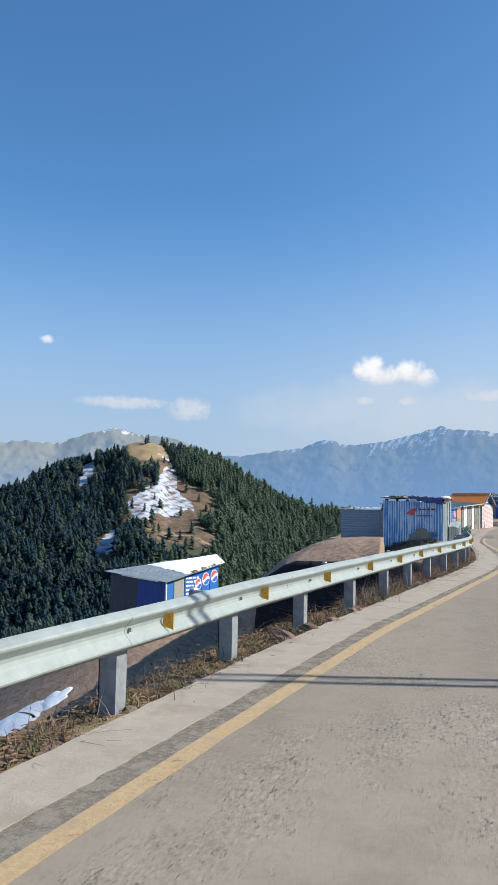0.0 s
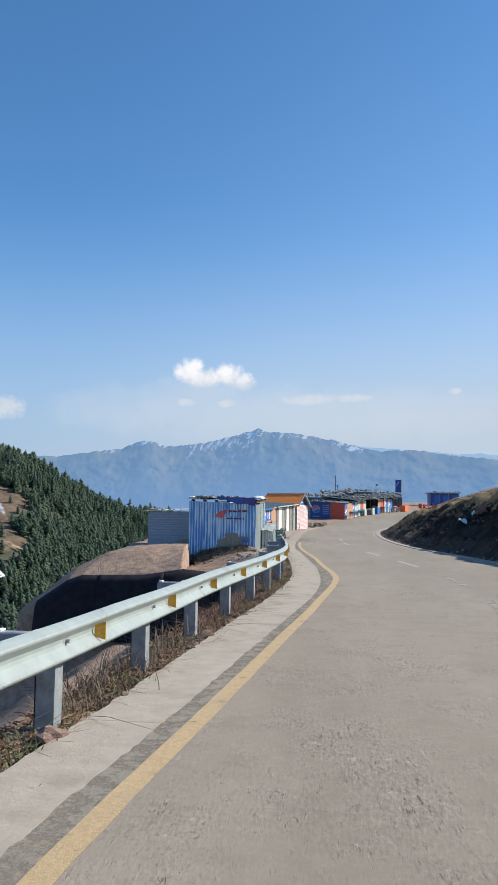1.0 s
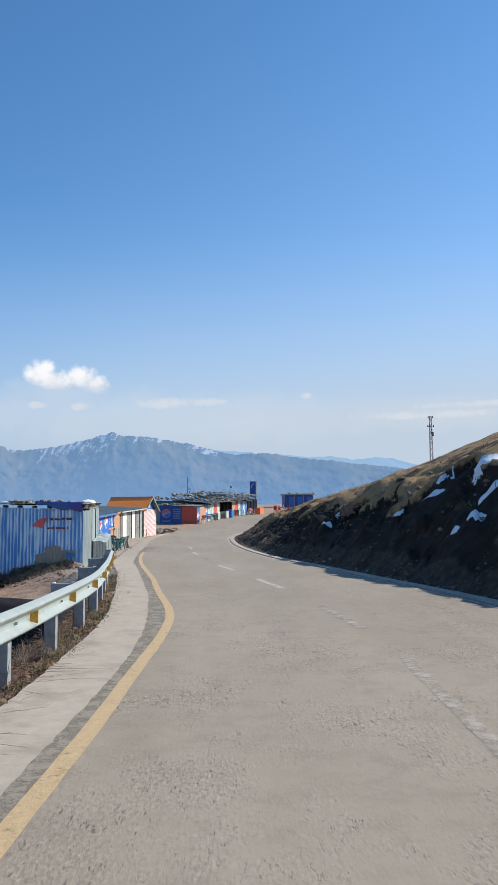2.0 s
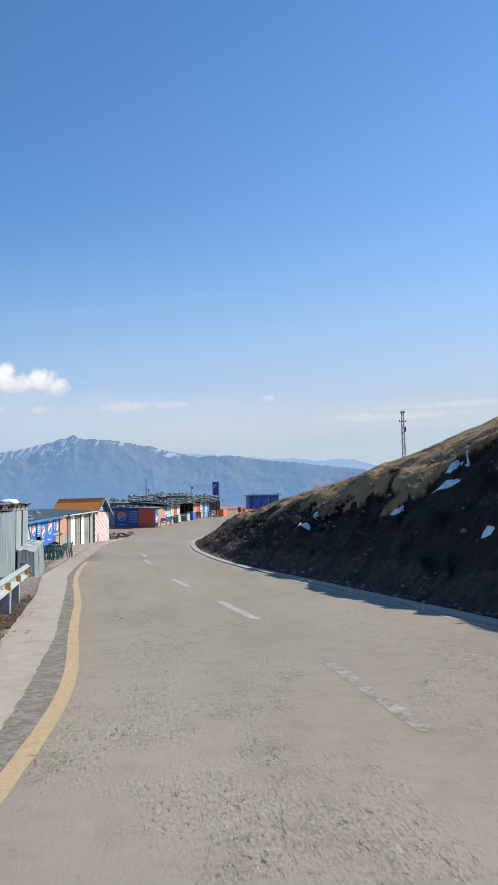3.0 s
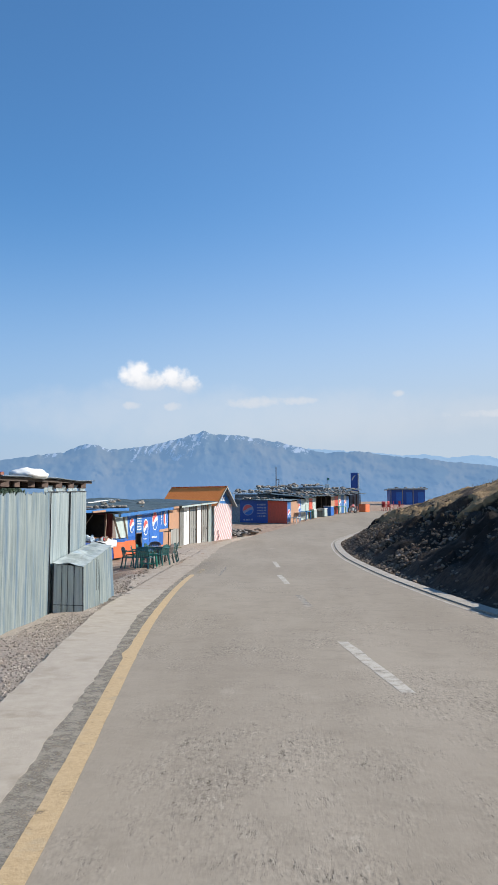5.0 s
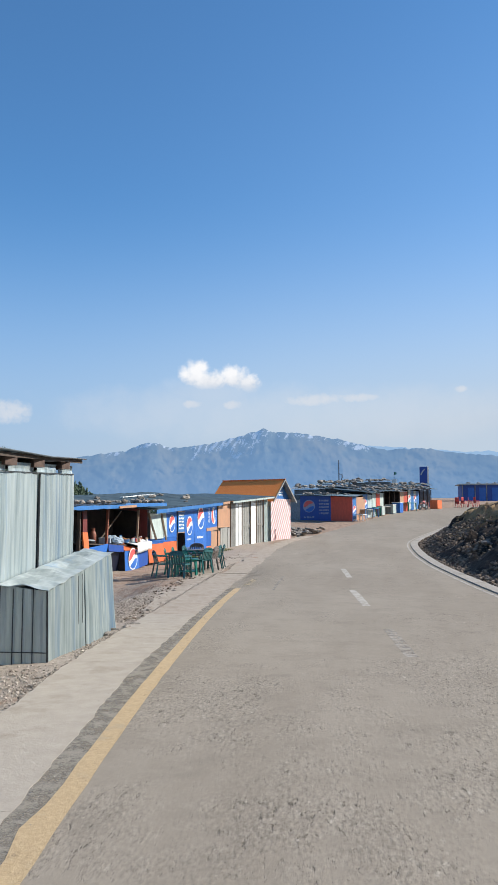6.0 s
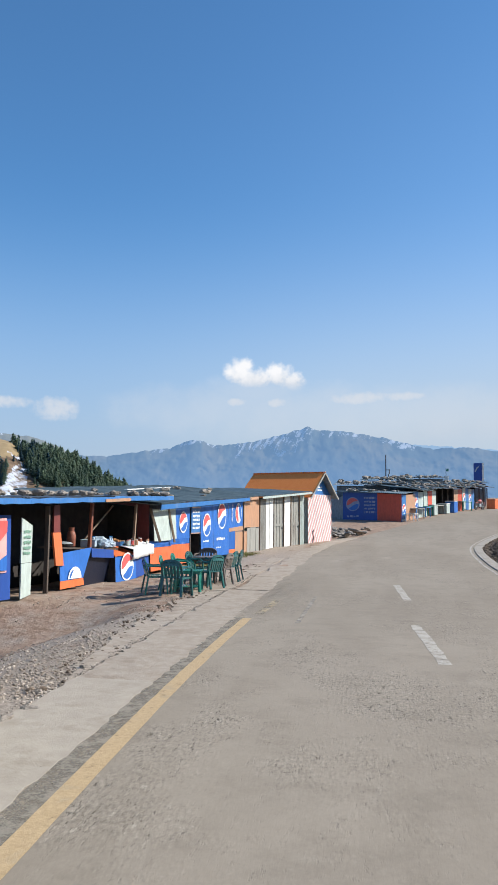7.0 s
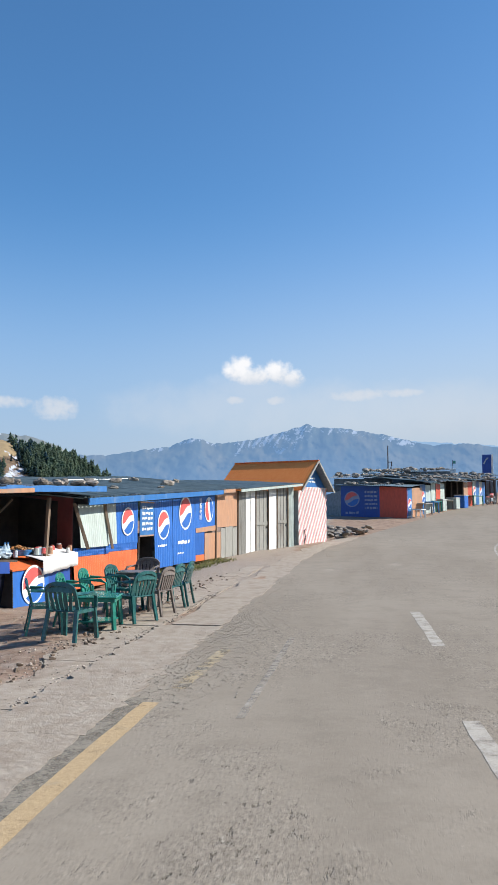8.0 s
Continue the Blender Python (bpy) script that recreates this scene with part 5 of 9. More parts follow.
        pts = [(rx + 0.016, q - 0.02, rz - 0.052), (rx + 0.115, q + 0.0, rz - 0.082), (rx + 0.115, q + 0.0, rz + 0.082), (rx + 0.016, q - 0.02, rz + 0.052)]
        f = [bm.verts.new(p) for p in pts]
        r = [bm.verts.new((p[0], p[1] + 0.012, p[2])) for p in pts]
        bm.faces.new(f); bm.faces.new(r[::-1])
        for k in range(4):
            bm.faces.new((f[k], r[k], r[(k + 1) % 4], f[(k + 1) % 4]))
        part("reflector", bm, REFLECT, rail, "amber plate reflector")
        bm = bmesh.new()
        rod(bm, (x + 0.01, y, z + 0.655), (x + 0.035, y, z + 0.655), 0.018, n=6)
        part("bolt", bm, POST, rail)
        y += 2.4
        i += 1


# ---- signs painted on the huts ----


def flat_shape(pts, o, right, up, nor, lift):
    bm = bmesh.new()
    vs = [bm.verts.new(o + right * a + up * b + nor * lift) for a, b in pts]
    f = bm.faces.new(vs)
    r = bmesh.ops.extrude_face_region(bm, geom=[f])
    bmesh.ops.translate(bm, verts=[v for v in r["geom"] if isinstance(v, bmesh.types.BMVert)], vec=nor * 0.002)
    bmesh.ops.triangulate(bm, faces=bm.faces[:])
    return bm


def roundel(o, right, up, R, parent, tilt=0.25, ring=True, pale=None):
    """A round emblem: white disc, red upper and blue lower fields with a white wave between."""
    o, right, up = Vector(o), Vector(right).normalized(), Vector(up).normalized()
    nor = right.cross(up).normalized()
    c, s = math.cos(tilt), math.sin(tilt)
    right, up = right * c + up * s, up * c - right * s
    n = 28
    disc = [(R * math.cos(2 * math.pi * i / n), R * math.sin(2 * math.pi * i / n)) for i in range(n)]
    d = part("emblem", flat_shape(disc, o, right, up, nor, 0.004), pale or WHITE, parent, "white disc with red and blue fields")
    q = 0.88 * R if ring else 0.98 * R
    wave = lambda x, k: (0.16 * math.sin(x / q * 2.4 + 0.4) + k) * q
    xs = np.linspace(-0.93, 0.93, 13) * q
    top = [(x, wave(x, 0.20)) for x in xs if wave(x, 0.20) < math.sqrt(max(0, q * q - x * x))]
    a0, a1 = math.atan2(top[-1][1], top[-1][0]), math.atan2(top[0][1], top[0][0])
    arc = [(q * math.cos(a0 + (a1 - a0) * i / 14), q * math.sin(a0 + (a1 - a0) * i / 14)) for i in range(15)]
    part("red_field", flat_shape(arc + top[1:-1], o, right, up, nor, 0.008), SIGN_RED, d)
    low = [(x, wave(x, -0.30)) for x in xs if wave(x, -0.30) > -math.sqrt(max(0, q * q - x * x))]
    a0, a1 = math.atan2(low[0][1], low[0][0]), math.atan2(low[-1][1], low[-1][0])
    if a0 > 0:
        a0 -= 2 * math.pi
    arc = [(q * math.cos(a0 + (a1 - a0) * i / 14), q * math.sin(a0 + (a1 - a0) * i / 14)) for i in range(15)]
    part("blue_field", flat_shape(arc + low[::-1][1:-1], o, right, up, nor, 0.008), BLUE, d)
    return d


# white sign paint dimmed to blue-grey for a wall in shade
DIM_WHITE = painted("dim_blue_white", (0.24, 0.29, 0.40), (0.08, 0.12, 0.25), 0.52)


def bars(o, right, up, w, h, rows, parent, seed=0, mat=None):
    """Painted lettering that cannot be read, as plain bars."""
    o, right, up = Vector(o), Vector(right).normalized(), Vector(up).normalized()
    nor = right.cross(up).normalized()
    rnd = random.Random(seed)
    for j in range(rows):
        x, yy = -w / 2, h / 2 - (j + 0.5) * h / rows
        while x < w / 2 - 0.02:
            x1 = min(x + rnd.uniform(0.12, 0.3) * w, w / 2)
            t = h / rows * rnd.uniform(0.2, 0.3)
            k = t * rnd.uniform(-0.5, 0.5)
            c = [o + right * a + up * (yy + b) + nor * 0.004 for a, b in ((x, -t), (x1, -t + k), (x1, t + k), (x, t))]
            part("painted_bar", slab(*[v + nor * 0.002 for v in c], 0.002), mat or WHITE, parent)
            x = x1 + rnd.uniform(0.03, 0.08) * w


def P(x, y, z):
    return Vector((x, y, z))


class Front:
    """A line in plan along which a facade stands; at(s, z) gives points, out() the way to the road."""
    def __init__(self, a, b):
        self.a, self.b = Vector((*a, 0)), Vector((*b, 0))
        self.d = (self.b - self.a).normalized()
        self.n = Vector((self.d.y, -self.d.x, 0))

    def y(self, yy, z, off=0.0):
        k = (yy - self.a.y) / (self.b.y - self.a.y)
        return self.a.lerp(self.b, k) + self.n * off + Vector((0, 0, z))


def wall_panel(front, y0, y1, z0, z1, mat, parent, name="panel", off=0.0, wavy=True, label="", z0b=None, z1b=None, amp=0.011, pitch=0.09, lean=0.0, seed=0):
    z0b, z1b = (z0 if z0b is None else z0b), (z1 if z1b is None else z1b)
    a, b = front.y(y0, z0, off + lean), front.y(y1, z0b, off + lean)
    c, d = front.y(y1, z1b, off), front.y(y0, z1, off)
    bm = sheet(a, b, c, d, amp, pitch, 0.004, 0.012, seed) if wavy else slab(a, b, c, d, 0.022)
    return part(name, bm, mat, parent, label)


def stone_on(p, size, group, rnd, label="grey-brown stone weighing down the tin roof"):
    ob = new("roof_stone", rnd.choice(ROCKS))
    ob.matrix_basis = pose(p[0], p[1], p[2] + size * 0.32, rnd.uniform(-12, 12), rnd.uniform(-12, 12), rnd.uniform(0, 360)) @ Matrix.Diagonal((size, size * rnd.uniform(0.7, 1.1), size * rnd.uniform(0.55, 0.9), 1))
    return tagged(ob, label, "stone", group)


ROCKS = [rock_mesh("stone", s) for s in range(7)]
UP = Vector((0, 0, 1))


def build_tin_shed():
    """The shed with a blue front and a bare tin side at the end of the guardrail."""
    shed = thing("tin_shed", "corrugated tin shed with blue front and bare silver side", "shed")
    A, C, D = P(-8.3, 40.35, 0), P(-4.58, 39.05, 0), P(-4.72, 45.3, 0)
    E = A + (D - C)
    f0 = (C - A).normalized()
    z0, z1 = -0.55, 2.46
    dn = lambda v, z: P(v.x, v.y, z)
    for i in range(4):
        p, q = A.lerp(C, i / 4), A.lerp(C, (i + 1) / 4)
        part("front_panel", sheet(dn(p, z0), dn(q, z0), dn(q, z1 - 0.15 * (i + 1) / 4), dn(p, z1 - 0.15 * i / 4), 0.028, 0.1642, 0.004, 0.03, i), SHED_FRONT, shed, "blue-washed corrugated panel")
    # bare side: one finely ribbed sheet, then two flatter ones, torn along the top
    def torn(bm, n, seed, depth):
        per = (n + 1) * 5
        bm.verts.ensure_lookup_table()
        for side in (0, 1):
            for i in range(n + 1):
                bm.verts[side * per + 4 * (n + 1) + i].co.z -= depth * max(0.0, 0.25 + noise.noise(Vector((i * 0.23, seed, 0))) + 0.7 * noise.noise(Vector((i * 0.06, seed, 4))))
        return bm
    for i, (u, v, pitch, amp, mat) in enumerate(((0.0, 0.27, 0.055, 0.0035, TIN_FINE), (0.27, 0.5, 0.055, 0.0035, TIN_FINE), (0.5, 0.745, 0.15, 0.004, TIN_STREAK), (0.745, 1.0, 0.11, 0.005, TIN_STREAK))):
        p, q = C.lerp(D, u), C.lerp(D, v)
        top, far = 2.27 + 0.25 * u, 2.27 + 0.25 * v
        n = max(6, int((dn(q, 0) - dn(p, 0)).length / pitch * 4))
        bm = sheet(dn(p, z0), dn(q, z0), dn(q, far), dn(p, top), amp, pitch, 0.004, 0.03, i + 9, i > 1)
        part("side_panel", torn(bm, n, i, 0.07 if i < 2 else 0.03), mat, shed, "bare finely ribbed tin sheet" if i < 2 else "bare flat tin sheet")
    for u, w in ((0.5, 0.022), (0.745, 0.026)):
        p = C.lerp(D, u)
        part("seam", beam(bmesh.new(), dn(p, z0) + P(0.02, 0, 0), dn(p, 2.25 + 0.25 * u) + P(0.02, 0, 0), w, 0.010), DARK_METAL, shed, "dark open seam")
    # short strips nailed between the rafter ends above the flat sheets
    for u, v in ((0.44, 0.56), (0.575, 0.72), (0.74, 0.87), (0.885, 0.99)):
        p, q = C.lerp(D, u), C.lerp(D, v)
        part("top_strip", sheet(dn(p, 2.23 + 0.25 * u) - f0 * 0.02, dn(q, 2.23 + 0.25 * v) - f0 * 0.02, dn(q, 2.40 + 0.25 * v) - f0 * 0.02, dn(p, 2.40 + 0.25 * u) - f0 * 0.02, 0.003, 0.12, 0.004, 0.02, int(u * 30)), TIN_STREAK, shed, "short tin strip under the eaves")
    part("lap_line", beam(bmesh.new(), dn(C.lerp(D, 0.47), 2.385) + P(0.012, 0, 0), dn(C.lerp(D, 0.99), 2.505) + P(0.012, 0, 0), 0.012, 0.012), DARK_METAL, shed)
    part("back_panel", sheet(dn(D, z0), dn(E, z0), dn(E, z1), dn(D, z1)), TIN_DARK, shed)
    part("far_side_panel", sheet(dn(E, z0), dn(A, z0), dn(A, z1), dn(E, z1)), TIN_DARK, shed)
    # roof: dull sheets over rafters whose ends stick out
    o = 0.21
    f = (C - A).normalized(); g = (D - C).normalized()
    r = [A - f * 0.2 - g * 0.2, C + f * o - g * 0.12, D + f * o + g * 0.14, E - f * 0.2 + g * 0.2]
    zs = [2.62, 2.54, 2.77, 2.70]
    c = [dn(v, z) for v, z in zip(r, zs)]
    part("roof", sheet(c[0], c[1], c[2], c[3], 0.012, 0.1, 0.006, 0.05, 3), TIN_DARK, shed, "dull patched tin roof")
    part("roof_board", slab(c[1] + P(-0.11, 0, -0.02), c[2] + P(-0.11, 0, -0.02), c[2] + P(-0.11, 0, -0.075), c[1] + P(-0.11, 0, -0.075), 0.03), WOOD_DARK, shed)
    for u, w in ((0.03, 0.22), (0.13, 0.14), (0.26, 0.20), (0.40, 0.20), (0.56, 0.22), (0.72, 0.22), (0.90, 0.20)):
        p = C.lerp(D, u)
        part("rafter", beam(bmesh.new(), dn(p, 2.43 + 0.21 * u) - f * 0.8, dn(p, 2.43 + 0.21 * u) + f * 0.09, w, 0.12), RAFTER, shed)
    for i in range(6):
        p = A.lerp(C, 0.05 + 0.9 * i / 5)
        part("rafter", beam(bmesh.new(), dn(p, 2.51 - 0.02 * i) + g * 0.6, dn(p, 2.51 - 0.02 * i) - g * 0.1, 0.09, 0.10), WOOD_DARK, shed)
    # painted mark and bars on the front
    nor = f.cross(UP)
    o1 = A.lerp(C, 0.50) + nor * 0.05
    part("painted_mark", flat_shape([(-0.42, -0.06), (0.12, -0.16), (0.34, 0.30), (-0.05, 0.22)], dn(o1, 1.72), f, UP, nor, 0.01), SIGN_RED, shed, "dark red slanted painted mark")
    bars(dn(A.lerp(C, 0.745) + nor * 0.05, 1.94), f, UP, 1.05, 0.20, 1, shed, 3, MAROON)
    bars(dn(A.lerp(C, 0.71) + nor * 0.05, 1.56), f, UP, 1.0, 0.16, 1, shed, 4, MAROON)
    # bare, mud-splashed tin along the foot where the wash has gone, with one blue blot
    def blot(cx, cz, w, h, seed, n=30):
        out = []
        for i in range(n):
            a = 2 * math.pi * i / n
            k = 1 + 0.55 * noise.noise(Vector((math.cos(a) * 1.5, math.sin(a) * 1.5, seed))) + 0.25 * noise.noise(Vector((math.cos(a) * 5, math.sin(a) * 5, seed)))
            out.append((cx + w * k * math.cos(a), cz + h * k * math.sin(a)))
        return out
    mid = dn(A.lerp(C, 0.70) + nor * 0.045, 0.42)
    part("bare_patch", flat_shape(blot(0.0, 0.0, 0.72, 0.33, 2.0), mid, f, UP, nor, 0.004), MUDDY_TIN, shed, "mud-stained bare tin patch")
    part("bare_patch", flat_shape(blot(-0.75, -0.20, 0.34, 0.22, 5.0), mid, f, UP, nor, 0.0045), MUDDY_TIN, shed, "mud-stained bare tin patch")
    part("blue_blot", flat_shape(blot(0.62, 0.02, 0.26, 0.10, 8.0), mid, f, UP, nor, 0.009), BLUE_FASCIA, shed, "bright blue paint blot")
    # blue tarpaulin folded over the front edge
    bm = bmesh.new()
    n = 22
    rows = []
    for i in range(n + 1):
        u = 0.46 + 0.54 * i / n
        p = A.lerp(C, u)
        w = 0.05 * noise.noise(Vector((u * 14, 0, 0)))
        dz = 0.03 + 0.05 * abs(noise.noise(Vector((u * 9, 4, 0)))) + 0.22 * max(0.0, math.sin((u - 0.55) / 0.45 * math.pi)) ** 2
        hi = 2.66 - 0.07 * u
        rows.append([dn(p, hi + 0.04 + w * 0.4) + g * 0.25, dn(p, hi + 0.03 + w * 0.4) - g * 0.17, dn(p, hi - 0.05 - dz * 0.5) - g * (0.19 + w), dn(p, hi - 0.05 - dz) - g * (0.17 + w)])
    V = [[bm.verts.new(v) for v in row] for row in rows]
    for a, b in zip(V, V[1:]):
        for j in range(3):
            bm.faces.new((a[j], b[j], b[j + 1], a[j + 1]))
    ob = part("tarpaulin", bm, TARP_BLUE, shed, "crumpled blue tarpaulin")
    md = ob.modifiers.new("thick", "SOLIDIFY")
    md.thickness = 0.012
    # violet flap hanging at the corner between the blue front and the bare side
    bm = bmesh.new()
    rows = []
    for i in range(11):
        u = i / 10
        w = 0.03 * noise.noise(Vector((u * 6, 2, 0)))
        p = C.lerp(A, 0.005 + 0.16 * u)
        drop = 0.34 - 0.16 * u + 0.05 * noise.noise(Vector((u * 5, 9, 0)))
        rows.append([dn(p, 2.60) + g * 0.1, dn(p, 2.59) - g * 0.19, dn(p, 2.54 - drop * 0.5) - g * (0.215 + w), dn(p, 2.54 - drop) - g * (0.20 + 2 * w)])
    V = [[bm.verts.new(v) for v in row] for row in rows]
    for a, b in zip(V, V[1:]):
        for j in range(3):
            bm.faces.new((a[j], b[j], b[j + 1], a[j + 1]))
    part("flap", bm, PURPLE, shed, "violet plastic flap").modifiers.new("thick", "SOLIDIFY").thickness = 0.008
    rnd = random.Random(12)
    for i in range(24):
        u = rnd.uniform(0.03, 0.9)
        p = A.lerp(C, u) + g * rnd.uniform(0.05, 0.5)
        stone_on((p.x, p.y, 2.665 - 0.07 * u), rnd.uniform(0.09, 0.17), "stones on the tin shed", rnd)
    sack = new("sack", None)
    sack.matrix_basis = pose(-4.6, 40.75, 2.60)
    tagged(sack, "lumpy white sack lying on the tin roof", "sack")
    bm = bmesh.new()
    bmesh.ops.create_icosphere(bm, subdivisions=3, radius=1.0)
    for v in bm.verts:
        k = 1 + 0.16 * noise.noise(v.co * 1.8)
        v.co = Vector((v.co.x * 0.32 * k, v.co.y * 0.62 * k, max(-0.05, v.co.z * (0.12 + 0.05 * noise.noise(v.co * 3.1)) * k) + 0.05))
    part("bag", bm, CLOTH, sack, "", True)
    sack2 = copy_thing(sack, pose(-8.1, 40.5, 2.63, 0, 0, 60) @ Matrix.Diagonal((0.8, 0.45, 0.55, 1)))
    brick = thing("wooden_crate", "reddish-brown wooden crate on the shed roof", "crate", at=(-4.85, 39.75, 2.58), turn=8)
    part("crate", B(-0.10, 0.10, -0.13, 0.13, 0.0, 0.09, bevel=0.01), RUST, brick)


TIN_LID = grain("stained_tin_lid", (0.25, 0.29, 0.28), (0.47, 0.505, 0.48), 4, 0.5, 0.1, 0.2, stain=(0.26, 0.36, 0.46), stain_scale=1.6, stain_at=0.56)
# tin of the box's shaded front: base lightened against the shade, grime over it
TIN_SHADE = grain("grimy_shade_side_tin", (0.36, 0.40, 0.38), (0.56, 0.60, 0.56), 4, 0.5, 0.1, 0.0, stain=(0.14, 0.15, 0.13), stain_scale=2.0, stain_at=0.56, stretch=(3, 3, 0.3))


def build_tin_box():
    cab = thing("tin_cabin", "low slanted box of pale ribbed tin beside the shed", "box")
    a, b, c, d = P(-4.60, 42.33, 0), P(-4.03, 42.50, 0), P(-4.16, 45.62, 0), P(-4.63, 45.6, 0)
    foot = P(0.10, 0.03, 0)
    dn = lambda v, z: P(v.x, v.y, z)
    z0 = -0.20
    part("front_panel", sheet(dn(a, z0), dn(b, z0) + foot * 0.2, dn(b, 0.84), dn(a, 0.93), 0.007, 0.115, 0.004, 0.015, 1, True), TIN_SHADE, cab, "dark grooved tin front")
    part("side_panel", sheet(dn(b, z0) + foot * 0.2, dn(b.lerp(c, 0.52), z0) + foot * 0.4, dn(b.lerp(c, 0.52), 1.02), dn(b, 0.84), 0.009, 0.085, 0.004, 0.012, 2), TIN_FINE, cab)
    part("side_panel", sheet(dn(b.lerp(c, 0.515), z0) + foot * 0.4 + P(0.006, 0, 0), dn(c, z0) + foot, dn(c, 1.19), dn(b.lerp(c, 0.515), 1.02) + P(0.006, 0, 0), 0.009, 0.085, 0.004, 0.012, 5), TIN_FINE, cab)
    part("back_panel", sheet(dn(c, z0) + foot, dn(d, z0), dn(d, 1.24), dn(c, 1.19), 0.010, 0.075, 0.004, 0.02, 3), TIN, cab)
    # buckled lid: a thin sheet with creases running across it
    bm = bmesh.new()
    nu, nv = 8, 44
    o = 0.035
    A, Bq, C, D = dn(a, 0.945) + P(-0.02, -o, 0), dn(b, 0.855) + P(o, -o, 0), dn(c, 1.205) + P(o, o, 0), dn(d, 1.255) + P(-0.02, o, 0)
    V = []
    for j in range(nv + 1):
        v = j / nv
        row = []
        for i in range(nu + 1):
            u = i / nu
            p = A.lerp(Bq, u).lerp(D.lerp(C, u), v)
            k = math.sin(math.pi * min(u * 1.15, 1.0))
            p.z += (0.06 * noise.noise(Vector((u * 1.4 + v * 2, v * 13, 1.37))) + 0.045 * noise.noise(Vector((u * 2.2, v * 27, 7.61)))) * (0.25 + k)
            row.append(bm.verts.new(p))
        V.append(row)
    for r, q in zip(V, V[1:]):
        for i in range(nu):
            bm.faces.new((r[i], r[i + 1], q[i + 1], q[i]))
    part("lid", bm, TIN_LID, cab, "buckled tin lid").modifiers.new("thick", "SOLIDIFY").thickness = 0.006
    part("corner_bar", beam(bmesh.new(), dn(b, z0) + foot * 0.2 + P(0.004, -0.006, 0), dn(b, 0.84) + P(0.004, -0.006, 0), 0.022), DARK_METAL, cab)
    part("corner_bar", beam(bmesh.new(), dn(a, z0) + P(0.006, -0.012, 0), dn(a, 0.92) + P(0.006, -0.012, 0), 0.02), DARK_METAL, cab)
    part("base_rail", beam(bmesh.new(), dn(a, -0.10) + P(0, -0.02, 0), dn(b, -0.10) + P(0.02, -0.02, 0), 0.03, 0.05), DARK_METAL, cab)
    part("wire", beam(bmesh.new(), dn(a, 0.09) + P(0, -0.018, 0), dn(b, 0.06) + P(0.01, -0.018, 0), 0.01, 0.012), DARK_METAL, cab)
    for u in (0.40, 0.46):
        p = b.lerp(c, u)
        part("gap", beam(bmesh.new(), dn(p, 0.25) + P(0.042, 0, 0), dn(p, 0.80 + 0.35 * u) + P(0.022, 0, 0), 0.006), DARK_METAL, cab, "dark gap between two sheets")
    for u in (0.30, 0.5, 0.72):
        p = a.lerp(b, u)
        part("seam", beam(bmesh.new(), dn(p, z0) + P(0, -0.014, 0), dn(p, 0.88) + P(0, -0.014, 0), 0.010), DARK_METAL, cab)


L1 = Front((-9.2, 54), (-7.75, 62))
L2 = Front((-7.75, 64), (-6.5, 75))
L3 = Front((-6.56, 74.4), (-4.9, 78.8))


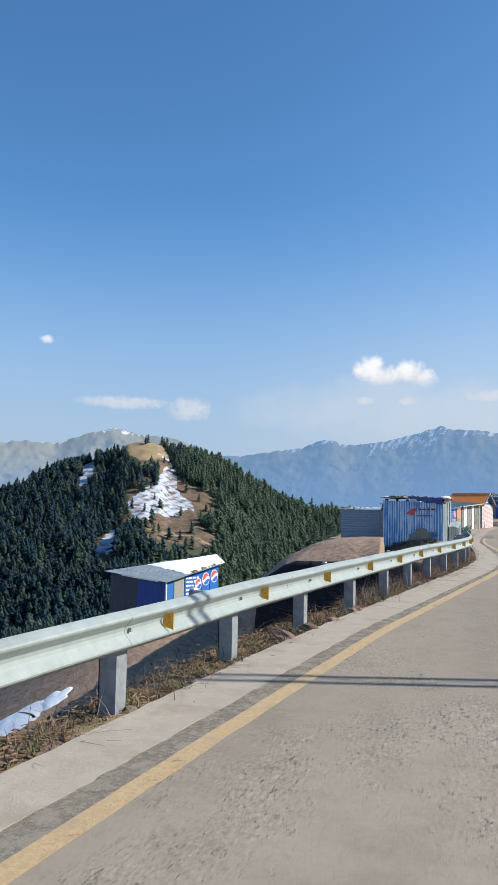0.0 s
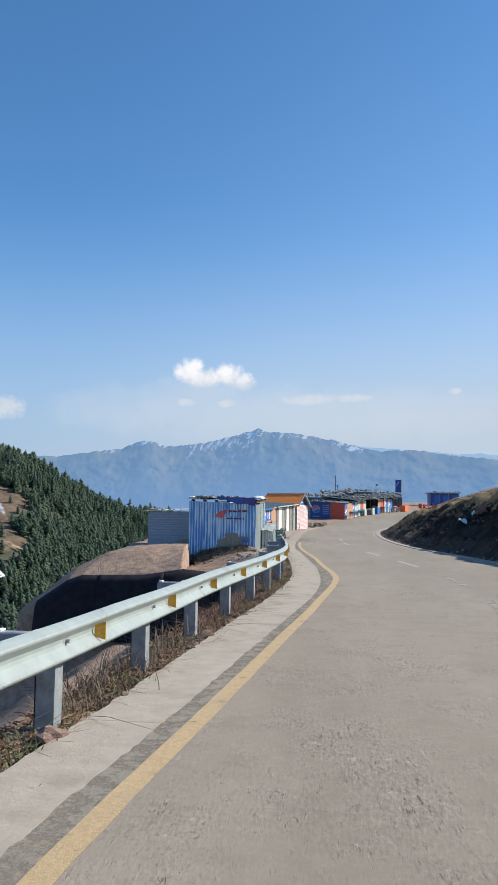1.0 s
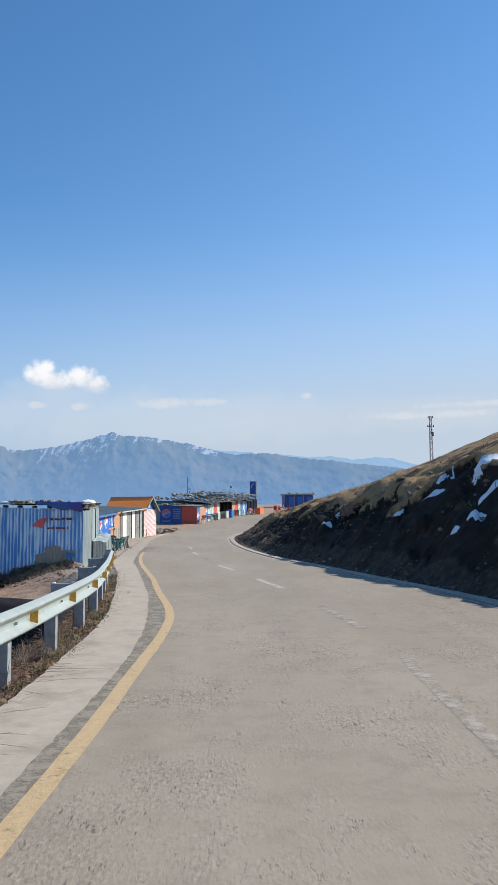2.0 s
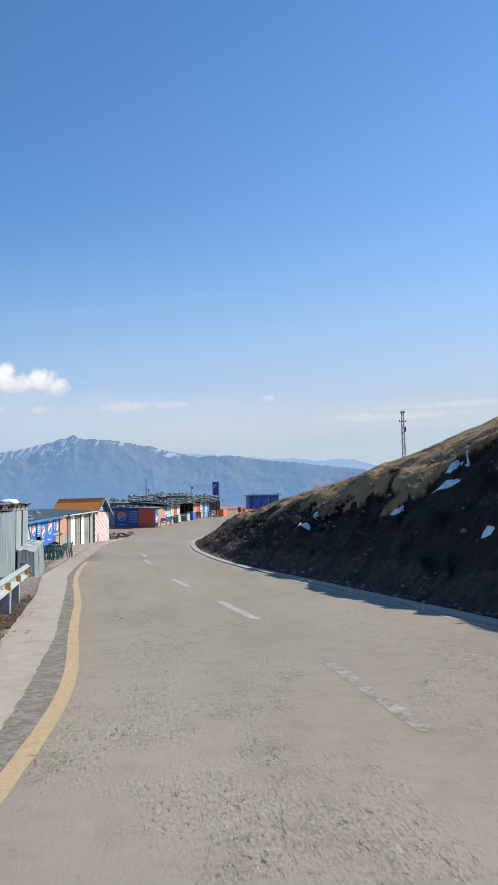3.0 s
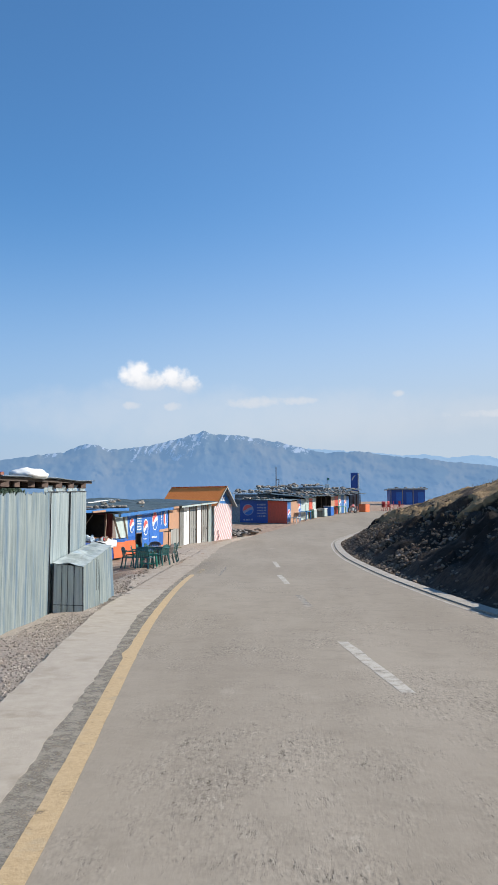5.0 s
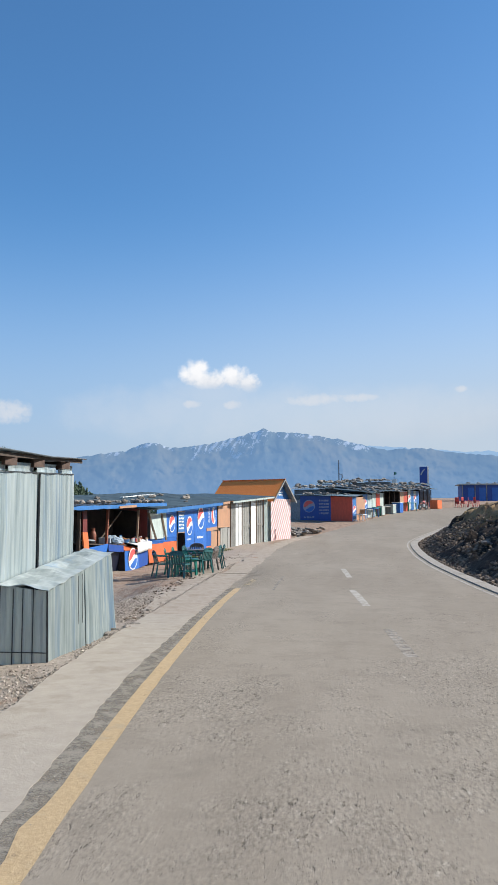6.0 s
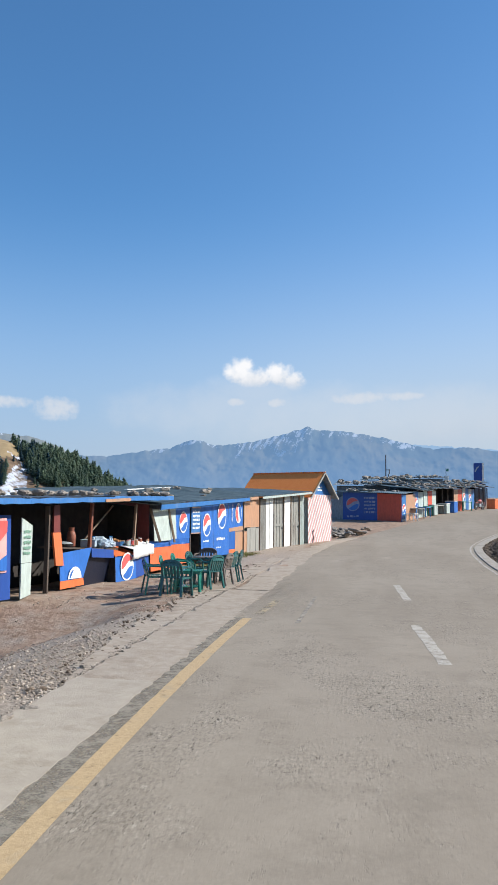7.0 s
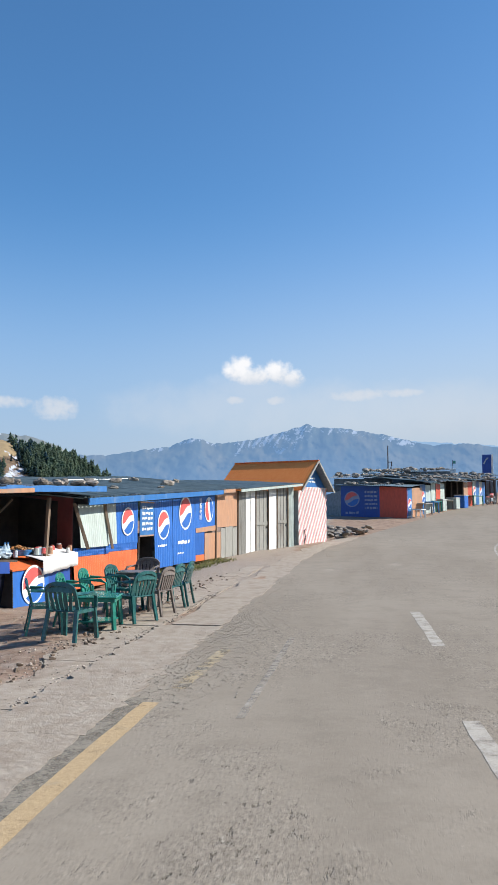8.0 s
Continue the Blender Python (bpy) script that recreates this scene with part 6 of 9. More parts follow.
def build_open_stall():
    st = thing("food_stall", "open-fronted food stall with blue fascia and dark interior", "stall")
    n = L1.n
    back = -1.7
    g = lambda y: float(road_z(y)) - 0.12
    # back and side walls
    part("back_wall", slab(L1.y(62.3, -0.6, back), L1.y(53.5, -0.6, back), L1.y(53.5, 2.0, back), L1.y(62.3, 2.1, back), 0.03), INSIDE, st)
    part("side_wall", slab(L1.y(53.5, -0.6, back), L1.y(53.5, -0.6, -0.1), L1.y(53.5, 1.95, -0.1), L1.y(53.5, 1.95, back), 0.03), TIN_DARK, st)
    part("inner_wall", slab(L1.y(62.25, -0.3, back), L1.y(62.25, -0.3, -0.25), L1.y(62.25, 2.15, -0.25), L1.y(62.25, 2.1, back), 0.03), MAROON, st, "dark red inner wall")
    # roof in three sheets with a ragged front edge
    for i, (a, b, za, zb) in enumerate(((53.3, 55.6, 2.06, 2.10), (55.5, 59.2, 2.10, 2.22), (59.1, 62.6, 2.24, 2.33))):
        part("roof_sheet", sheet(L1.y(b, zb, 0.42), L1.y(a, za, 0.42), L1.y(a, za + 0.02, back - 0.2), L1.y(b, zb + 0.02, back - 0.2), 0.014, 0.11, 0.006, 0.06, i + 20), TIN_DARK, st, "rusty tin roof sheet")
        bm = bmesh.new()
        m = 18
        low = [bm.verts.new(L1.y(a + (b - a) * k / m, za + (zb - za) * k / m - 0.12 + 0.03 * noise.noise(Vector((k * 0.45, i * 5, 0))), 0.43 + 0.015 * noise.noise(Vector((k * 0.6, i, 3))))) for k in range(m + 1)]
        high = [bm.verts.new(L1.y(a + (b - a) * k / m, za + (zb - za) * k / m + 0.005 + 0.025 * noise.noise(Vector((k * 0.4, i * 5, 8))), 0.42)) for k in range(m + 1)]
        for k in range(m):
            bm.faces.new((low[k], low[k + 1], high[k + 1], high[k]))
        part("fascia", bm, BLUE_FASCIA, st, "wavy chipped blue fascia strip").modifiers.new("thick", "SOLIDIFY").thickness = 0.01
    part("fascia_patch", slab(L1.y(58.6, 2.075, 0.46), L1.y(59.9, 2.13, 0.46), L1.y(59.9, 2.22, 0.46), L1.y(58.6, 2.15, 0.46), 0.015), PEACH, st, "bare grey board")
    for y in np.arange(53.7, 62.4, 1.25):
        part("rafter", beam(bmesh.new(), L1.y(y, 1.98 + (y - 51) * 0.022, back), L1.y(y, 1.98 + (y - 51) * 0.022, 0.36), 0.07, 0.09), WOOD_DARK, st)
    for y, m, w in ((54.4, WOOD_DARK, 0.09), (58.75, RUST, 0.08), (61.1, WOOD, 0.07)):
        part("post", beam(bmesh.new(), L1.y(y, -0.2 if y < 58 else 0.8, -0.12), L1.y(y, 2.05, -0.06), w, w), m, st)
    part("brace", beam(bmesh.new(), L1.y(59.0, 1.0, -0.5), L1.y(60.2, 2.0, -0.3), 0.035), WOOD, st)
    # red and orange board post beside the doorway
    part("door_board", slab(L1.y(56.98, 0.50, 0.10), L1.y(57.30, 0.48, 0.10), L1.y(57.22, 1.30, 0.04), L1.y(56.90, 1.30, 0.04), 0.05), ORANGE, st, "orange painted board hanging askew")
    part("door_board", slab(L1.y(56.93, 1.305, 0.04), L1.y(57.2, 1.305, 0.04), L1.y(57.17, 1.98, 0.03), L1.y(56.93, 1.96, 0.03), 0.05), MAROON, st, "dark red painted board")
    part("door_jamb", beam(bmesh.new(), L1.y(56.72, -0.15, 0.0), L1.y(56.72, 1.95, 0.0), 0.10, 0.08), WOOD_DARK, st)
    # blue board with an orange foot and half emblem
    bb = part("apron_board", slab(L1.y(57.20, 0.10, 0.08), L1.y(58.20, 0.12, 0.08), L1.y(58.62, 0.88, 0.04), L1.y(57.18, 0.78, 0.04), 0.02), BLUE, st, "blue painted sheet with white half disc")
    part("foot", slab(L1.y(57.20, -0.1, 0.082), L1.y(58.25, -0.06, 0.082), L1.y(58.2, 0.115, 0.082), L1.y(57.20, 0.095, 0.082), 0.02), ORANGE, bb, "orange painted foot")
    nor = L1.n
    o = L1.y(57.80, 0.13, 0.086)
    arc = [(0.30 * math.cos(math.pi * i / 14), 0.30 * math.sin(math.pi * i / 14)) for i in range(15)]
    part("half_disc", flat_shape(arc, o, L1.d, UP, nor, 0.012), WHITE, bb)
    arc = [(0.24 * math.cos(math.pi * i / 14), 0.02 + 0.22 * math.sin(math.pi * i / 14)) for i in range(15)]
    part("inner_arc", flat_shape(arc[8:] + [(-0.2, 0.02)], o, L1.d, UP, nor, 0.016), BLUE, bb)
    # navy sheet under the work bench, near black to hold the recess's shade
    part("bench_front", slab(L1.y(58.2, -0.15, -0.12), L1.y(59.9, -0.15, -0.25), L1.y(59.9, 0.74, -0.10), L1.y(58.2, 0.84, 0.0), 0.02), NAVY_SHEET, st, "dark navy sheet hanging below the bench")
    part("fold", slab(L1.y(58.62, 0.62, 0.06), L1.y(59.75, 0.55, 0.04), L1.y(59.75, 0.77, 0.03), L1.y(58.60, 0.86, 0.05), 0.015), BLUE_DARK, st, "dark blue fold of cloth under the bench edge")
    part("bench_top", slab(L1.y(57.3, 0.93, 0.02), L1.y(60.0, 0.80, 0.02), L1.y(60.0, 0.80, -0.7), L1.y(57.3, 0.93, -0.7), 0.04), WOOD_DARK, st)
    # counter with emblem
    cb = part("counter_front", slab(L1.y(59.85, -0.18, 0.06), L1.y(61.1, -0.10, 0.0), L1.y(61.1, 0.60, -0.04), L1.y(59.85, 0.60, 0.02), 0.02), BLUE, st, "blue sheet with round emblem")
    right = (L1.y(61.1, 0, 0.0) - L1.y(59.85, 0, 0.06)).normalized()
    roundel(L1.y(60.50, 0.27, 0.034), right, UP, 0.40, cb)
    # counter side coloured near black for the shadow it lies in
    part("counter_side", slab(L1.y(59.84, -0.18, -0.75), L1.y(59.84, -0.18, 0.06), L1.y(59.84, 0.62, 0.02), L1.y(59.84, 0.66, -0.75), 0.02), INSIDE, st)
    part("counter_top", slab(L1.y(59.8, 0.61, 0.06), L1.y(61.2, 0.62, -0.02), L1.y(61.2, 0.80, -0.75), L1.y(59.8, 0.78, -0.75), 0.03), ORANGE, st, "orange sheet counter top")
    part("counter_end", slab(L1.y(61.1, -0.10, 0.0), L1.y(61.9, 0.0, -0.02), L1.y(61.9, 0.62, -0.05), L1.y(61.1, 0.60, -0.04), 0.02), BLUE_DARK, st)
    # lone panels by the doorway
    part("side_panel", slab(L1.y(54.3, -0.15, 0.05), L1.y(55.35, -0.15, 0.05), L1.y(55.35, 1.72, 0.0), L1.y(54.3, 1.72, 0.0), 0.02), BLUE_DARK, st, "dark blue panel")
    pp = part("poster", slab(L1.y(54.32, 0.45, 0.066), L1.y(55.18, 0.45, 0.066), L1.y(55.18, 1.66, 0.022), L1.y(54.32, 1.66, 0.022), 0.012), PINK, st, "faded pink and white poster")
    across = (L1.y(55.2, 0, 0) - L1.y(54.3, 0, 0)).normalized()
    pn = across.cross(UP).normalized()
    part("red_field", flat_shape([(-0.40, 0.10), (-0.10, 0.02), (0.20, 0.12), (0.40, 0.30), (0.40, 0.55), (-0.40, 0.55)], L1.y(54.75, 1.05, 0.070), across, UP, pn, 0.004), SIGN_RED, pp)
    part("blue_field", flat_shape([(-0.40, -0.55), (0.40, -0.55), (0.40, -0.20), (0.10, -0.35), (-0.15, -0.40), (-0.40, -0.30)], L1.y(54.75, 1.05, 0.088), across, UP, pn, 0.004), BLUE, pp)
    part("door_leaf", slab(L1.y(55.62, -0.18, 0.12), L1.y(56.12, -0.12, 0.02), L1.y(56.12, 0.62, 0.02), L1.y(55.62, 0.62, 0.12), 0.03), OFFWHITE, st, "greenish white board")
    lf = part("door_leaf", slab(L1.y(55.6, 0.63, 0.12), L1.y(56.12, 0.63, 0.02), L1.y(56.12, 1.48, 0.02), L1.y(55.6, 1.66, 0.12), 0.03), OFFWHITE, st, "white notice board with green bars")
    bars(L1.y(55.86, 1.1, 0.085), (L1.y(56.12, 0, 0.02) - L1.y(55.6, 0, 0.12)), UP, 0.34, 0.62, 5, lf, 8, PALE_GREEN)
    rnd = random.Random(31)
    for i in range(70):
        y = rnd.uniform(53.4, 62.3)
        p = L1.y(y, 2.05 + (y - 50.3) * 0.024 + 0.02, rnd.uniform(-1.5, 0.36) if i % 2 else rnd.uniform(0.0, 0.36))
        stone_on(p, rnd.uniform(0.06, 0.16), "stones on the stall roof", rnd)
    # white cloth over the counter
    cl = thing("cloth", "white cloth draped over the stall counter", "cloth")
    bm = bmesh.new()
    grid = []
    for i in range(15):
        u = i / 14
        row = []
        for j in range(8):
            v = j / 7
            p = L1.y(60.7 + 1.35 * u, 0, 0.42 - 0.12 * u - 0.62 * (1 - v) if v > 0.45 else 0.42 - 0.12 * u - 0.62 * 0.55 - 0.1 * (0.45 - v))
            z = 0.70 + 0.16 * (1 - v) + 0.10 * u if v < 0.72 else 0.66 + 0.12 * u - (v - 0.72) * 0.75
            p = L1.y(60.7 + 1.35 * u, z + 0.02 * noise.noise(Vector((u * 7, v * 4, 0))), 0.12 - 0.06 * u - 0.75 * max(0, 0.72 - v) + 0.03 * noise.noise(Vector((u * 11, v * 2, 5))))
            row.append(bm.verts.new(p))
        grid.append(row)
    for a, b in zip(grid, grid[1:]):
        for j in range(7):
            bm.faces.new((a[j], a[j + 1], b[j + 1], b[j]))
    c = part("sheet", bm, CLOTH, cl, "", True)
    c.modifiers.new("thick", "SOLIDIFY").thickness = 0.006


def goods():
    """Pots, tubs and jars set out on the stall's counter and bench."""
    gas = thing("gas_cylinder", "rust-red gas cylinder on the stall bench", "cylinder", at=L1.y(58.25, 0.90, -0.35))
    part("body", lathe(bmesh.new(), [(0.09, 0), (0.112, 0.03), (0.116, 0.30), (0.09, 0.39), (0.035, 0.43)]), RUST, gas, "", True)
    part("collar", lathe(bmesh.new(), [(0.07, 0.40), (0.075, 0.50), (0.066, 0.50), (0.062, 0.40)]), RUST, gas)
    part("valve", lathe(bmesh.new(), [(0.022, 0.43), (0.022, 0.49), (0.012, 0.50)], 8), DARK_METAL, gas)
    for y, off, w, h in ((59.35, -0.05, 0.17, 0.24), (59.75, -0.16, 0.20, 0.20), (59.55, -0.30, 0.22, 0.30)):
        bag = thing("plastic_bag", "crumpled clear plastic bag of cups on the stall bench", "bag", "bags on the bench", L1.y(y, 0.825, off))
        bm = bmesh.new()
        bmesh.ops.create_icosphere(bm, subdivisions=3, radius=1.0)
        for v in bm.verts:
            k = 1 + 0.35 * noise.noise(v.co * 2.3 + Vector((y, 0, 0))) + 0.15 * noise.noise(v.co * 6)
            v.co = Vector((v.co.x * w * k, v.co.y * w * 0.8 * k, max(0.0, h * 0.5 + v.co.z * h * 0.55 * k)))
        part("film", bm, PLASTIC_CLEAR, bag)
    pan = thing("cooking_pan", "wide dark pan on the stall bench", "pan", at=L1.y(57.75, 0.905, -0.25))
    part("bowl", lathe(bmesh.new(), [(0.16, 0), (0.24, 0.03), (0.27, 0.09), (0.26, 0.09), (0.22, 0.04)], 18), DARK_METAL, pan)
    part("lid", lathe(bmesh.new(), [(0.25, 0.092), (0.2, 0.13), (0.03, 0.15)], 18), TIN, pan)
    tray = thing("snack_tray", "blue bowl heaped with fried snacks", "bowl", at=L1.y(60.75, 0.84, -0.52))
    part("bowl", lathe(bmesh.new(), [(0.20, 0), (0.27, 0.10), (0.28, 0.12), (0.26, 0.12)], 18), PLASTIC_BLUE, tray)
    bm = bmesh.new()
    rnd = random.Random(3)
    for i in range(46):
        a, q = rnd.uniform(0, 6.28), 0.23 * math.sqrt(rnd.random())
        m = Matrix.Translation((q * math.cos(a), q * math.sin(a), 0.12 + 0.07 * (1 - q / 0.23))) @ Euler((rnd.random() * 3, rnd.random() * 3, 0)).to_matrix().to_4x4() @ Matrix.Diagonal((1, 0.7, 0.6, 1))
        bmesh.ops.create_icosphere(bm, subdivisions=1, radius=0.042, matrix=m)
    part("snacks", bm, SNACK, tray, "heap of brown fried snacks")
    tubs = [(59.45, 0.85, -0.22, 0.20, 0.16, PLASTIC_CLEAR, "crate"), (60.0, 0.83, -0.5, 0.22, 0.20, PLASTIC_BLUE, "crate"), (59.0, 0.87, -0.3, 0.2, 0.18, PLASTIC_CLEAR, "crate")]
    for y, z, off, w, h, m, _ in tubs:
        t = thing("plastic_crate", "translucent plastic tub of bottles on the counter", "tub", "tubs on the counter", L1.y(y, z, off), 12)
        part("tub", B(-w, w, -w * 0.7, w * 0.7, 0, h, bevel=0.015), m, t)
        part("rim", B(-w - 0.012, w + 0.012, -w * 0.7 - 0.012, w * 0.7 + 0.012, h + 0.001, h + 0.018, bevel=0.005), m, t)
    rnd = random.Random(8)
    mats = [WHITE, SIGN_RED, OFFWHITE, PEACH, RUST, PLASTIC_CLEAR, WHITE]
    for i in range(18):
        y = 60.35 + rnd.uniform(0, 1.75)
        t = thing("jar", "small plastic jar on the stall counter", "jar", "jars on the counter", L1.y(y, 0.80 + 0.05 * rnd.random() + 0.03 * (y - 60), rnd.uniform(-0.45, -0.06)))
        r, h = rnd.uniform(0.035, 0.075), rnd.uniform(0.09, 0.2)
        part("body", lathe(bmesh.new(), [(r, 0), (r, h * 0.8), (r * 0.75, h * 0.9)], 10), rnd.choice(mats), t)
        part("lid", lathe(bmesh.new(), [(r * 0.8, h * 0.905), (r * 0.8, h), (r * 0.5, h * 1.01)], 10), rnd.choice(mats), t)
    for i in range(7):
        t = thing("bottle", "clear water bottle on the stall counter", "bottle", "bottles on the counter", L1.y(59.2 + rnd.uniform(0, 0.75), 0.83, rnd.uniform(-0.5, -0.05)))
        part("body", lathe(bmesh.new(), [(0.04, 0), (0.043, 0.02), (0.042, 0.2), (0.016, 0.27), (0.016, 0.29)], 10), PLASTIC_CLEAR, t, "", True)
        part("cap", lathe(bmesh.new(), [(0.019, 0.291), (0.019, 0.315)], 8), PLASTIC_BLUE, t)


def build_blue_shop():
    sh = thing("tin_shop", "low tin shop with blue painted sign panels and grey-green roof", "shop")
    f = L2
    kw = dict(parent=sh)
    # lower skirt: blue above orange, rippled tin
    wall_panel(f, 62.3, 64.0, 0.0, 0.72, ORANGE, sh, "skirt", 0.04, True, "orange corrugated skirt", lean=0.05, seed=1)
    wall_panel(f, 64.0, 65.62, 0.1, 0.76, ORANGE, sh, "skirt", 0.04, True, "orange corrugated skirt", lean=0.03, seed=2)
    wall_panel(f, 62.3, 64.0, 0.725, 0.92, BLUE, sh, "skirt_band", 0.04, True, "blue painted band", seed=3)
    wall_panel(f, 64.0, 65.62, 0.765, 0.95, BLUE, sh, "skirt_band", 0.04, True, "blue painted band", seed=4)
    # leaning pale sheet
    wall_panel(f, 62.5, 63.85, 0.92, 1.92, OFFWHITE, sh, "pale_sheet", 0.02, True, "greenish white leaning sheet", lean=0.10, amp=0.004, seed=71)
    wall_panel(f, 63.95, 64.42, 0.95, 1.95, OFFWHITE, sh, "pale_sheet", 0.0, True, "greenish white sheet", lean=0.05, amp=0.004, seed=72)
    part("stud", beam(bmesh.new(), f.y(63.9, 0.85, 0.2), f.y(63.75, 1.95, 0.03), 0.06), WOOD, sh)
    part("stud", beam(bmesh.new(), f.y(62.5, 0.9, 0.30), f.y(62.3, 1.95, 0.03), 0.07), WOOD, sh)
    p1 = wall_panel(f, 64.45, 65.72, 0.93, 1.97, BLUE, sh, "sign_panel", 0.0, True, "blue sign panel with round emblem", amp=0.004, seed=5, z1b=2.03)
    roundel(f.y(65.1, 1.50, 0.014), f.d, UP, 0.37, p1)
    p2 = wall_panel(f, 65.82, 66.72, 1.08, 2.03, BLUE_FASCIA, sh, "sign_board", 0.03, False, "framed blue board", z1b=2.07)
    bars(f.y(66.27, 1.57, 0.032), f.d, UP, 0.68, 0.72, 5, p2, 21)
    for za, zb in ((1.08, 1.12), (1.99, 2.03)):
        part("board_trim", slab(f.y(65.82, za, 0.037), f.y(66.72, za, 0.037), f.y(66.72, zb, 0.037), f.y(65.82, zb, 0.037), 0.003), PEACH, p2)
    # dark doorway: jambs and a recess
    part("door_jamb", beam(bmesh.new(), f.y(65.76, 0.05, 0), f.y(65.76, 1.1, 0), 0.06), WOOD_DARK, sh)
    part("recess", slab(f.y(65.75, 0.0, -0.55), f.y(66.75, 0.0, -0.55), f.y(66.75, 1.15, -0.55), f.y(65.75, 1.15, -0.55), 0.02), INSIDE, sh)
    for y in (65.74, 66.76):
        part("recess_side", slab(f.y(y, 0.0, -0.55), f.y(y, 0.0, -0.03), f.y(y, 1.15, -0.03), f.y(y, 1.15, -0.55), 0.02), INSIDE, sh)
    p3 = wall_panel(f, 66.78, 68.08, 0.16, 2.07, BLUE, sh, "sign_panel", 0.0, True, "tall blue sign panel with round emblem", amp=0.005, pitch=0.13, seed=6, z1b=2.13, lean=0.05)
    roundel(f.y(67.4, 1.38, 0.03), f.d, UP, 0.43, p3)
    bars(f.y(67.3, 0.78, 0.036), f.d, UP, 0.62, 0.13, 1, p3, 31)
    p4 = wall_panel(f, 68.12, 69.95, 0.18, 2.13, BLUE, sh, "sign_panel", 0.0, True, "tall blue sign panel with round emblem", amp=0.005, pitch=0.13, seed=7, z1b=2.23, lean=0.05)
    roundel(f.y(69.1, 1.72, 0.026), f.d, UP, 0.52, p4)
    bars(f.y(68.95, 0.82, 0.036), f.d, UP, 0.95, 0.18, 1, p4, 33)
    bars(f.y(68.7, 0.5, 0.04), f.d, UP, 0.5, 0.1, 1, p4, 34)
    p5 = wall_panel(f, 70.0, 71.88, 1.22, 2.24, BLUE, sh, "sign_panel", 0.0, True, "blue sign panel turned on its side", amp=0.004, seed=8, z1b=2.38)
    roundel(f.y(71.25, 1.83, 0.014), f.d, UP, 0.42, p5, 1.6)
    bars(f.y(70.45, 1.85, 0.014), UP, -f.d, 0.7, 0.2, 2, p5, 35)
    wall_panel(f, 70.0, 70.85, 0.36, 1.2, BLUE, sh, "panel", 0.0, True, "blue painted panel", seed=9)
    wall_panel(f, 70.0, 70.85, 0.16, 0.355, ORANGE, sh, "panel", 0.005, False, "orange painted foot")
    wall_panel(f, 70.9, 72.5, 0.16, 1.05, PEACH, sh, "board", 0.0, False, "faded orange board")
    wall_panel(f, 70.05, 72.1, 1.08, 1.22, PEACH, sh, "board", 0.02, False, "faded orange rail board", z1b=1.3, z0b=1.12)
    wall_panel(f, 72.0, 74.4, 1.22, 2.40, PEACH, sh, "board", 0.0, False, "faded orange board", z1b=2.52)
    y = 72.55
    i = 0
    while y < 74.35:
        wall_panel(f, y, min(y + 0.42, 74.4), 0.12 + 0.02 * (i % 2), 1.18 + 0.03 * ((i * 7) % 3), GREY_BOARD, sh, "plank", 0.012 * (i % 2), False)
        y += 0.435
        i += 1
    part("corner_post", beam(bmesh.new(), f.y(71.95, 0.1, 0.02), f.y(71.95, 2.5, 0.02), 0.07), WOOD, sh)
    # back and end
    bk = -4.6
    part("back_wall", slab(f.y(74.4, -0.4, bk), f.y(62.4, -0.6, bk), f.y(62.4, 2.5, bk), f.y(74.4, 2.9, bk), 0.03), TIN_DARK, sh)
    part("end_wall", slab(f.y(62.32, -0.3, bk), f.y(62.32, -0.1, -0.05), f.y(62.32, 1.95, -0.05), f.y(62.32, 2.45, bk), 0.03), INSIDE, sh)
    # roof sheets, lapped, rising towards the back
    ys = [62.1, 65.1, 68.2, 71.3, 74.7]
    for i, (a, b) in enumerate(zip(ys, ys[1:])):
        za, zb = 2.06 + (a - 62.1) * 0.047, 2.06 + (b - 62.1) * 0.047
        lift = 0.012 * (i % 2)
        part("roof_sheet", sheet(f.y(b + 0.08, zb + lift, 0.34), f.y(a, za + lift, 0.34), f.y(a, za + 0.48 + lift, bk - 0.2), f.y(b + 0.08, zb + 0.48 + lift, bk - 0.2), 0.030, 0.20, 0.006, 0.03, i + 40), ROOF_GREEN, sh, "grey-green ribbed roof sheet")
    part("fascia", slab(f.y(62.4, 1.90, 0.35), f.y(71.8, 2.36, 0.35), f.y(71.8, 2.50, 0.35), f.y(62.4, 2.06, 0.35), 0.02), BLUE_FASCIA, sh, "blue fascia board")
    part("fascia_end", slab(f.y(71.85, 2.40, 0.352), f.y(73.1, 2.46, 0.352), f.y(73.1, 2.58, 0.352), f.y(71.85, 2.52, 0.352), 0.02), PEACH, sh, "orange fascia board")
    rnd = random.Random(77)
    for y, off, s in ((63.6, -1.2, 0.2), (66.0, -0.9, 0.14), (67.1, -2.2, 0.22), (68.4, -0.5, 0.12), (69.5, -2.6, 0.2), (71.0, -1.4, 0.22), (71.7, -3.0, 0.2), (73.2, -2.0, 0.17), (64.8, -3.3, 0.15)):
        k = (0.34 - off) / (0.34 - bk + 0.2)
        stone_on(f.y(y, 2.06 + (y - 62.1) * 0.047 + 0.48 * k + 0.02, off), s, "stones on the shop roof", rnd)
    for a, b, off in ((66.5, 68.6, -2.9), (69.5, 72.3, -3.6)):
        sn = thing("roof_batten", "pale weathered batten lying on the shop roof", "batten", "battens on the shop roof")
        part("batten", beam(bmesh.new(), f.y(a, 2.06 + (a - 62.1) * 0.047 + 0.40, off), f.y(b, 2.06 + (b - 62.1) * 0.047 + 0.42, off), 0.14, 0.03), WHITE, sn)


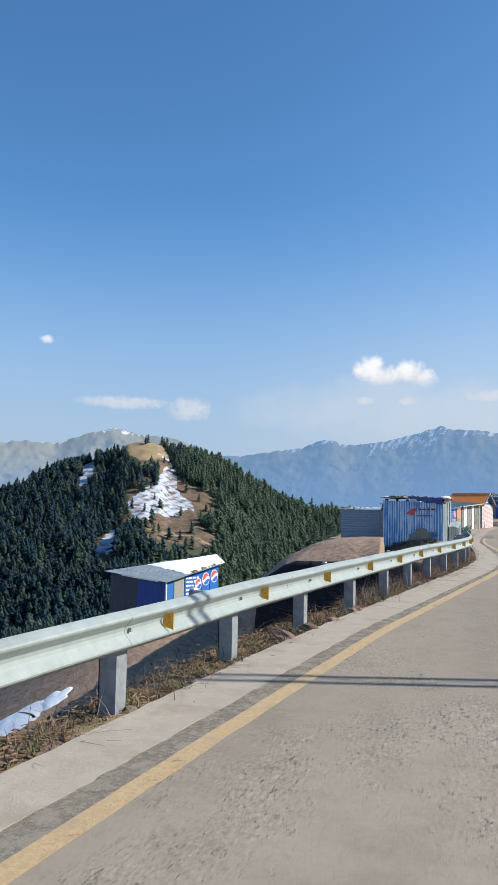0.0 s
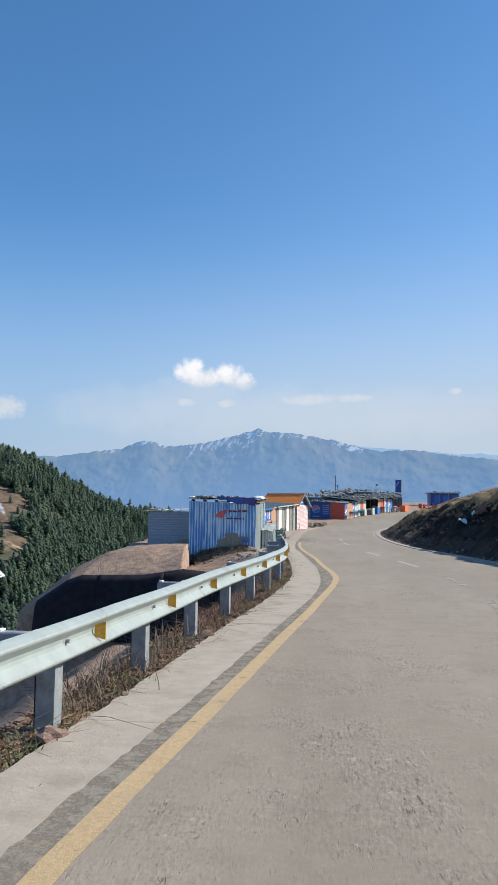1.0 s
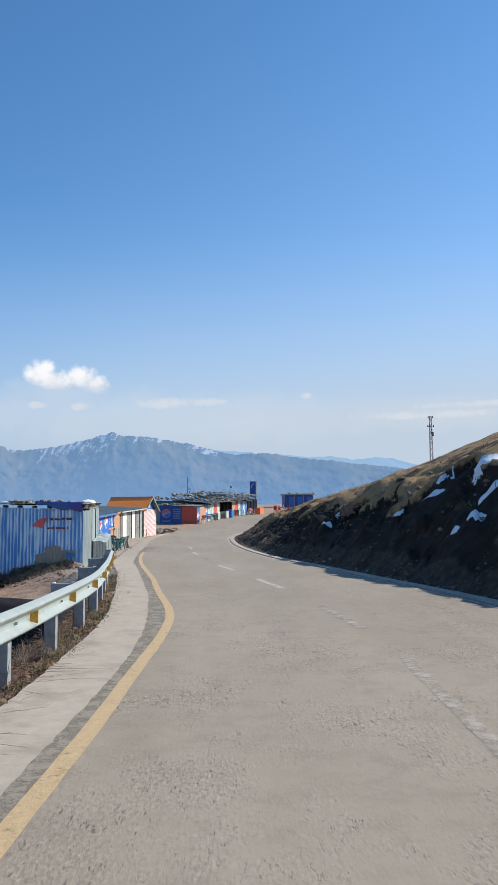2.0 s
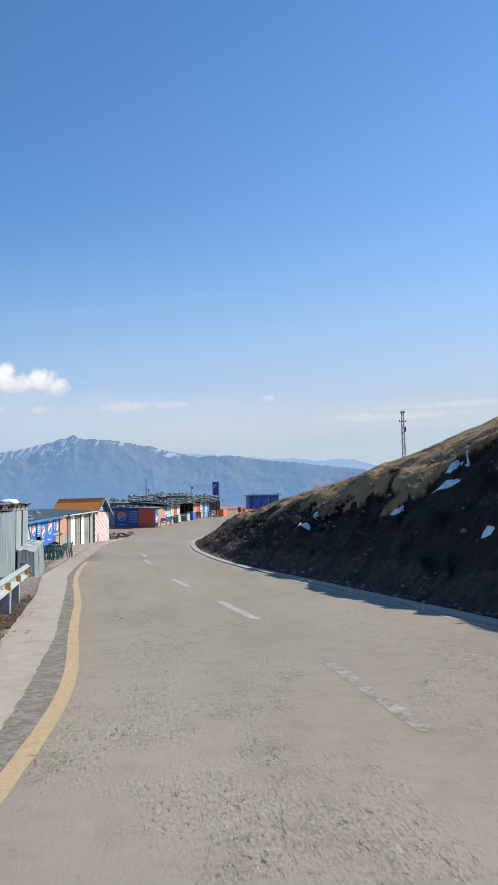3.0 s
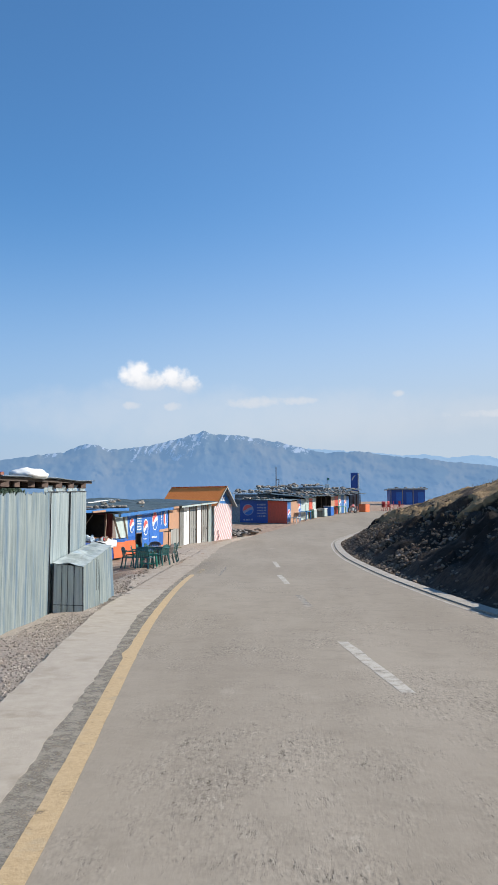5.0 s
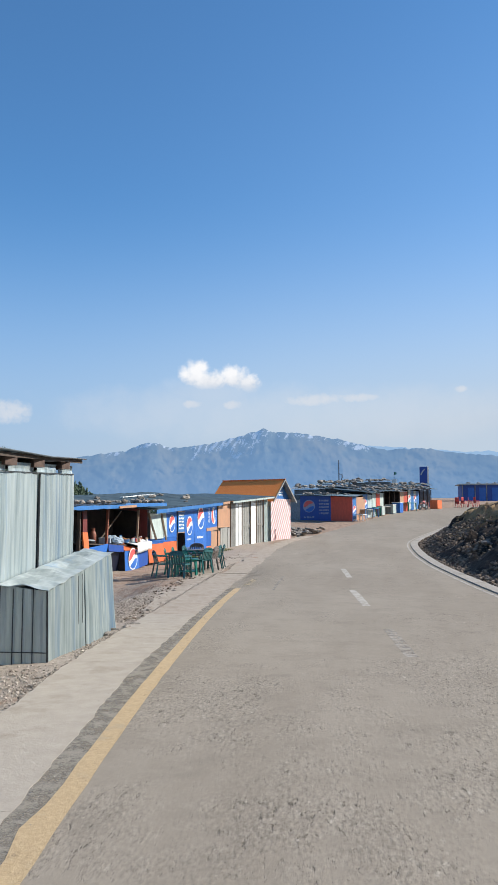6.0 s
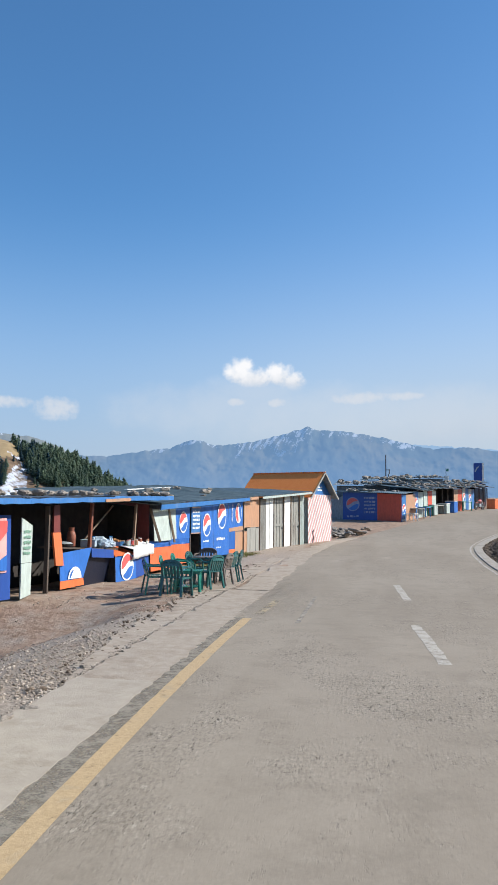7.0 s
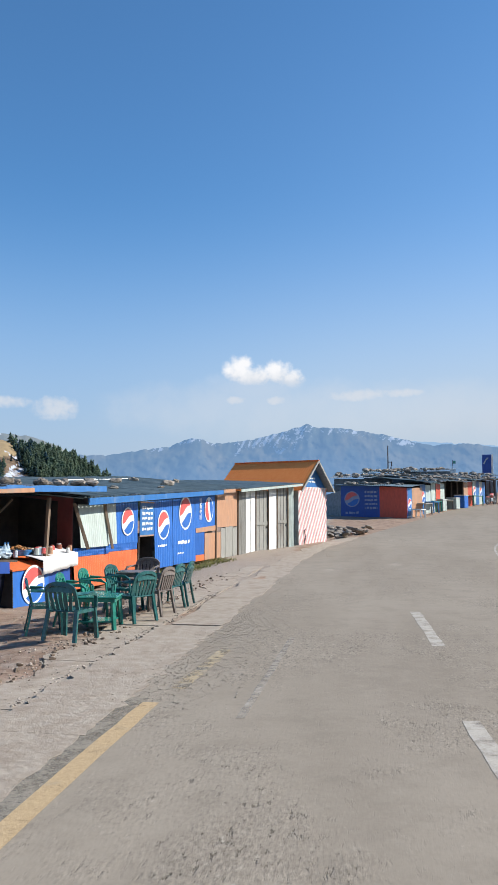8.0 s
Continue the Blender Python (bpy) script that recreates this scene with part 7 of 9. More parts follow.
def build_white_shop():
    sh = thing("tin_shop", "whitewashed board shop with grey doors and flat tin roof", "shop")
    f = L3
    z0 = 0.12
    for y0, y1, m, nm, off, lab in ((74.42, 74.95, GREY_BOARD, "board", 0.0, "beige board"), (74.97, 75.25, WHITE, "board", 0.0, "white board"), (75.27, 75.62, WHITE, "board", 0.01, "white board"),
                               (75.64, 76.55, GREY_BOARD, "door", -0.03, "closed grey plank door"), (76.57, 77.2, WHITE, "board", 0.0, "white board"),
                               (77.28, 78.08, GREY_BOARD, "door", -0.03, "closed grey plank door"), (78.12, 78.6, OFFWHITE, "board", 0.0, "greenish board")):
        k = (y0 - 74.4) / 4.4
        p = wall_panel(f, y0, y1, z0 + 0.15 * k, 2.52 + 0.36 * k, m, sh, nm, off, nm == "board" and m is not WHITE, lab)
        if nm == "door":
            for u in (0.33, 0.66):
                yy = y0 + (y1 - y0) * u
                part("seam", beam(bmesh.new(), f.y(yy, z0 + 0.15 * k + 0.02, off + 0.003), f.y(yy, 2.5 + 0.36 * k, off + 0.003), 0.014), DARK_METAL, p)
            part("rail", slab(f.y(y0 + 0.03, 1.2 + 0.15 * k, off + 0.026), f.y(y1 - 0.03, 1.2 + 0.15 * k, off + 0.026), f.y(y1 - 0.03, 1.32 + 0.15 * k, off + 0.026), f.y(y0 + 0.03, 1.32 + 0.15 * k, off + 0.026), 0.02), GREY_BOARD, p)
            part("latch", B(*[v for c in ((-0.02, 0.02), (-0.01, 0.01), (-0.04, 0.04)) for v in c]), DARK_METAL, p).matrix_basis = Matrix.Translation(f.y(y1 - 0.12, 1.1 + 0.15 * k, off + 0.02))
    for y in (74.41, 75.63, 76.56, 77.24, 78.10):
        k = (y - 74.4) / 4.4
        part("stud", beam(bmesh.new(), f.y(y, z0 + 0.1 * k, 0.015), f.y(y, 2.55 + 0.36 * k, 0.015), 0.05), WOOD, sh)
    part("back_wall", slab(f.y(78.6, -0.2, -4.2), f.y(74.4, -0.2, -4.2), f.y(74.4, 2.9, -4.2), f.y(78.6, 3.1, -4.2), 0.03), TIN_DARK, sh)
    part("roof", sheet(f.y(78.75, 2.97, 0.40), f.y(74.0, 2.60, 0.36), f.y(74.0, 2.98, -4.4), f.y(78.75, 3.2, -4.4), 0.018, 0.2, 0.006, 0.02, 50), ROOF_GREEN, sh, "grey-green tin roof")
    part("fascia", slab(f.y(74.1, 2.49, 0.37), f.y(78.7, 2.86, 0.41), f.y(78.7, 2.95, 0.41), f.y(74.1, 2.59, 0.37), 0.02), OFFWHITE, sh, "pale fascia board")


def build_orange_hut():
    hut = thing("gabled_hut", "small hut with orange gable roof and red-striped white front", "hut")
    a, b = P(-4.82, 79.0, 0), P(-3.84, 81.6, 0)
    f = (b - a).normalized()
    nor = P(f.y, -f.x, 0)
    L = 3.9
    dn = lambda v, z: P(v.x, v.y, z)
    z0, ze, zp = 0.18, 2.86, 4.05
    front = part("striped_wall", sheet(dn(a, z0), dn(b, z0), dn(b, ze), dn(a, ze), 0.006, 0.1, 0.004, 0.01, 1), WHITE, hut, "white wall with slanted red stripes")
    W = (b - a).length
    k = -1.9
    while k < W:
        pts = []
        for x, z in ((k, 0.0), (k + 0.125, 0.0), (k + 0.125 + 1.7, 2.66), (k + 1.7, 2.66)):
            pts.append((x, z))
        # clip the slanted band to the wall
        def clip(poly, lim, keep_low):
            out = []
            for (x0, y0), (x1, y1) in zip(poly, poly[1:] + poly[:1]):
                in0, in1 = (x0 <= lim) == keep_low or x0 == lim, (x1 <= lim) == keep_low or x1 == lim
                if in0:
                    out.append((x0, y0))
                if in0 != in1:
                    u = (lim - x0) / (x1 - x0)
                    out.append((lim, y0 + (y1 - y0) * u))
            return out
        poly = clip(clip(pts, W, True), 0.0, False)
        if len(poly) > 2:
            part("stripe", flat_shape(poly, dn(a, z0 + 0.01), f, UP, nor, 0.012), PINK, front, "faded red stripe")
        k += 0.29
    back = lambda v: v - nor * L
    part("side_wall", sheet(dn(back(a), z0), dn(a, z0), dn(a, ze), dn(back(a), ze), 0.010, 0.09, 0.004, 0.01, 2), OFFWHITE, hut, "greenish white corrugated side")
    part("side_wall", sheet(dn(b, z0), dn(back(b), z0), dn(back(b), ze), dn(b, ze), 0.010, 0.09, 0.004, 0.01, 3), TIN_DARK, hut)
    part("back_wall", sheet(dn(back(b), z0), dn(back(a), z0), dn(back(a), ze), dn(back(b), ze), 0.010, 0.09, 0.004, 0.01, 4), TIN_DARK, hut)
    mid = a.lerp(b, 0.5)
    g = part("gable_board", flat_shape([(0, 0), (W, 0), (W / 2, zp - ze - 0.08)], dn(a, ze + 0.004) - nor * 0.06, f, UP, nor, 0.0), BLUE_FASCIA, hut, "blue triangular gable board")
    bars(dn(mid, ze + 0.32) - nor * 0.055, f, UP, 0.7, 0.3, 2, g, 61)
    o = 0.30
    eave = 0.26
    for s, p, lab in ((-1, a, "orange painted roof slope"), (1, b, "dull grey tin roof slope")):
        e0 = dn(p + f * s * eave + nor * o, ze - 0.18)
        e1 = dn(back(p) + f * s * eave - nor * 0.2, ze - 0.18)
        r0, r1 = dn(mid + nor * o, zp), dn(back(mid) - nor * 0.2, zp)
        q = (e1, e0, r0, r1) if s < 0 else (e0, e1, r1, r0)
        part("roof_slope", sheet(*q, 0.003, 0.12, 0.006, 0.0, 5), ROOF_ORANGE if s < 0 else TIN_DARK, hut, lab)
        part("barge_board", beam(bmesh.new(), e0 + nor * 0.012 + P(0, 0, -0.04), r0 + nor * 0.012 + P(0, 0, -0.04), 0.03, 0.09), GREY_BOARD, hut, "grey barge board")
    part("ridge_cap", beam(bmesh.new(), dn(mid + nor * (o + 0.02), zp + 0.015), dn(back(mid) - nor * 0.22, zp + 0.015), 0.16, 0.02), ROOF_ORANGE, hut)
    part("slit", slab(dn(a.lerp(b, 0.17), z0) + nor * 0.012, dn(a.lerp(b, 0.24), z0) + nor * 0.012, dn(a.lerp(b, 0.24), 1.05) + nor * 0.012, dn(a.lerp(b, 0.17), 0.95) + nor * 0.012, 0.006), DARK_METAL, hut, "dark gap at the foot")


def build_red_hut():
    hut = thing("painted_hut", "flat-roofed hut with blue sign wall and red wall", "hut")
    g, a, b, c = P(-5.5, 100.2, 0), P(-4.28, 98.0, 0), P(-1.72, 97.4, 0), P(0.05, 96.6, 0)
    dn = lambda v, z: P(v.x, v.y, z)
    z0 = 0.7
    part("grey_wall", sheet(dn(g, 0.4), dn(a, 0.4), dn(a, 3.2), dn(g, 2.95), 0.01, 0.09), TIN_DARK, hut)
    # dark blue wall and dimmed emblem hold the wall's shade in their colour
    bw = part("blue_wall", slab(dn(a, z0), dn(b, z0 + 0.3), dn(b, 3.46), dn(a, 3.50), 0.03), BLUE_DARK, hut, "dark blue sign wall with round emblem")
    f = (b - a).normalized()
    nor = f.cross(UP)
    roundel(dn(a.lerp(b, 0.29), 2.62) + nor * 0.004, f, UP, 0.52, bw, pale=DIM_WHITE)
    bars(dn(a.lerp(b, 0.30), 1.72) + nor * 0.004, f, UP, 0.95, 0.24, 1, bw, 71, DIM_WHITE)
    bars(dn(a.lerp(b, 0.78), 2.55) + nor * 0.004, f, UP, 0.85, 1.3, 5, bw, 72, DIM_WHITE)
    part("red_wall", slab(dn(b, z0 + 0.3), dn(c, 1.1), dn(c, 3.32), dn(b, 3.44), 0.03), RED, hut, "plain red wall")
    d = c + P(1.05, 3.0, 0)
    bk = P(-4.0, 103.6, 0)
    pw = part("side_wall", slab(dn(c, 1.1), dn(c.lerp(d, 0.3), 1.2), dn(c.lerp(d, 0.3), 3.34), dn(c, 3.32), 0.03), BLUE_FASCIA, hut, "blue and white painted side")
    fd = (d - c).normalized()
    roundel(dn(c.lerp(d, 0.15), 2.3) + fd.cross(UP) * 0.004, fd, UP, 0.36, pw)
    part("side_wall", slab(dn(c.lerp(d, 0.31), 1.2), dn(d, 1.35), dn(d, 3.42), dn(c.lerp(d, 0.31), 3.34), 0.03), PEACH, hut, "faded orange door")
    part("side_wall", slab(dn(c.lerp(d, 0.0), 1.0), dn(c.lerp(d, 0.3), 1.05), dn(c.lerp(d, 0.3), 1.55), dn(c, 1.5), 0.03), WHITE, hut).matrix_basis = Matrix.Translation(fd.cross(UP) * 0.02)
    o = 0.3
    part("roof", sheet(dn(c, 3.40) + P(o, -o, 0), dn(a, 3.58) + P(-o * 0.3, -o, 0), dn(g, 3.75) + P(-0.2, 3, 0), dn(d, 3.75) + P(o, 1.5, 0), 0.012, 0.14, 0.02, 0.06, 5), ROOF_GREEN, hut, "grey-green tin roof")
    rnd = random.Random(14)
    for i in range(16):
        u, v = rnd.random(), rnd.random()
        p = a.lerp(c, u) + P(0.1, 0.2 + 3.2 * v, 0)
        stone_on((p.x, p.y, 3.62 - 0.16 * u + 0.16 * v), rnd.uniform(0.13, 0.26), "stones on the painted hut", rnd)


M = Front((0.75, 99.0), (8.4, 121))


def build_shop_row():
    """The line of stalls behind the bend under one long patched roof."""
    rnd = random.Random(23)
    secs = [(99.6, 101.9, BLUE_FASCIA, "blue and white painted stall front", True), (102.0, 103.0, OFFWHITE, "pale board stall front", False), (103.1, 105.2, RED, "red door in a white stall front", False),
            (105.4, 110.3, None, "dark open stall front", False), (110.4, 113.0, PEACH, "faded red and orange stall front", False), (113.2, 117.4, OFFWHITE, "pale painted stall front", True), (117.6, 122.5, None, "dark open stall front", False)]
    for i, (y0, y1, m, lab, emb) in enumerate(secs):
        st = thing("market_stall", lab + " under a patched tin roof", "stall", "stalls behind the bend")
        zb, zt = float(road_z(y0)) - 0.1, float(road_z(y0)) + 2.05
        if m:
            n = max(1, int((y1 - y0) / 1.0))
            for k in range(n):
                a, b = y0 + (y1 - y0) * k / n, y0 + (y1 - y0) * (k + 1) / n - 0.03
                mm = m if k % 2 == 0 else {0: OFFWHITE, 2: OFFWHITE, 4: RED, 5: BLUE_FASCIA}.get(i, m)
                p = wall_panel(M, a, b, zb, zt, mm, st, "panel", 0.0, False)
                if emb and k % 2 == 0:
                    roundel(M.y((a + b) / 2, zb + 1.3, 0.004), M.d, UP, 0.42, p)
        else:
            for y in np.arange(y0, y1 + 0.1, 1.6):
                part("post", beam(bmesh.new(), M.y(y, zb, 0), M.y(y, zt + 0.1, 0), 0.1), WOOD_DARK, st)
            part("counter", slab(M.y(y0, zb, -0.3), M.y(y1, zb, -0.3), M.y(y1, zb + 0.85, -0.3), M.y(y0, zb + 0.85, -0.3), 0.03), BLUE_DARK if i == 3 else MAROON, st)
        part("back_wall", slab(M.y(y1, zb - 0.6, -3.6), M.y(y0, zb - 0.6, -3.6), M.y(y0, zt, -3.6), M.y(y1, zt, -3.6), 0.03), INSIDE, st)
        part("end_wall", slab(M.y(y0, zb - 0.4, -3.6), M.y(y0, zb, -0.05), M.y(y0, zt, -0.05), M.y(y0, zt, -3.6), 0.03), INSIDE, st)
        za = zt + 0.10
        part("roof", sheet(M.y(y1 + 0.1, za + 0.05, 0.7), M.y(y0 - 0.1, za, 0.7), M.y(y0 - 0.1, za + 0.55, -4.2), M.y(y1 + 0.1, za + 0.6, -4.2), 0.016, 0.16, 0.02, 0.12, i), TIN_DARK if i % 2 else ROOF_GREEN, st, "patched tin roof weighed with stones")
        for k in range(int((y1 - y0) * 5)):
            off = rnd.uniform(-4.0, 0.6)
            stone_on(M.y(rnd.uniform(y0, y1), za + 0.04 + 0.55 * (0.7 - off) / 4.9, off), rnd.uniform(0.12, 0.30), "stones on the stall roofs", rnd)
    for x0, x1, y0, y1, zt, m in ((-5.2, -0.9, 104.2, 109.0, 4.35, TIN_DARK), (-3.2, 1.0, 110.2, 116.0, 5.05, ROOF_GREEN), (0.2, 4.2, 117.5, 124.0, 5.55, TIN_DARK), (4.6, 9.0, 124.5, 130.0, 5.35, ROOF_GREEN)):
        rs = thing("rear_shed", "low shed with a patched tin roof behind the stalls", "shed", "sheds behind the stalls")
        part("wall", B(x0, x1, y0, y1, 0.6, zt - 0.12), TIN_DARK, rs)
        part("roof", sheet(P(x1 + 0.3, y0 - 0.4, zt - 0.05), P(x0 - 0.3, y0 - 0.4, zt - 0.05), P(x0 - 0.3, y1 + 0.3, zt + 0.45), P(x1 + 0.3, y1 + 0.3, zt + 0.45), 0.016, 0.16, 0.02, 0.1, 3), m, rs)
        for k in range(26):
            v = rnd.random()
            stone_on((rnd.uniform(x0, x1), y0 - 0.3 + (y1 - y0) * v, zt - 0.03 + 0.46 * v), rnd.uniform(0.13, 0.32), "stones on the rear sheds", rnd)
    # tall sign panel, a white notice and a pole rising from the roofs
    tw = thing("sign_tower", "tall narrow blue sign panel standing above the roofs", "sign")
    part("panel", B(8.62, 9.55, 132.9, 133.1, 5.5, 8.0, bevel=0.02), BLUE_DARK, tw)
    part("edge", B(9.56, 9.75, 132.85, 133.15, 5.5, 8.02, bevel=0.01), WHITE, tw, "white edge strip")
    part("post", B(9.0, 9.12, 132.95, 133.05, 2.9, 5.5), DARK_METAL, tw)
    part("painted_swirl", flat_shape([(0.1, 1.5), (0.35, 2.0), (0.65, 2.2), (0.6, 2.05), (0.4, 1.85), (0.22, 1.45)], P(8.62, 132.9, 5.5), P(1, 0, 0), UP, P(0, -1, 0), 0.003), OFFWHITE, tw)
    wn = thing("notice_board", "small white notice board above the stall roofs", "sign")
    part("board", B(4.9, 5.45, 127.95, 128.05, 5.1, 6.25, bevel=0.01), WHITE, wn)
    part("post", B(5.12, 5.22, 127.97, 128.03, 3.0, 5.1), WOOD, wn)
    part("flag", B(5.2, 5.45, 127.97, 128.0, 6.75, 7.05), PLASTIC_GREEN, wn)
    part("staff", B(5.14, 5.19, 127.97, 128.02, 6.25, 7.1), DARK_METAL, wn)
    pl = thing("wooden_pole", "thin dark wooden pole above the stall roofs", "pole")
    part("shaft", rod(bmesh.new(), (-1.32, 119, 1.6), (-1.32, 119, 7.95), 0.075, 0.045), WOOD_DARK, pl)
    part("bracket", beam(bmesh.new(), (-1.32, 119, 6.4), (-0.98, 119, 6.4), 0.06), WOOD_DARK, pl)
    part("insulator", rod(bmesh.new(), (-0.98, 119, 6.0), (-0.98, 119, 6.45), 0.05), DARK_METAL, pl)
    part("insulator", rod(bmesh.new(), (-1.05, 119, 5.6), (-1.05, 119, 5.95), 0.05), DARK_METAL, pl)


def build_far_blue_hut():
    h = thing("roadside_hut", "low dark blue hut with snow-pale roof beyond the bend", "hut")
    zb = float(road_z(150)) - 0.2
    part("wall", B(16.1, 21.5, 150, 154, zb, 6.3), BLUE_DARK, h)
    part("roof", B(15.7, 21.9, 149.5, 154.4, 6.301, 6.5, bevel=0.03), TIN, h, "pale tin roof")
    for x in (17.0, 18.6, 20.4):
        part("door", B(x, x + 0.9, 149.95, 149.99, zb + 0.15, 5.9), BLUE, h)
    for x in (16.15, 17.95, 19.6):
        part("frame", B(x, x + 0.1, 149.9, 149.985, zb, 6.25), GREY_BOARD, h)
    rnd = random.Random(2)
    for i in range(12):
        stone_on((rnd.uniform(16, 21.5), rnd.uniform(149.8, 153), 6.51), rnd.uniform(0.15, 0.3), "stones on the far hut", rnd, "pale stone on the far roof")


def build_grey_hut():
    h = thing("grey_hut", "grey sheet-metal hut with stones on its flat roof", "hut")
    x0, x1, y0, y1, z0, z1 = -17.05, -13.1, 66.0, 70.0, -1.3, 1.98
    for i in range(3):
        zz = z0 + (z1 - z0) * i / 3
        part("front_panel", sheet(P(x0, y0, zz), P(x0, y0, zz + (z1 - z0) / 3 - 0.01), P(x1, y0, zz + (z1 - z0) / 3 + 0.02), P(x1, y0, zz), 0.007, 0.23, 0.004, 0.02, i), TIN_SLATE, h).data.flip_normals()
    part("side_panel", slab(P(x1, y0, z0), P(x1, y1, z0), P(x1, y1, z1), P(x1, y0, z1), 0.02), OFFWHITE, h)
    part("side_panel", slab(P(x0, y1, z0), P(x0, y0, z0), P(x0, y0, z1), P(x0, y1, z1), 0.02), TIN_DARK, h)
    part("back_panel", slab(P(x1, y1, z0), P(x0, y1, z0), P(x0, y1, z1), P(x1, y1, z1), 0.02), TIN_DARK, h)
    part("roof", sheet(P(x1 + 0.3, y0 - 0.3, 2.12), P(x0 - 0.3, y0 - 0.3, 2.03), P(x0 - 0.3, y1 + 0.2, 2.2), P(x1 + 0.3, y1 + 0.2, 2.3), 0.014, 0.12, 0.008, 0.03, 8), TIN, h)
    part("corner_strip", B(x1 - 0.02, x1 + 0.06, y0 - 0.03, y0 + 0.01, z0, z1), WHITE, h, "white corner strip")
    rnd = random.Random(19)
    for i in range(18):
        stone_on((rnd.uniform(x0, x1), rnd.uniform(y0 - 0.2, y0 + 1.5), 2.12), rnd.uniform(0.09, 0.2), "stones on the grey hut", rnd)


# navy of the kiosk front, darkened for the shade on that side
KIOSK_DARK = painted("navy_shade_panel", (0.045, 0.055, 0.08), (0.03, 0.035, 0.05), 0.6)


def build_kiosk():
    k = thing("kiosk", "tin kiosk below the road with blue sign side and snowy roof", "kiosk")
    C, f = P(-22.5, 39.4, 0), P(0.2, 0.98, 0).normalized()
    s = P(-1, 0.12, 0).normalized()
    Lr, Ls = 6.2, 4.5
    dn = lambda v, z: P(v.x, v.y, z)
    z0, zf = -5.3, -3.10
    E, Wd = C + f * Lr, C + s * Ls
    zr = lambda u: zf + 0.9 * u
    nor = f.cross(UP)
    cuts = [(0.0, 0.14, BLUE_FASCIA), (0.15, 0.33, GREY_BOARD), (0.34, 0.66, BLUE), (0.67, 0.82, BLUE), (0.83, 1.0, BLUE)]
    for i, (u, v, m) in enumerate(cuts):
        p, q = C + f * Lr * u, C + f * Lr * v
        w = part("sign_panel", slab(dn(p, z0), dn(q, z0), dn(q, zr(v) - 0.1), dn(p, zr(u) - 0.1), 0.02), m, k, "blue sign panel" if m is not GREY_BOARD else "grey panel")
        if i == 2:
            bars(dn(p.lerp(q, 0.45), -3.6) + nor * 0.004, f, UP, 1.5, 1.3, 5, w, 91)
        if i in (2, 3, 4):
            roundel(dn(p.lerp(q, 0.8 if i == 2 else 0.5), zr(u) - 0.75) + nor * 0.004, f, UP, 0.46 if i != 2 else 0.4, w)
    for i in range(4):
        p, q = Wd.lerp(C, i / 4), Wd.lerp(C, (i + 1) / 4)
        part("front_panel", sheet(dn(p, z0 - 0.8), dn(q, z0 - 0.8), dn(q, zf - 0.16 + 0.40 * (1 - (i + 1) / 4)), dn(p, zf - 0.16 + 0.40 * (1 - i / 4)), 0.008, 0.12, 0.004, 0.02, i), BLUE_DARK if i > 1 else KIOSK_DARK, k, "panel coloured dark for its shade")
    part("corner_strip", beam(bmesh.new(), dn(C, z0) + nor * 0.02, dn(C, zf - 0.1) + nor * 0.02, 0.1), WHITE, k, "white corner strip")
    part("back_wall", slab(dn(E, z0), dn(E + s * Ls, z0), dn(E + s * Ls, zr(1)), dn(E, zr(1)), 0.03), TIN_DARK, k)
    part("side_wall", slab(dn(E + s * Ls, z0 - 0.8), dn(Wd, z0 - 0.8), dn(Wd, zf + 0.2), dn(E + s * Ls, zr(1)), 0.03), TIN_DARK, k)
    pl = part("plinth", slab(dn(Wd, -7.0) - f * 0.1, dn(C, -7.0) - f * 0.1, dn(C, z0 + 0.15) - f * 0.1, dn(Wd, z0 - 0.15) - f * 0.1, 6.0), KERB, k, "pale concrete plinth")
    o = 0.35
    rf = [dn(Wd - f * o + s * o, zf + 0.42), dn(C - f * o - s * o, zf - 0.05), dn(E + f * o - s * o, zr(1) + 0.02), dn(E + f * o + s * o, zr(1) + 0.62)]
    part("roof", sheet(rf[1], rf[2], rf[3], rf[0], 0.014, 0.2, 0.01, 0.02, 3), TIN, k, "grey tin roof")
    # snow lying on the far two thirds of the roof
    bm = bmesh.new()
    n, m = 26, 14
    G = []
    for i in range(n + 1):
        row = []
        for j in range(m + 1):
            u, v = 0.36 + 0.63 * i / n, j / m
            e = 0.05 * noise.noise(Vector((u * 20, v * 9, 1)))
            p = rf[1].lerp(rf[2], min(0.99, u + e * (1 if i == 0 else 0))).lerp(rf[0].lerp(rf[3], min(0.99, u + e)), 0.03 + 0.94 * v)
            edge = min(i, n - i, j, m - j)
            row.append(bm.verts.new(p + P(0, 0, 0.03 + 0.09 * min(1, edge / 2) + 0.03 * noise.noise(Vector((i * 0.4, j * 0.4, 2))))))
        G.append(row)
    for a, b in zip(G, G[1:]):
        for j in range(m):
            bm.faces.new((a[j], b[j], b[j + 1], a[j + 1]))
    part("snow", bm, SNOW, k, "old snow lying on the roof", True)
    rnd = random.Random(40)
    for i in range(14):
        p = rf[1].lerp(rf[2], rnd.uniform(0.3, 1.0))
        stone_on((p.x - 0.15, p.y, p.z + 0.03), rnd.uniform(0.10, 0.2), "stones on the kiosk roof", rnd)


# ---- chairs and tables ----


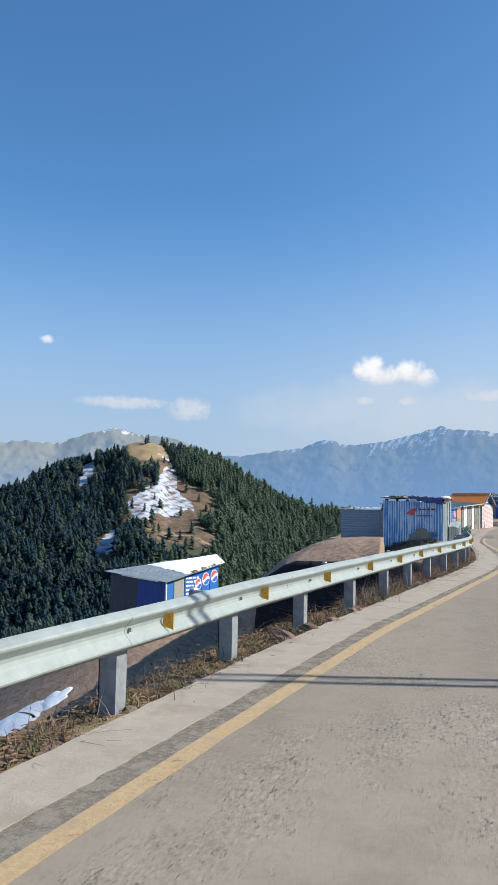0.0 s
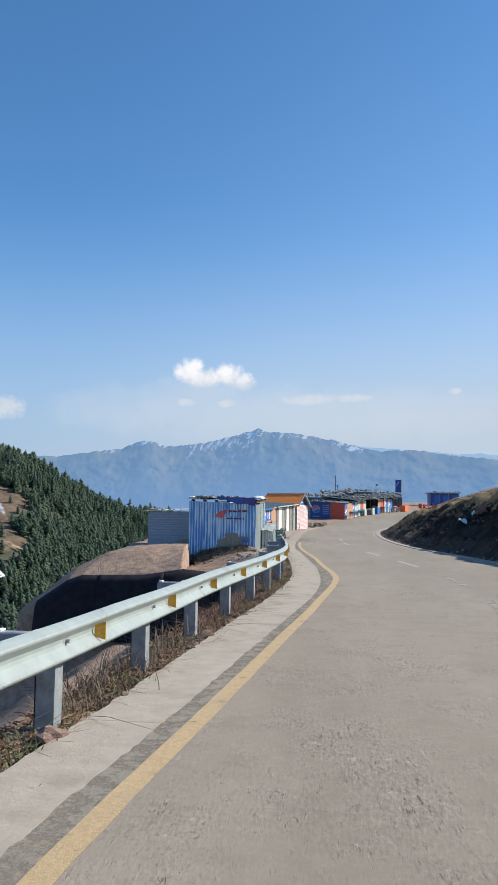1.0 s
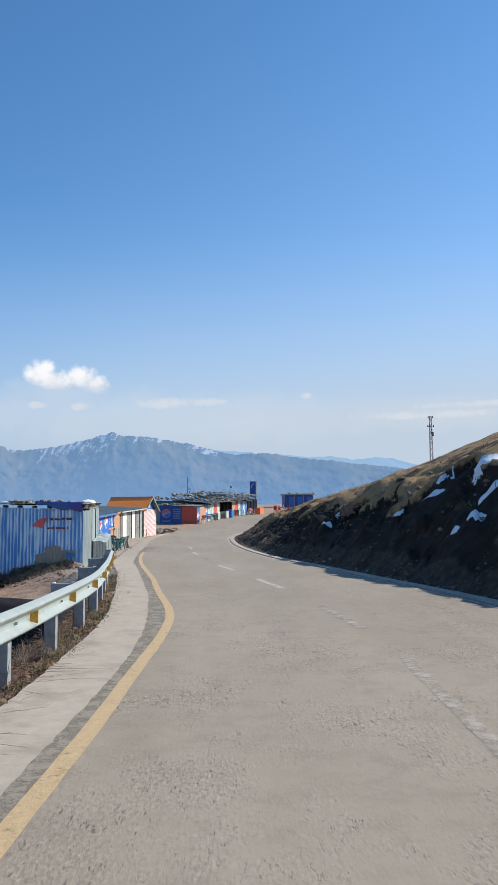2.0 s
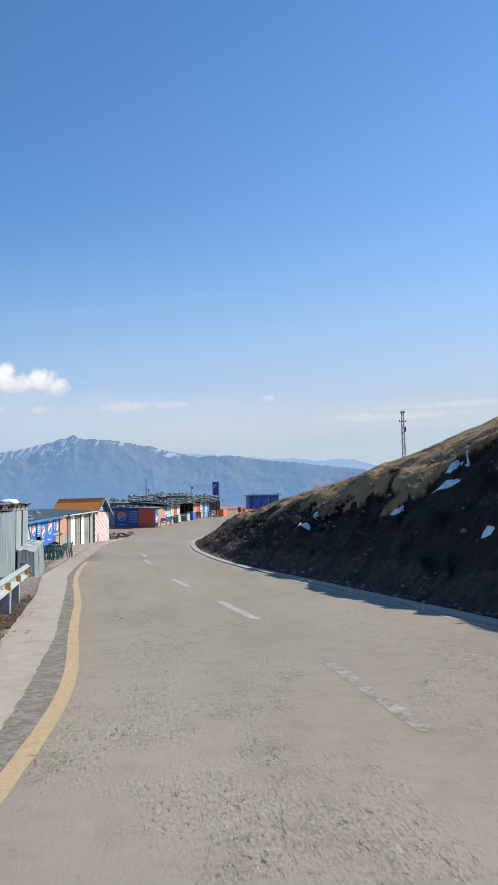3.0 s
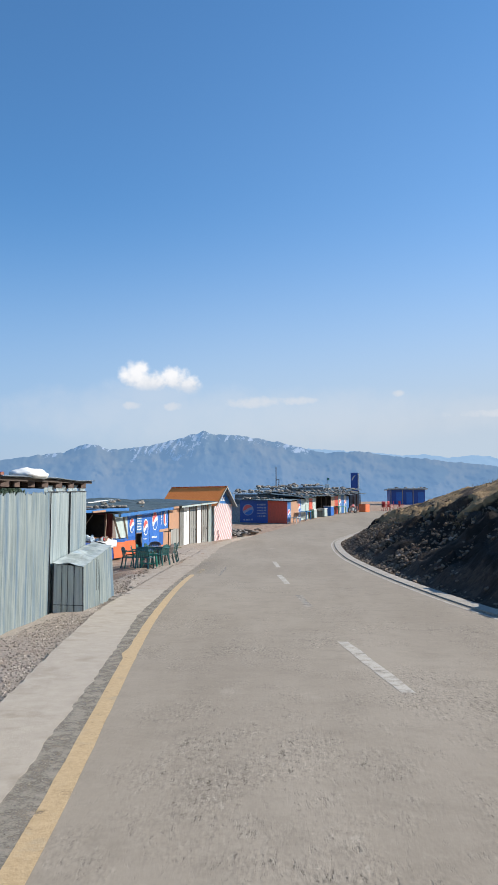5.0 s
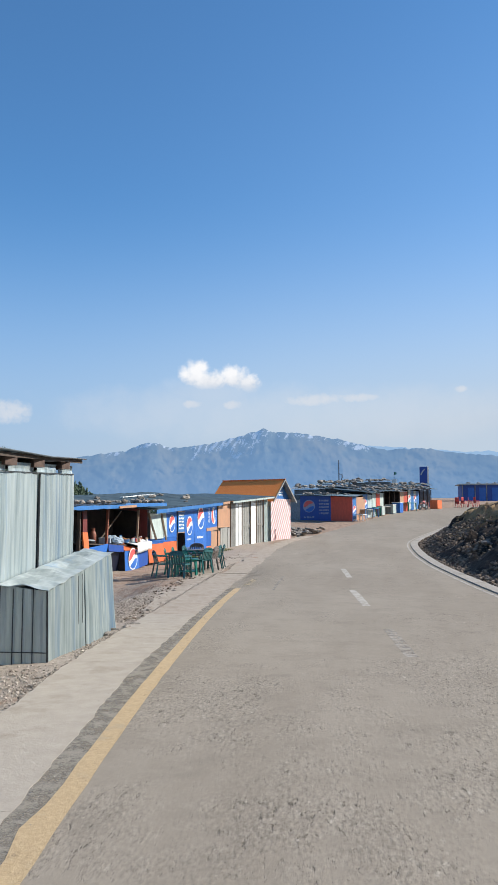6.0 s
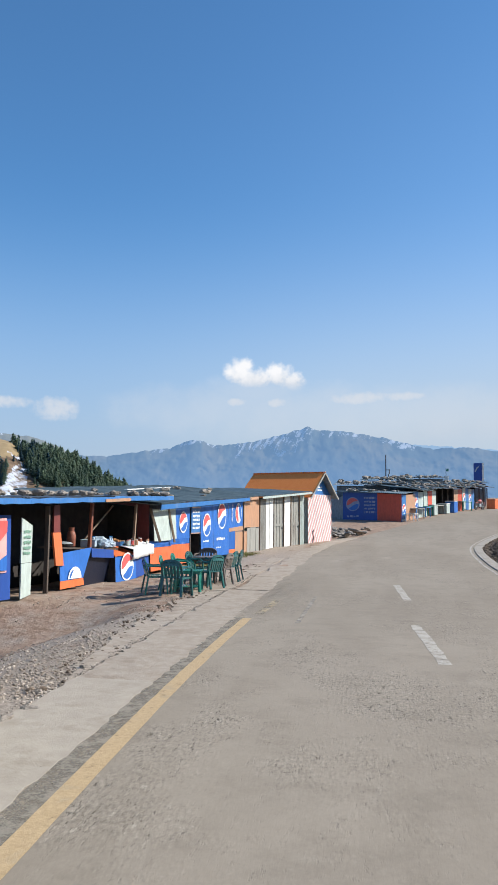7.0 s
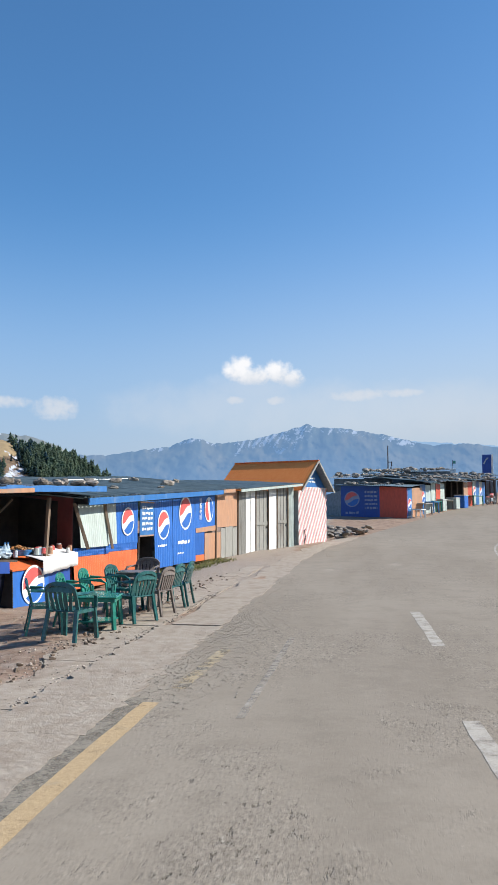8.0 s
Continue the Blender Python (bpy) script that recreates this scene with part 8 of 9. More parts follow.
def chair_master(mat, name="plastic_chair"):
    """A moulded armchair: dished seat, pierced back, four splayed legs, two arms. Faces -y."""
    ch = thing(name, "moulded plastic armchair on bare ground before the stall", "chair", "chairs before the stall")
    bm = bmesh.new()
    G = []
    for i in range(9):
        row = []
        for j in range(9):
            u, v = i / 8 * 2 - 1, j / 8 * 2 - 1
            w = 0.235 + 0.02 * (1 - v) / 2
            z = 0.425 - 0.018 * (1 - u * u) * (1 - v * v) - 0.035 * max(0, -v - 0.75) * 4 * 0.3
            row.append(bm.verts.new((u * w, v * 0.225, z)))
        G.append(row)
    for a, b in zip(G, G[1:]):
        for j in range(8):
            bm.faces.new((a[j], b[j], b[j + 1], a[j + 1]))
    seat = part("seat", bm, mat, ch, "", True)
    seat.modifiers.new("thick", "SOLIDIFY").thickness = 0.022
    # backrest: outer hoop, and slats between openings
    def bar_strip(pts, w, d):
        bm = bmesh.new()
        rows = []
        for i, p in enumerate(pts):
            p = Vector(p)
            t = (Vector(pts[min(i + 1, len(pts) - 1)]) - Vector(pts[max(i - 1, 0)])).normalized()
            side = t.cross(Vector((0, 1, 0.2))).normalized()
            dep = side.cross(t).normalized()
            rows.append([bm.verts.new(p + side * a * w / 2 + dep * b * d / 2) for a, b in ((-1, -1), (1, -1), (1, 1), (-1, 1))])
        for a, b in zip(rows, rows[1:]):
            for k in range(4):
                bm.faces.new((a[k], a[(k + 1) % 4], b[(k + 1) % 4], b[k]))
        bm.faces.new(rows[0][::-1])
        bm.faces.new(rows[-1])
        bmesh.ops.recalc_face_normals(bm, faces=bm.faces[:])
        return bm
    hoop = []
    for i in range(17):
        a = math.pi * (1 - i / 16)
        x = 0.25 * math.cos(a)
        z = 0.44 + 0.20 * min(1, math.sin(a) * 3) + 0.16 * math.sin(a) ** 0.7
        hoop.append((x, 0.20 + 0.10 * (z - 0.44) / 0.36, z))
    back = part("backrest", bar_strip(hoop, 0.055, 0.025), mat, ch)
    for x in (-0.165, -0.083, 0.0, 0.083, 0.165):
        zt = 0.44 + 0.34 * (1 - (x / 0.30) ** 2) ** 0.5 - 0.01
        part("slat", bar_strip([(x * 0.85, 0.205, 0.42), (x, 0.265, 0.62), (x * 1.05, 0.20 + 0.10 * (zt - 0.44) / 0.36, zt)], 0.052, 0.014), mat, back)
    part("back_panel", bar_strip([(-0.21, 0.285, 0.715), (0, 0.292, 0.73), (0.21, 0.285, 0.715)], 0.09, 0.014), mat, back)
    for sx in (-1, 1):
        part("arm", bar_strip([(sx * 0.245, 0.235, 0.66), (sx * 0.285, 0.08, 0.655), (sx * 0.285, -0.12, 0.645), (sx * 0.268, -0.205, 0.60), (sx * 0.262, -0.215, 0.43)], 0.05, 0.02), mat, ch)
        part("leg", bar_strip([(sx * 0.245, -0.205, 0.44), (sx * 0.262, -0.225, 0.2), (sx * 0.272, -0.24, 0.0)], 0.055, 0.035), mat, ch)
        part("leg", bar_strip([(sx * 0.235, 0.21, 0.44), (sx * 0.25, 0.25, 0.2), (sx * 0.262, 0.29, 0.0)], 0.055, 0.035), mat, ch)
        part("rail", bar_strip([(sx * 0.24, -0.20, 0.405), (sx * 0.24, 0.2, 0.405)], 0.03, 0.045), mat, ch)
    part("front_rail", bar_strip([(-0.24, -0.222, 0.405), (0.24, -0.222, 0.405)], 0.045, 0.02), mat, ch)
    return ch


def build_chairs():
    spots = [(PLASTIC_DEEP, -5.28, 56.15, 168), (PLASTIC_DEEP, -5.98, 56.80, 118), (PLASTIC_GREEN, -5.80, 57.55, 100), (PLASTIC_GREEN, -5.72, 58.30, 95), (PLASTIC_DEEP, -5.50, 59.0, 85),
             (PLASTIC_GREY, -5.75, 60.75, -5), (PLASTIC_DEEP, -4.98, 57.95, -115), (PLASTIC_GREY, -4.88, 58.75, -100), (PLASTIC_DEEP, -4.88, 59.45, -95), (PLASTIC_DEEP, -4.84, 60.05, -88)]
    masters = {}
    for m, x, y, turn in spots:
        z = float(land_z(x, y)) + 0.03
        at = pose(x, y, z, 0, 0, turn)
        if m not in masters:
            masters[m] = chair_master(m)
            masters[m].matrix_basis = at
            masters[m]["label"] = {PLASTIC_DEEP: "dark green", PLASTIC_GREEN: "bright green", PLASTIC_GREY: "brownish grey"}[m] + " moulded plastic armchair standing before the stall"
        else:
            copy_thing(masters[m], at)
    for m, x, y, h, lab in ((PLASTIC_GREEN, -5.30, 57.25, 0.50, "low green plastic table among the chairs"), (PLASTIC_GREY, -5.50, 59.60, 0.66, "brown plastic table among the chairs")):
        t = thing("plastic_table", lab, "table", at=(x, y, float(land_z(x, y)) + 0.03), turn=10)
        part("top", B(-0.34, 0.34, -0.34, 0.34, h - 0.03, h, bevel=0.012), m, t)
        part("apron", B(-0.31, 0.31, -0.31, 0.31, h - 0.085, h - 0.031, bevel=0.006), m, t)
        for sx in (-1, 1):
            for sy in (-1, 1):
                part("leg", beam(bmesh.new(), (sx * 0.27, sy * 0.27, h - 0.08), (sx * 0.30, sy * 0.30, 0), 0.055), m, t)
        if h < 0.6:
            part("shelf", B(-0.27, 0.27, -0.27, 0.27, 0.10, 0.125, bevel=0.006), m, t)


def build_far_furniture():
    """Tables, carts and boxes set out before the stalls behind the bend."""
    g = lambda x, y: float(road_z(y)) - 0.02
    def bench(x, y, mat, turn, w=0.8, d=0.45, h=0.62, label="pale bench before the stalls"):
        t = thing("stall_table", label, "table", "tables before the stalls", (x, y, g(x, y)), turn)
        part("top", B(-w, w, -d, d, h - 0.06, h, bevel=0.01), mat, t)
        for sx in (-1, 1):
            for sy in (-1, 1):
                part("leg", beam(bmesh.new(), (sx * (w - 0.08), sy * (d - 0.08), h - 0.06), (sx * (w - 0.05), sy * (d - 0.05), 0), 0.07), mat, t)
        return t
    bench(0.75, 97.1, WHITE, 70, 0.5, 0.35, 0.55, "white plastic table before the stalls")
    bench(1.15, 99.2, GREY_BOARD, 72, 0.9, 0.4, 0.8, "grey wooden table before the stalls")
    bench(2.0, 102.6, PLASTIC_GREEN, 72, 0.8, 0.4, 0.78, "green table before the stalls")
    bench(1.75, 101.2, PLASTIC_BLUE, 72, 0.7, 0.4, 0.8, "blue table before the stalls")
    bench(2.95, 105.4, GREY_BOARD, 70, 0.9, 0.4, 0.75, "grey wooden table before the stalls")
    bench(5.6, 111.7, PLASTIC_GREEN, 66, 1.2, 0.45, 0.85, "long green table before the stalls")
    for x, y, m, w, h, lab in ((4.35, 108.3, BLUE, 0.5, 0.95, "blue painted cold box"), (3.6, 106.6, OFFWHITE, 0.45, 0.8, "pale painted crate"), (8.9, 117.4, ORANGE, 0.85, 0.85, "orange painted counter"), (2.45, 103.7, OFFWHITE, 0.4, 0.8, "pale painted crate")):
        t = thing("cold_box", lab + " before the stalls", "box", at=(x, y, g(x, y)), turn=68)
        part("body", B(-w, w, -0.4, 0.4, 0, h, bevel=0.03), m, t)
        part("lid", B(-w - 0.02, w + 0.02, -0.42, 0.42, h + 0.002, h + 0.06, bevel=0.015), WHITE if m is not ORANGE else ORANGE, t)
    # a parked motorbike among the stalls
    mb = thing("motorbike", "dark motorbike parked before the stalls", "motorbike", at=(7.3, 114.6, g(7.3, 114.6)), turn=55)
    for x in (-0.62, 0.62):
        w = part("wheel", lathe(bmesh.new(), [(0.20, -0.05), (0.30, -0.05), (0.31, 0.0), (0.30, 0.05), (0.20, 0.05)], 20), DARK_METAL, mb)
        w.matrix_basis = pose(x, 0, 0.31, 90, 0, 0)
        h = part("hub", lathe(bmesh.new(), [(0.05, -0.06), (0.19, -0.01), (0.19, 0.01), (0.05, 0.06)], 12), TIN, w)
    part("frame", beam(bmesh.new(), (-0.55, 0, 0.45), (0.45, 0, 0.75), 0.08, 0.12), DARK_METAL, mb)
    part("tank", lathe(bmesh.new(), [(0.06, -0.25), (0.14, -0.1), (0.15, 0.1), (0.07, 0.25)], 12), SIGN_RED, mb).matrix_basis = pose(0.12, 0, 0.82, 0, 90, 0)
    part("seat", B(-0.65, -0.05, -0.12, 0.12, 0.74, 0.83, bevel=0.03), DARK_METAL, mb)
    part("fork", beam(bmesh.new(), (0.62, 0, 0.31), (0.42, 0, 0.98), 0.07), TIN, mb)
    part("handlebar", beam(bmesh.new(), (0.42, -0.34, 1.0), (0.42, 0.34, 1.0), 0.035), DARK_METAL, mb)
    part("engine", B(-0.2, 0.2, -0.14, 0.14, 0.26, 0.56, bevel=0.03), TIN, mb)
    # stacked red chairs
    for i in range(4):
        t = thing("stacked_chairs", "stack of red plastic chairs beyond the stalls", "chairs", "stacked red chairs", (11.6 + 0.75 * i, 120.5 + 0.6 * i, g(0, 120.5 + 0.6 * i)), 20 + 30 * i)
        for k in range(4):
            part("seat", B(-0.24, 0.24, -0.24, 0.24, 0.42 + 0.1 * k, 0.45 + 0.1 * k, bevel=0.008), SIGN_RED, t)
            part("backrest", B(-0.24, 0.24, 0.22, 0.26, 0.46 + 0.1 * k, 0.84 + 0.1 * k, bevel=0.008), SIGN_RED, t)
        for sx in (-1, 1):
            for sy in (-1, 1):
                part("leg", beam(bmesh.new(), (sx * 0.2, sy * 0.2, 0.42), (sx * 0.25, sy * 0.25, 0), 0.05), SIGN_RED, t)


# ---- masts ----


def lattice_mast(base, height, w0, w1, label, arms=True, turn=0.0, leg=0.06, brace=0.022, reach=1.0):
    m = thing("lattice_mast", label, "mast", at=base, turn=turn)
    cs = [(-1, -1), (1, -1), (1, 1), (-1, 1)]
    at = lambda k, z: Vector((cs[k][0] * (w0 + (w1 - w0) * z / height) / 2, cs[k][1] * (w0 + (w1 - w0) * z / height) / 2, z))
    for k in range(4):
        part("leg", beam(bmesh.new(), at(k, -0.6), at(k, height), leg), MAST, m)
    n = max(6, int(height / 0.75))
    for k in range(4):
        bm = bmesh.new()
        for i in range(n):
            z0, z1 = height * i / n, height * (i + 1) / n
            beam(bm, at(k, z0), at((k + 1) % 4, z1), brace)
            beam(bm, at(k, z1), at((k + 1) % 4, z1), brace)
        part("bracing", bm, MAST, m)
    if arms:
        for z, L in ((height * 0.97, 0.55 * reach), (height * 0.80, 0.75 * reach)):
            part("crossarm", beam(bmesh.new(), (-L, 0, z), (L, 0, z), 0.08), MAST, m)
            for x in (-L + 0.05, L - 0.05):
                part("insulator", lathe(bmesh.new(), [(0.03, 0), (0.06, 0.05), (0.04, 0.1), (0.06, 0.15), (0.02, 0.2)], 8, (x, 0, z + 0.04)), DARK_METAL, m)
        part("ladder_box", B(0.1, 0.35, -0.12, 0.12, height * 0.62, height * 0.70), DARK_METAL, m)


def build_cut_shade():
    """A black sheet added over the cut edge of the terrace to stand for its shade."""
    sh = thing("plastic_sheeting", "black sheet added as the shade on the cut edge of the terrace", "sheet")
    for k in range(3):
        bm = bmesh.new()
        rows = []
        for i in range(18):
            u = (k + i / 17 * 1.03) / 3
            x = -13.9 + 8.7 * u
            y = 33.28 - 0.03 * (k % 2) + max(0.0, x + 7.6) * 0.25
            top = float(lerp_table([(-14, -2.3), (-12.5, -1.28), (-11.8, -1.03), (-9, -0.97), (-7.2, -0.68), (-6.6, -0.75), (-5.2, -0.9)], x))
            row = []
            for j in range(8):
                v = j / 7
                f = 0.06 * noise.noise(Vector((u * 30, v * 2, 3))) * v
                row.append(bm.verts.new((x, y + 0.30 - (0.12 if j else 0) - 0.75 * v + f, top - 3.0 * max(0, v - 0.06))))
            rows.append(row)
        for a, b in zip(rows, rows[1:]):
            for j in range(7):
                bm.faces.new((a[j], a[j + 1], b[j + 1], b[j]))
        part("sheet", bm, CUT_SHADE, sh, "", True).modifiers.new("thick", "SOLIDIFY").thickness = 0.01


# ---- loose stones, rubble and verge plants ----


def rubble(name, spots, label, mat=None, seed=0):
    """Many small stones as one heap; spots yields (x, y, z, size)."""
    rnd = random.Random(seed)
    temps = []
    for s in range(5):
        bm = bmesh.new()
        bmesh.ops.create_icosphere(bm, subdivisions=1, radius=1.0)
        for v in bm.verts:
            v.co = v.co * (1 + 0.5 * noise.noise(v.co * 1.3 + Vector((s * 5.0, 0, 0))))
            v.co.z *= 0.65
        bm.verts.index_update()
        temps.append((np.array([v.co[:] for v in bm.verts]), np.array([[v.index for v in f.verts] for f in bm.faces])))
        bm.free()
    V, Fc, base = [], [], 0
    for x, y, z, s in spots:
        tv, tf = temps[rnd.randrange(5)]
        m = np.array(Euler((rnd.uniform(-0.4, 0.4), rnd.uniform(-0.4, 0.4), rnd.uniform(0, 6.28))).to_matrix())
        V.append((tv * np.array([s, s * rnd.uniform(0.6, 1), s])) @ m.T + np.array([x, y, z + s * 0.2]))
        Fc.append(tf + base)
        base += len(tv)
    ob = from_arrays(name, np.concatenate(V).tolist(), np.concatenate(Fc).tolist(), mat or RUBBLE, "stuff")
    return tagged(ob, label, "stones")


def island_stone():
    m = grain("rubble_stone", (0.27, 0.220, 0.175), (0.51, 0.44, 0.365), 6, 0.92, 0.3, spec=0.2)
    nt = m.node_tree
    p = nt.nodes["Principled BSDF"]
    geo = mk(nt, "ShaderNodeNewGeometry")
    hs = mk(nt, "ShaderNodeHueSaturation")
    nt.links.new(maths(nt, "MULTIPLY_ADD", geo.outputs["Random Per Island"], 0.6, 0.68), hs.inputs["Value"])
    src = p.inputs["Base Color"].links[0].from_socket
    nt.links.new(src, hs.inputs["Color"])
    nt.links.new(hs.outputs[0], p.inputs["Base Color"])
    return m


RUBBLE = island_stone()
RED_STONE = grain("reddish_stone", (0.16, 0.085, 0.062), (0.36, 0.22, 0.165), 6, 0.95, 0.3, spec=0.15)
EARTHY = grain("earth_covered_stone", (0.11, 0.078, 0.055), (0.27, 0.21, 0.16), 6, 0.95, 0.3, spec=0.15)
DARK_EARTH = grain("dark_tipped_earth", (0.030, 0.022, 0.016), (0.125, 0.095, 0.068), 5, 0.95, 0.8, stain=(0.17, 0.135, 0.085), stain_scale=1.6, stain_at=0.60, bump_scale=12, distance=0.06, spec=0.15)
CRUMB = grain("asphalt_crumb", (0.27, 0.235, 0.19), (0.42, 0.37, 0.305), 6, 0.95, 0.2, spec=0.1)
STONE_PINK = grain("pinkish_stone", (0.15, 0.098, 0.075), (0.30, 0.205, 0.165), 8, 0.92, 0.7, stain=(0.12, 0.085, 0.065), stain_scale=2.5, tint=0.2, spec=0.2)


def build_rubble():
    rnd = random.Random(6)
    def toe():
        for i in range(5200):
            y = rnd.uniform(18, 92) if i % 4 == 0 else rnd.uniform(50, 90)
            wide = 0.5 if y < 48 else (0.8 if y < 62 else 1.3)
            d = 0.34 + abs(rnd.gauss(0, wide))
            x = float(edge_right(y)) + d
            yield x, y, float(hill_z(x, y)) - 0.02 + (0.10 if d > 1.2 else 0.03), rnd.choice((0.02, 0.025, 0.03, 0.04, 0.055, 0.09)) * rnd.uniform(0.7, 1.2)
    rubble("scree", toe(), "loose earthy stones fallen along the foot of the bank", EARTHY, seed=1)
    def bank():
        for i in range(2600):
            y = rnd.uniform(50, 86) if i % 14 else rnd.uniform(22, 50)
            d = rnd.uniform(1.0, 4.6)
            x = float(edge_right(y)) + d
            yield x, y, float(hill_z(x, y)) + rnd.uniform(-0.05, 0.16), rnd.choice((0.02, 0.03, 0.04, 0.06, 0.09)) * rnd.uniform(0.7, 1.2)
    rubble("bank_stones", bank(), "earthy stones lying on the eroded bank", EARTHY, seed=2)
    def slip():
        for i in range(1500):
            u = rnd.random()
            y = 43.6 + 1.6 * u + rnd.gauss(0, 0.5)
            x = 7.35 + 2.6 * u + rnd.gauss(0, 0.22)
            yield x, y, float(hill_z(x, y)) + rnd.uniform(0.0, 0.14), rnd.uniform(0.02, 0.075)
    rubble("stone_slip", slip(), "reddish stone slip on the sunlit bank", RED_STONE, seed=3)
    def lip():
        for i in range(200):
            y = rnd.uniform(26, 70)
            run = 4.6 if y < 36 else 3.9
            x = float(edge_right(y)) + 0.8 + run + rnd.gauss(0.2, 0.7)
            yield x, y, float(hill_z(x, y)) + 0.03, rnd.choice((0.05, 0.07, 0.09, 0.13)) * rnd.uniform(0.7, 1.2)
    rubble("lip_stones", lip(), "sunlit stones and turf clods along the lip of the bank", EARTHY, seed=11)
    def verge():
        for i in range(520):
            y = rnd.uniform(-10, 34)
            x = float(shoulder_out(y)) - abs(rnd.gauss(0, 0.45)) + 0.03
            yield x, y, float(land_z(x, y)) + 0.0, rnd.choice((0.015, 0.025, 0.035, 0.055)) * rnd.uniform(0.7, 1.3)
    rubble("verge_stones", verge(), "small stones among the weeds below the guardrail", EARTHY, seed=4)
    def yard():
        for i in range(15000):
            y = rnd.uniform(33.8, 51) if i % 4 else rnd.uniform(46, 62)
            w = shoulder_out(min(y, 76))
            x = float(w) - abs(rnd.gauss(0, 0.8)) + 0.12
            if rnd.random() < 0.25:
                x = float(w) + rnd.uniform(-4.2, 0)
            if x > float(w) + 0.05 and y < 57:
                continue
            if -8.6 < x < -4.3 and 39 < y < 45.5 or -4.7 < x < -4.0 and 42.3 < y < 45.7:
                continue
            yield x, y, float(land_z(x, y)) + 0.015, rnd.choice((0.006, 0.008, 0.011, 0.015, 0.019)) * rnd.uniform(0.8, 1.3)
    rubble("gravel", yard(), "loose grey gravel between the road and the huts", seed=5)
    def crumble():
        for i in range(4200):
            y = rnd.choice((rnd.gauss(54.2, 0.7), rnd.gauss(57.5, 1.3), rnd.uniform(52.5, 82)))
            x = float(edge_left(y)) + rnd.gauss(0.3, 0.32)
            yield x, y, float(road_z(y)) + 0.0, rnd.choice((0.004, 0.005, 0.006, 0.008, 0.012)) * rnd.uniform(0.8, 1.3)
    rubble("road_crumbs", crumble(), "crumbled asphalt along the broken road edge", CRUMB, seed=6)
    def edge():
        for i in range(1800):
            y = rnd.uniform(6, 57)
            side = rnd.random() < 0.7
            x = float(shoulder_in(y)) + rnd.gauss(0.04, 0.07) if side else float(shoulder_out(y)) + rnd.gauss(-0.02, 0.06)
            yield x, y, float(road_z(y)) + (0.002 if side else -0.02), rnd.choice((0.003, 0.004, 0.005, 0.007)) * rnd.uniform(0.8, 1.3)
    rubble("edge_crumbs", edge(), "crumbled concrete along the worn shoulder edges", CRUMB, seed=12)
    def clods():
        for i in range(300):
            y = rnd.uniform(46.5, 66)
            base = float(shoulder_out(min(y, 76))) if y < 57 else float(edge_left(y)) - 0.9
            x = base - float(lerp_table([(44, 0.08), (49, 0.4), (52, 0.68), (66, 0.72)], y)) + rnd.gauss(0, 0.16)
            yield x, y, float(land_z(x, y)) + 0.02, rnd.choice((0.012, 0.016, 0.022, 0.04)) * rnd.uniform(0.7, 1.2)
    rubble("concrete_rubble", clods(), "dark clods and broken concrete along the yard's edge", EARTHY, seed=9)
    # single boulders
    pink = []
    for me in ROCKS:
        me = me.copy()
        me.materials[0] = STONE_PINK
        pink.append(me)
    def boulder(x, y, s, lab, g="", kinds=ROCKS):
        ob = new("boulder", rnd.choice(kinds))
        z = float(hill_z(x, y)) if x > 3 else float(land_z(x, y))
        ob.matrix_basis = pose(x, y, z + s * 0.25, rnd.uniform(-15, 15), rnd.uniform(-15, 15), rnd.uniform(0, 360)) @ Matrix.Diagonal((s, s * rnd.uniform(0.7, 1), s * rnd.uniform(0.6, 0.9), 1))
        tagged(ob, lab, "stone", g)
    for x, y, s in ((-2.62, 2.2, 0.19), (-2.55, 3.1, 0.15), (-2.40, 4.0, 0.11), (-2.35, 5.2, 0.16), (-2.05, 10.2, 0.13), (-1.9, 12.4, 0.12), (-1.95, 16.8, 0.14)):
        boulder(x, y, s, "pinkish stone lying at the edge of the concrete", "stones by the guardrail", pink)
    for x, y, s in ((-4.03, 45.0, 0.07), (-4.02, 45.45, 0.09), (-3.86, 45.6, 0.10), (-3.82, 46.0, 0.08), (-4.12, 48.1, 0.09), (-4.3, 49.6, 0.05), (-4.6, 52.3, 0.07)):
        boulder(x, y, s, "dark stone lying on the gravel by the road", "stones by the road")
    for x, y, s in ((5.5, 38.6, 0.14), (5.3, 39.4, 0.12), (5.7, 38.2, 0.13), (5.2, 40.6, 0.1), (8.1, 29.5, 0.12), (8.5, 28.4, 0.14), (4.5, 57, 0.16), (4.8, 62, 0.2)):
        boulder(x, y, s, "grey stone at the foot of the bank", "stones below the bank")
    # bank of tipped earth before the shed, strewn with stones, planks and dead brush
    crest = lambda x: float(lerp_table([(-8.7, -0.75), (-8.2, -0.42), (-7.4, -0.15), (-6.8, -0.02), (-5.8, 0.14), (-4.9, 0.25), (-4.6, 0.12), (-4.3, -0.15)], x))
    front = lambda x: 40.35 - 0.3495 * (x + 8.3) - 0.22
    def heap_z(x, y):
        dy = front(x) - y
        z = crest(x) - (0.50 * dy if dy > 0 else -0.1 * dy) + 0.16 * noise.noise(Vector((x * 1.1, y * 1.1, 2))) + 0.07 * noise.noise(Vector((x * 3.4, y * 3.4, 5)))
        return max(z, float(land_z(x, y)) - 0.06)
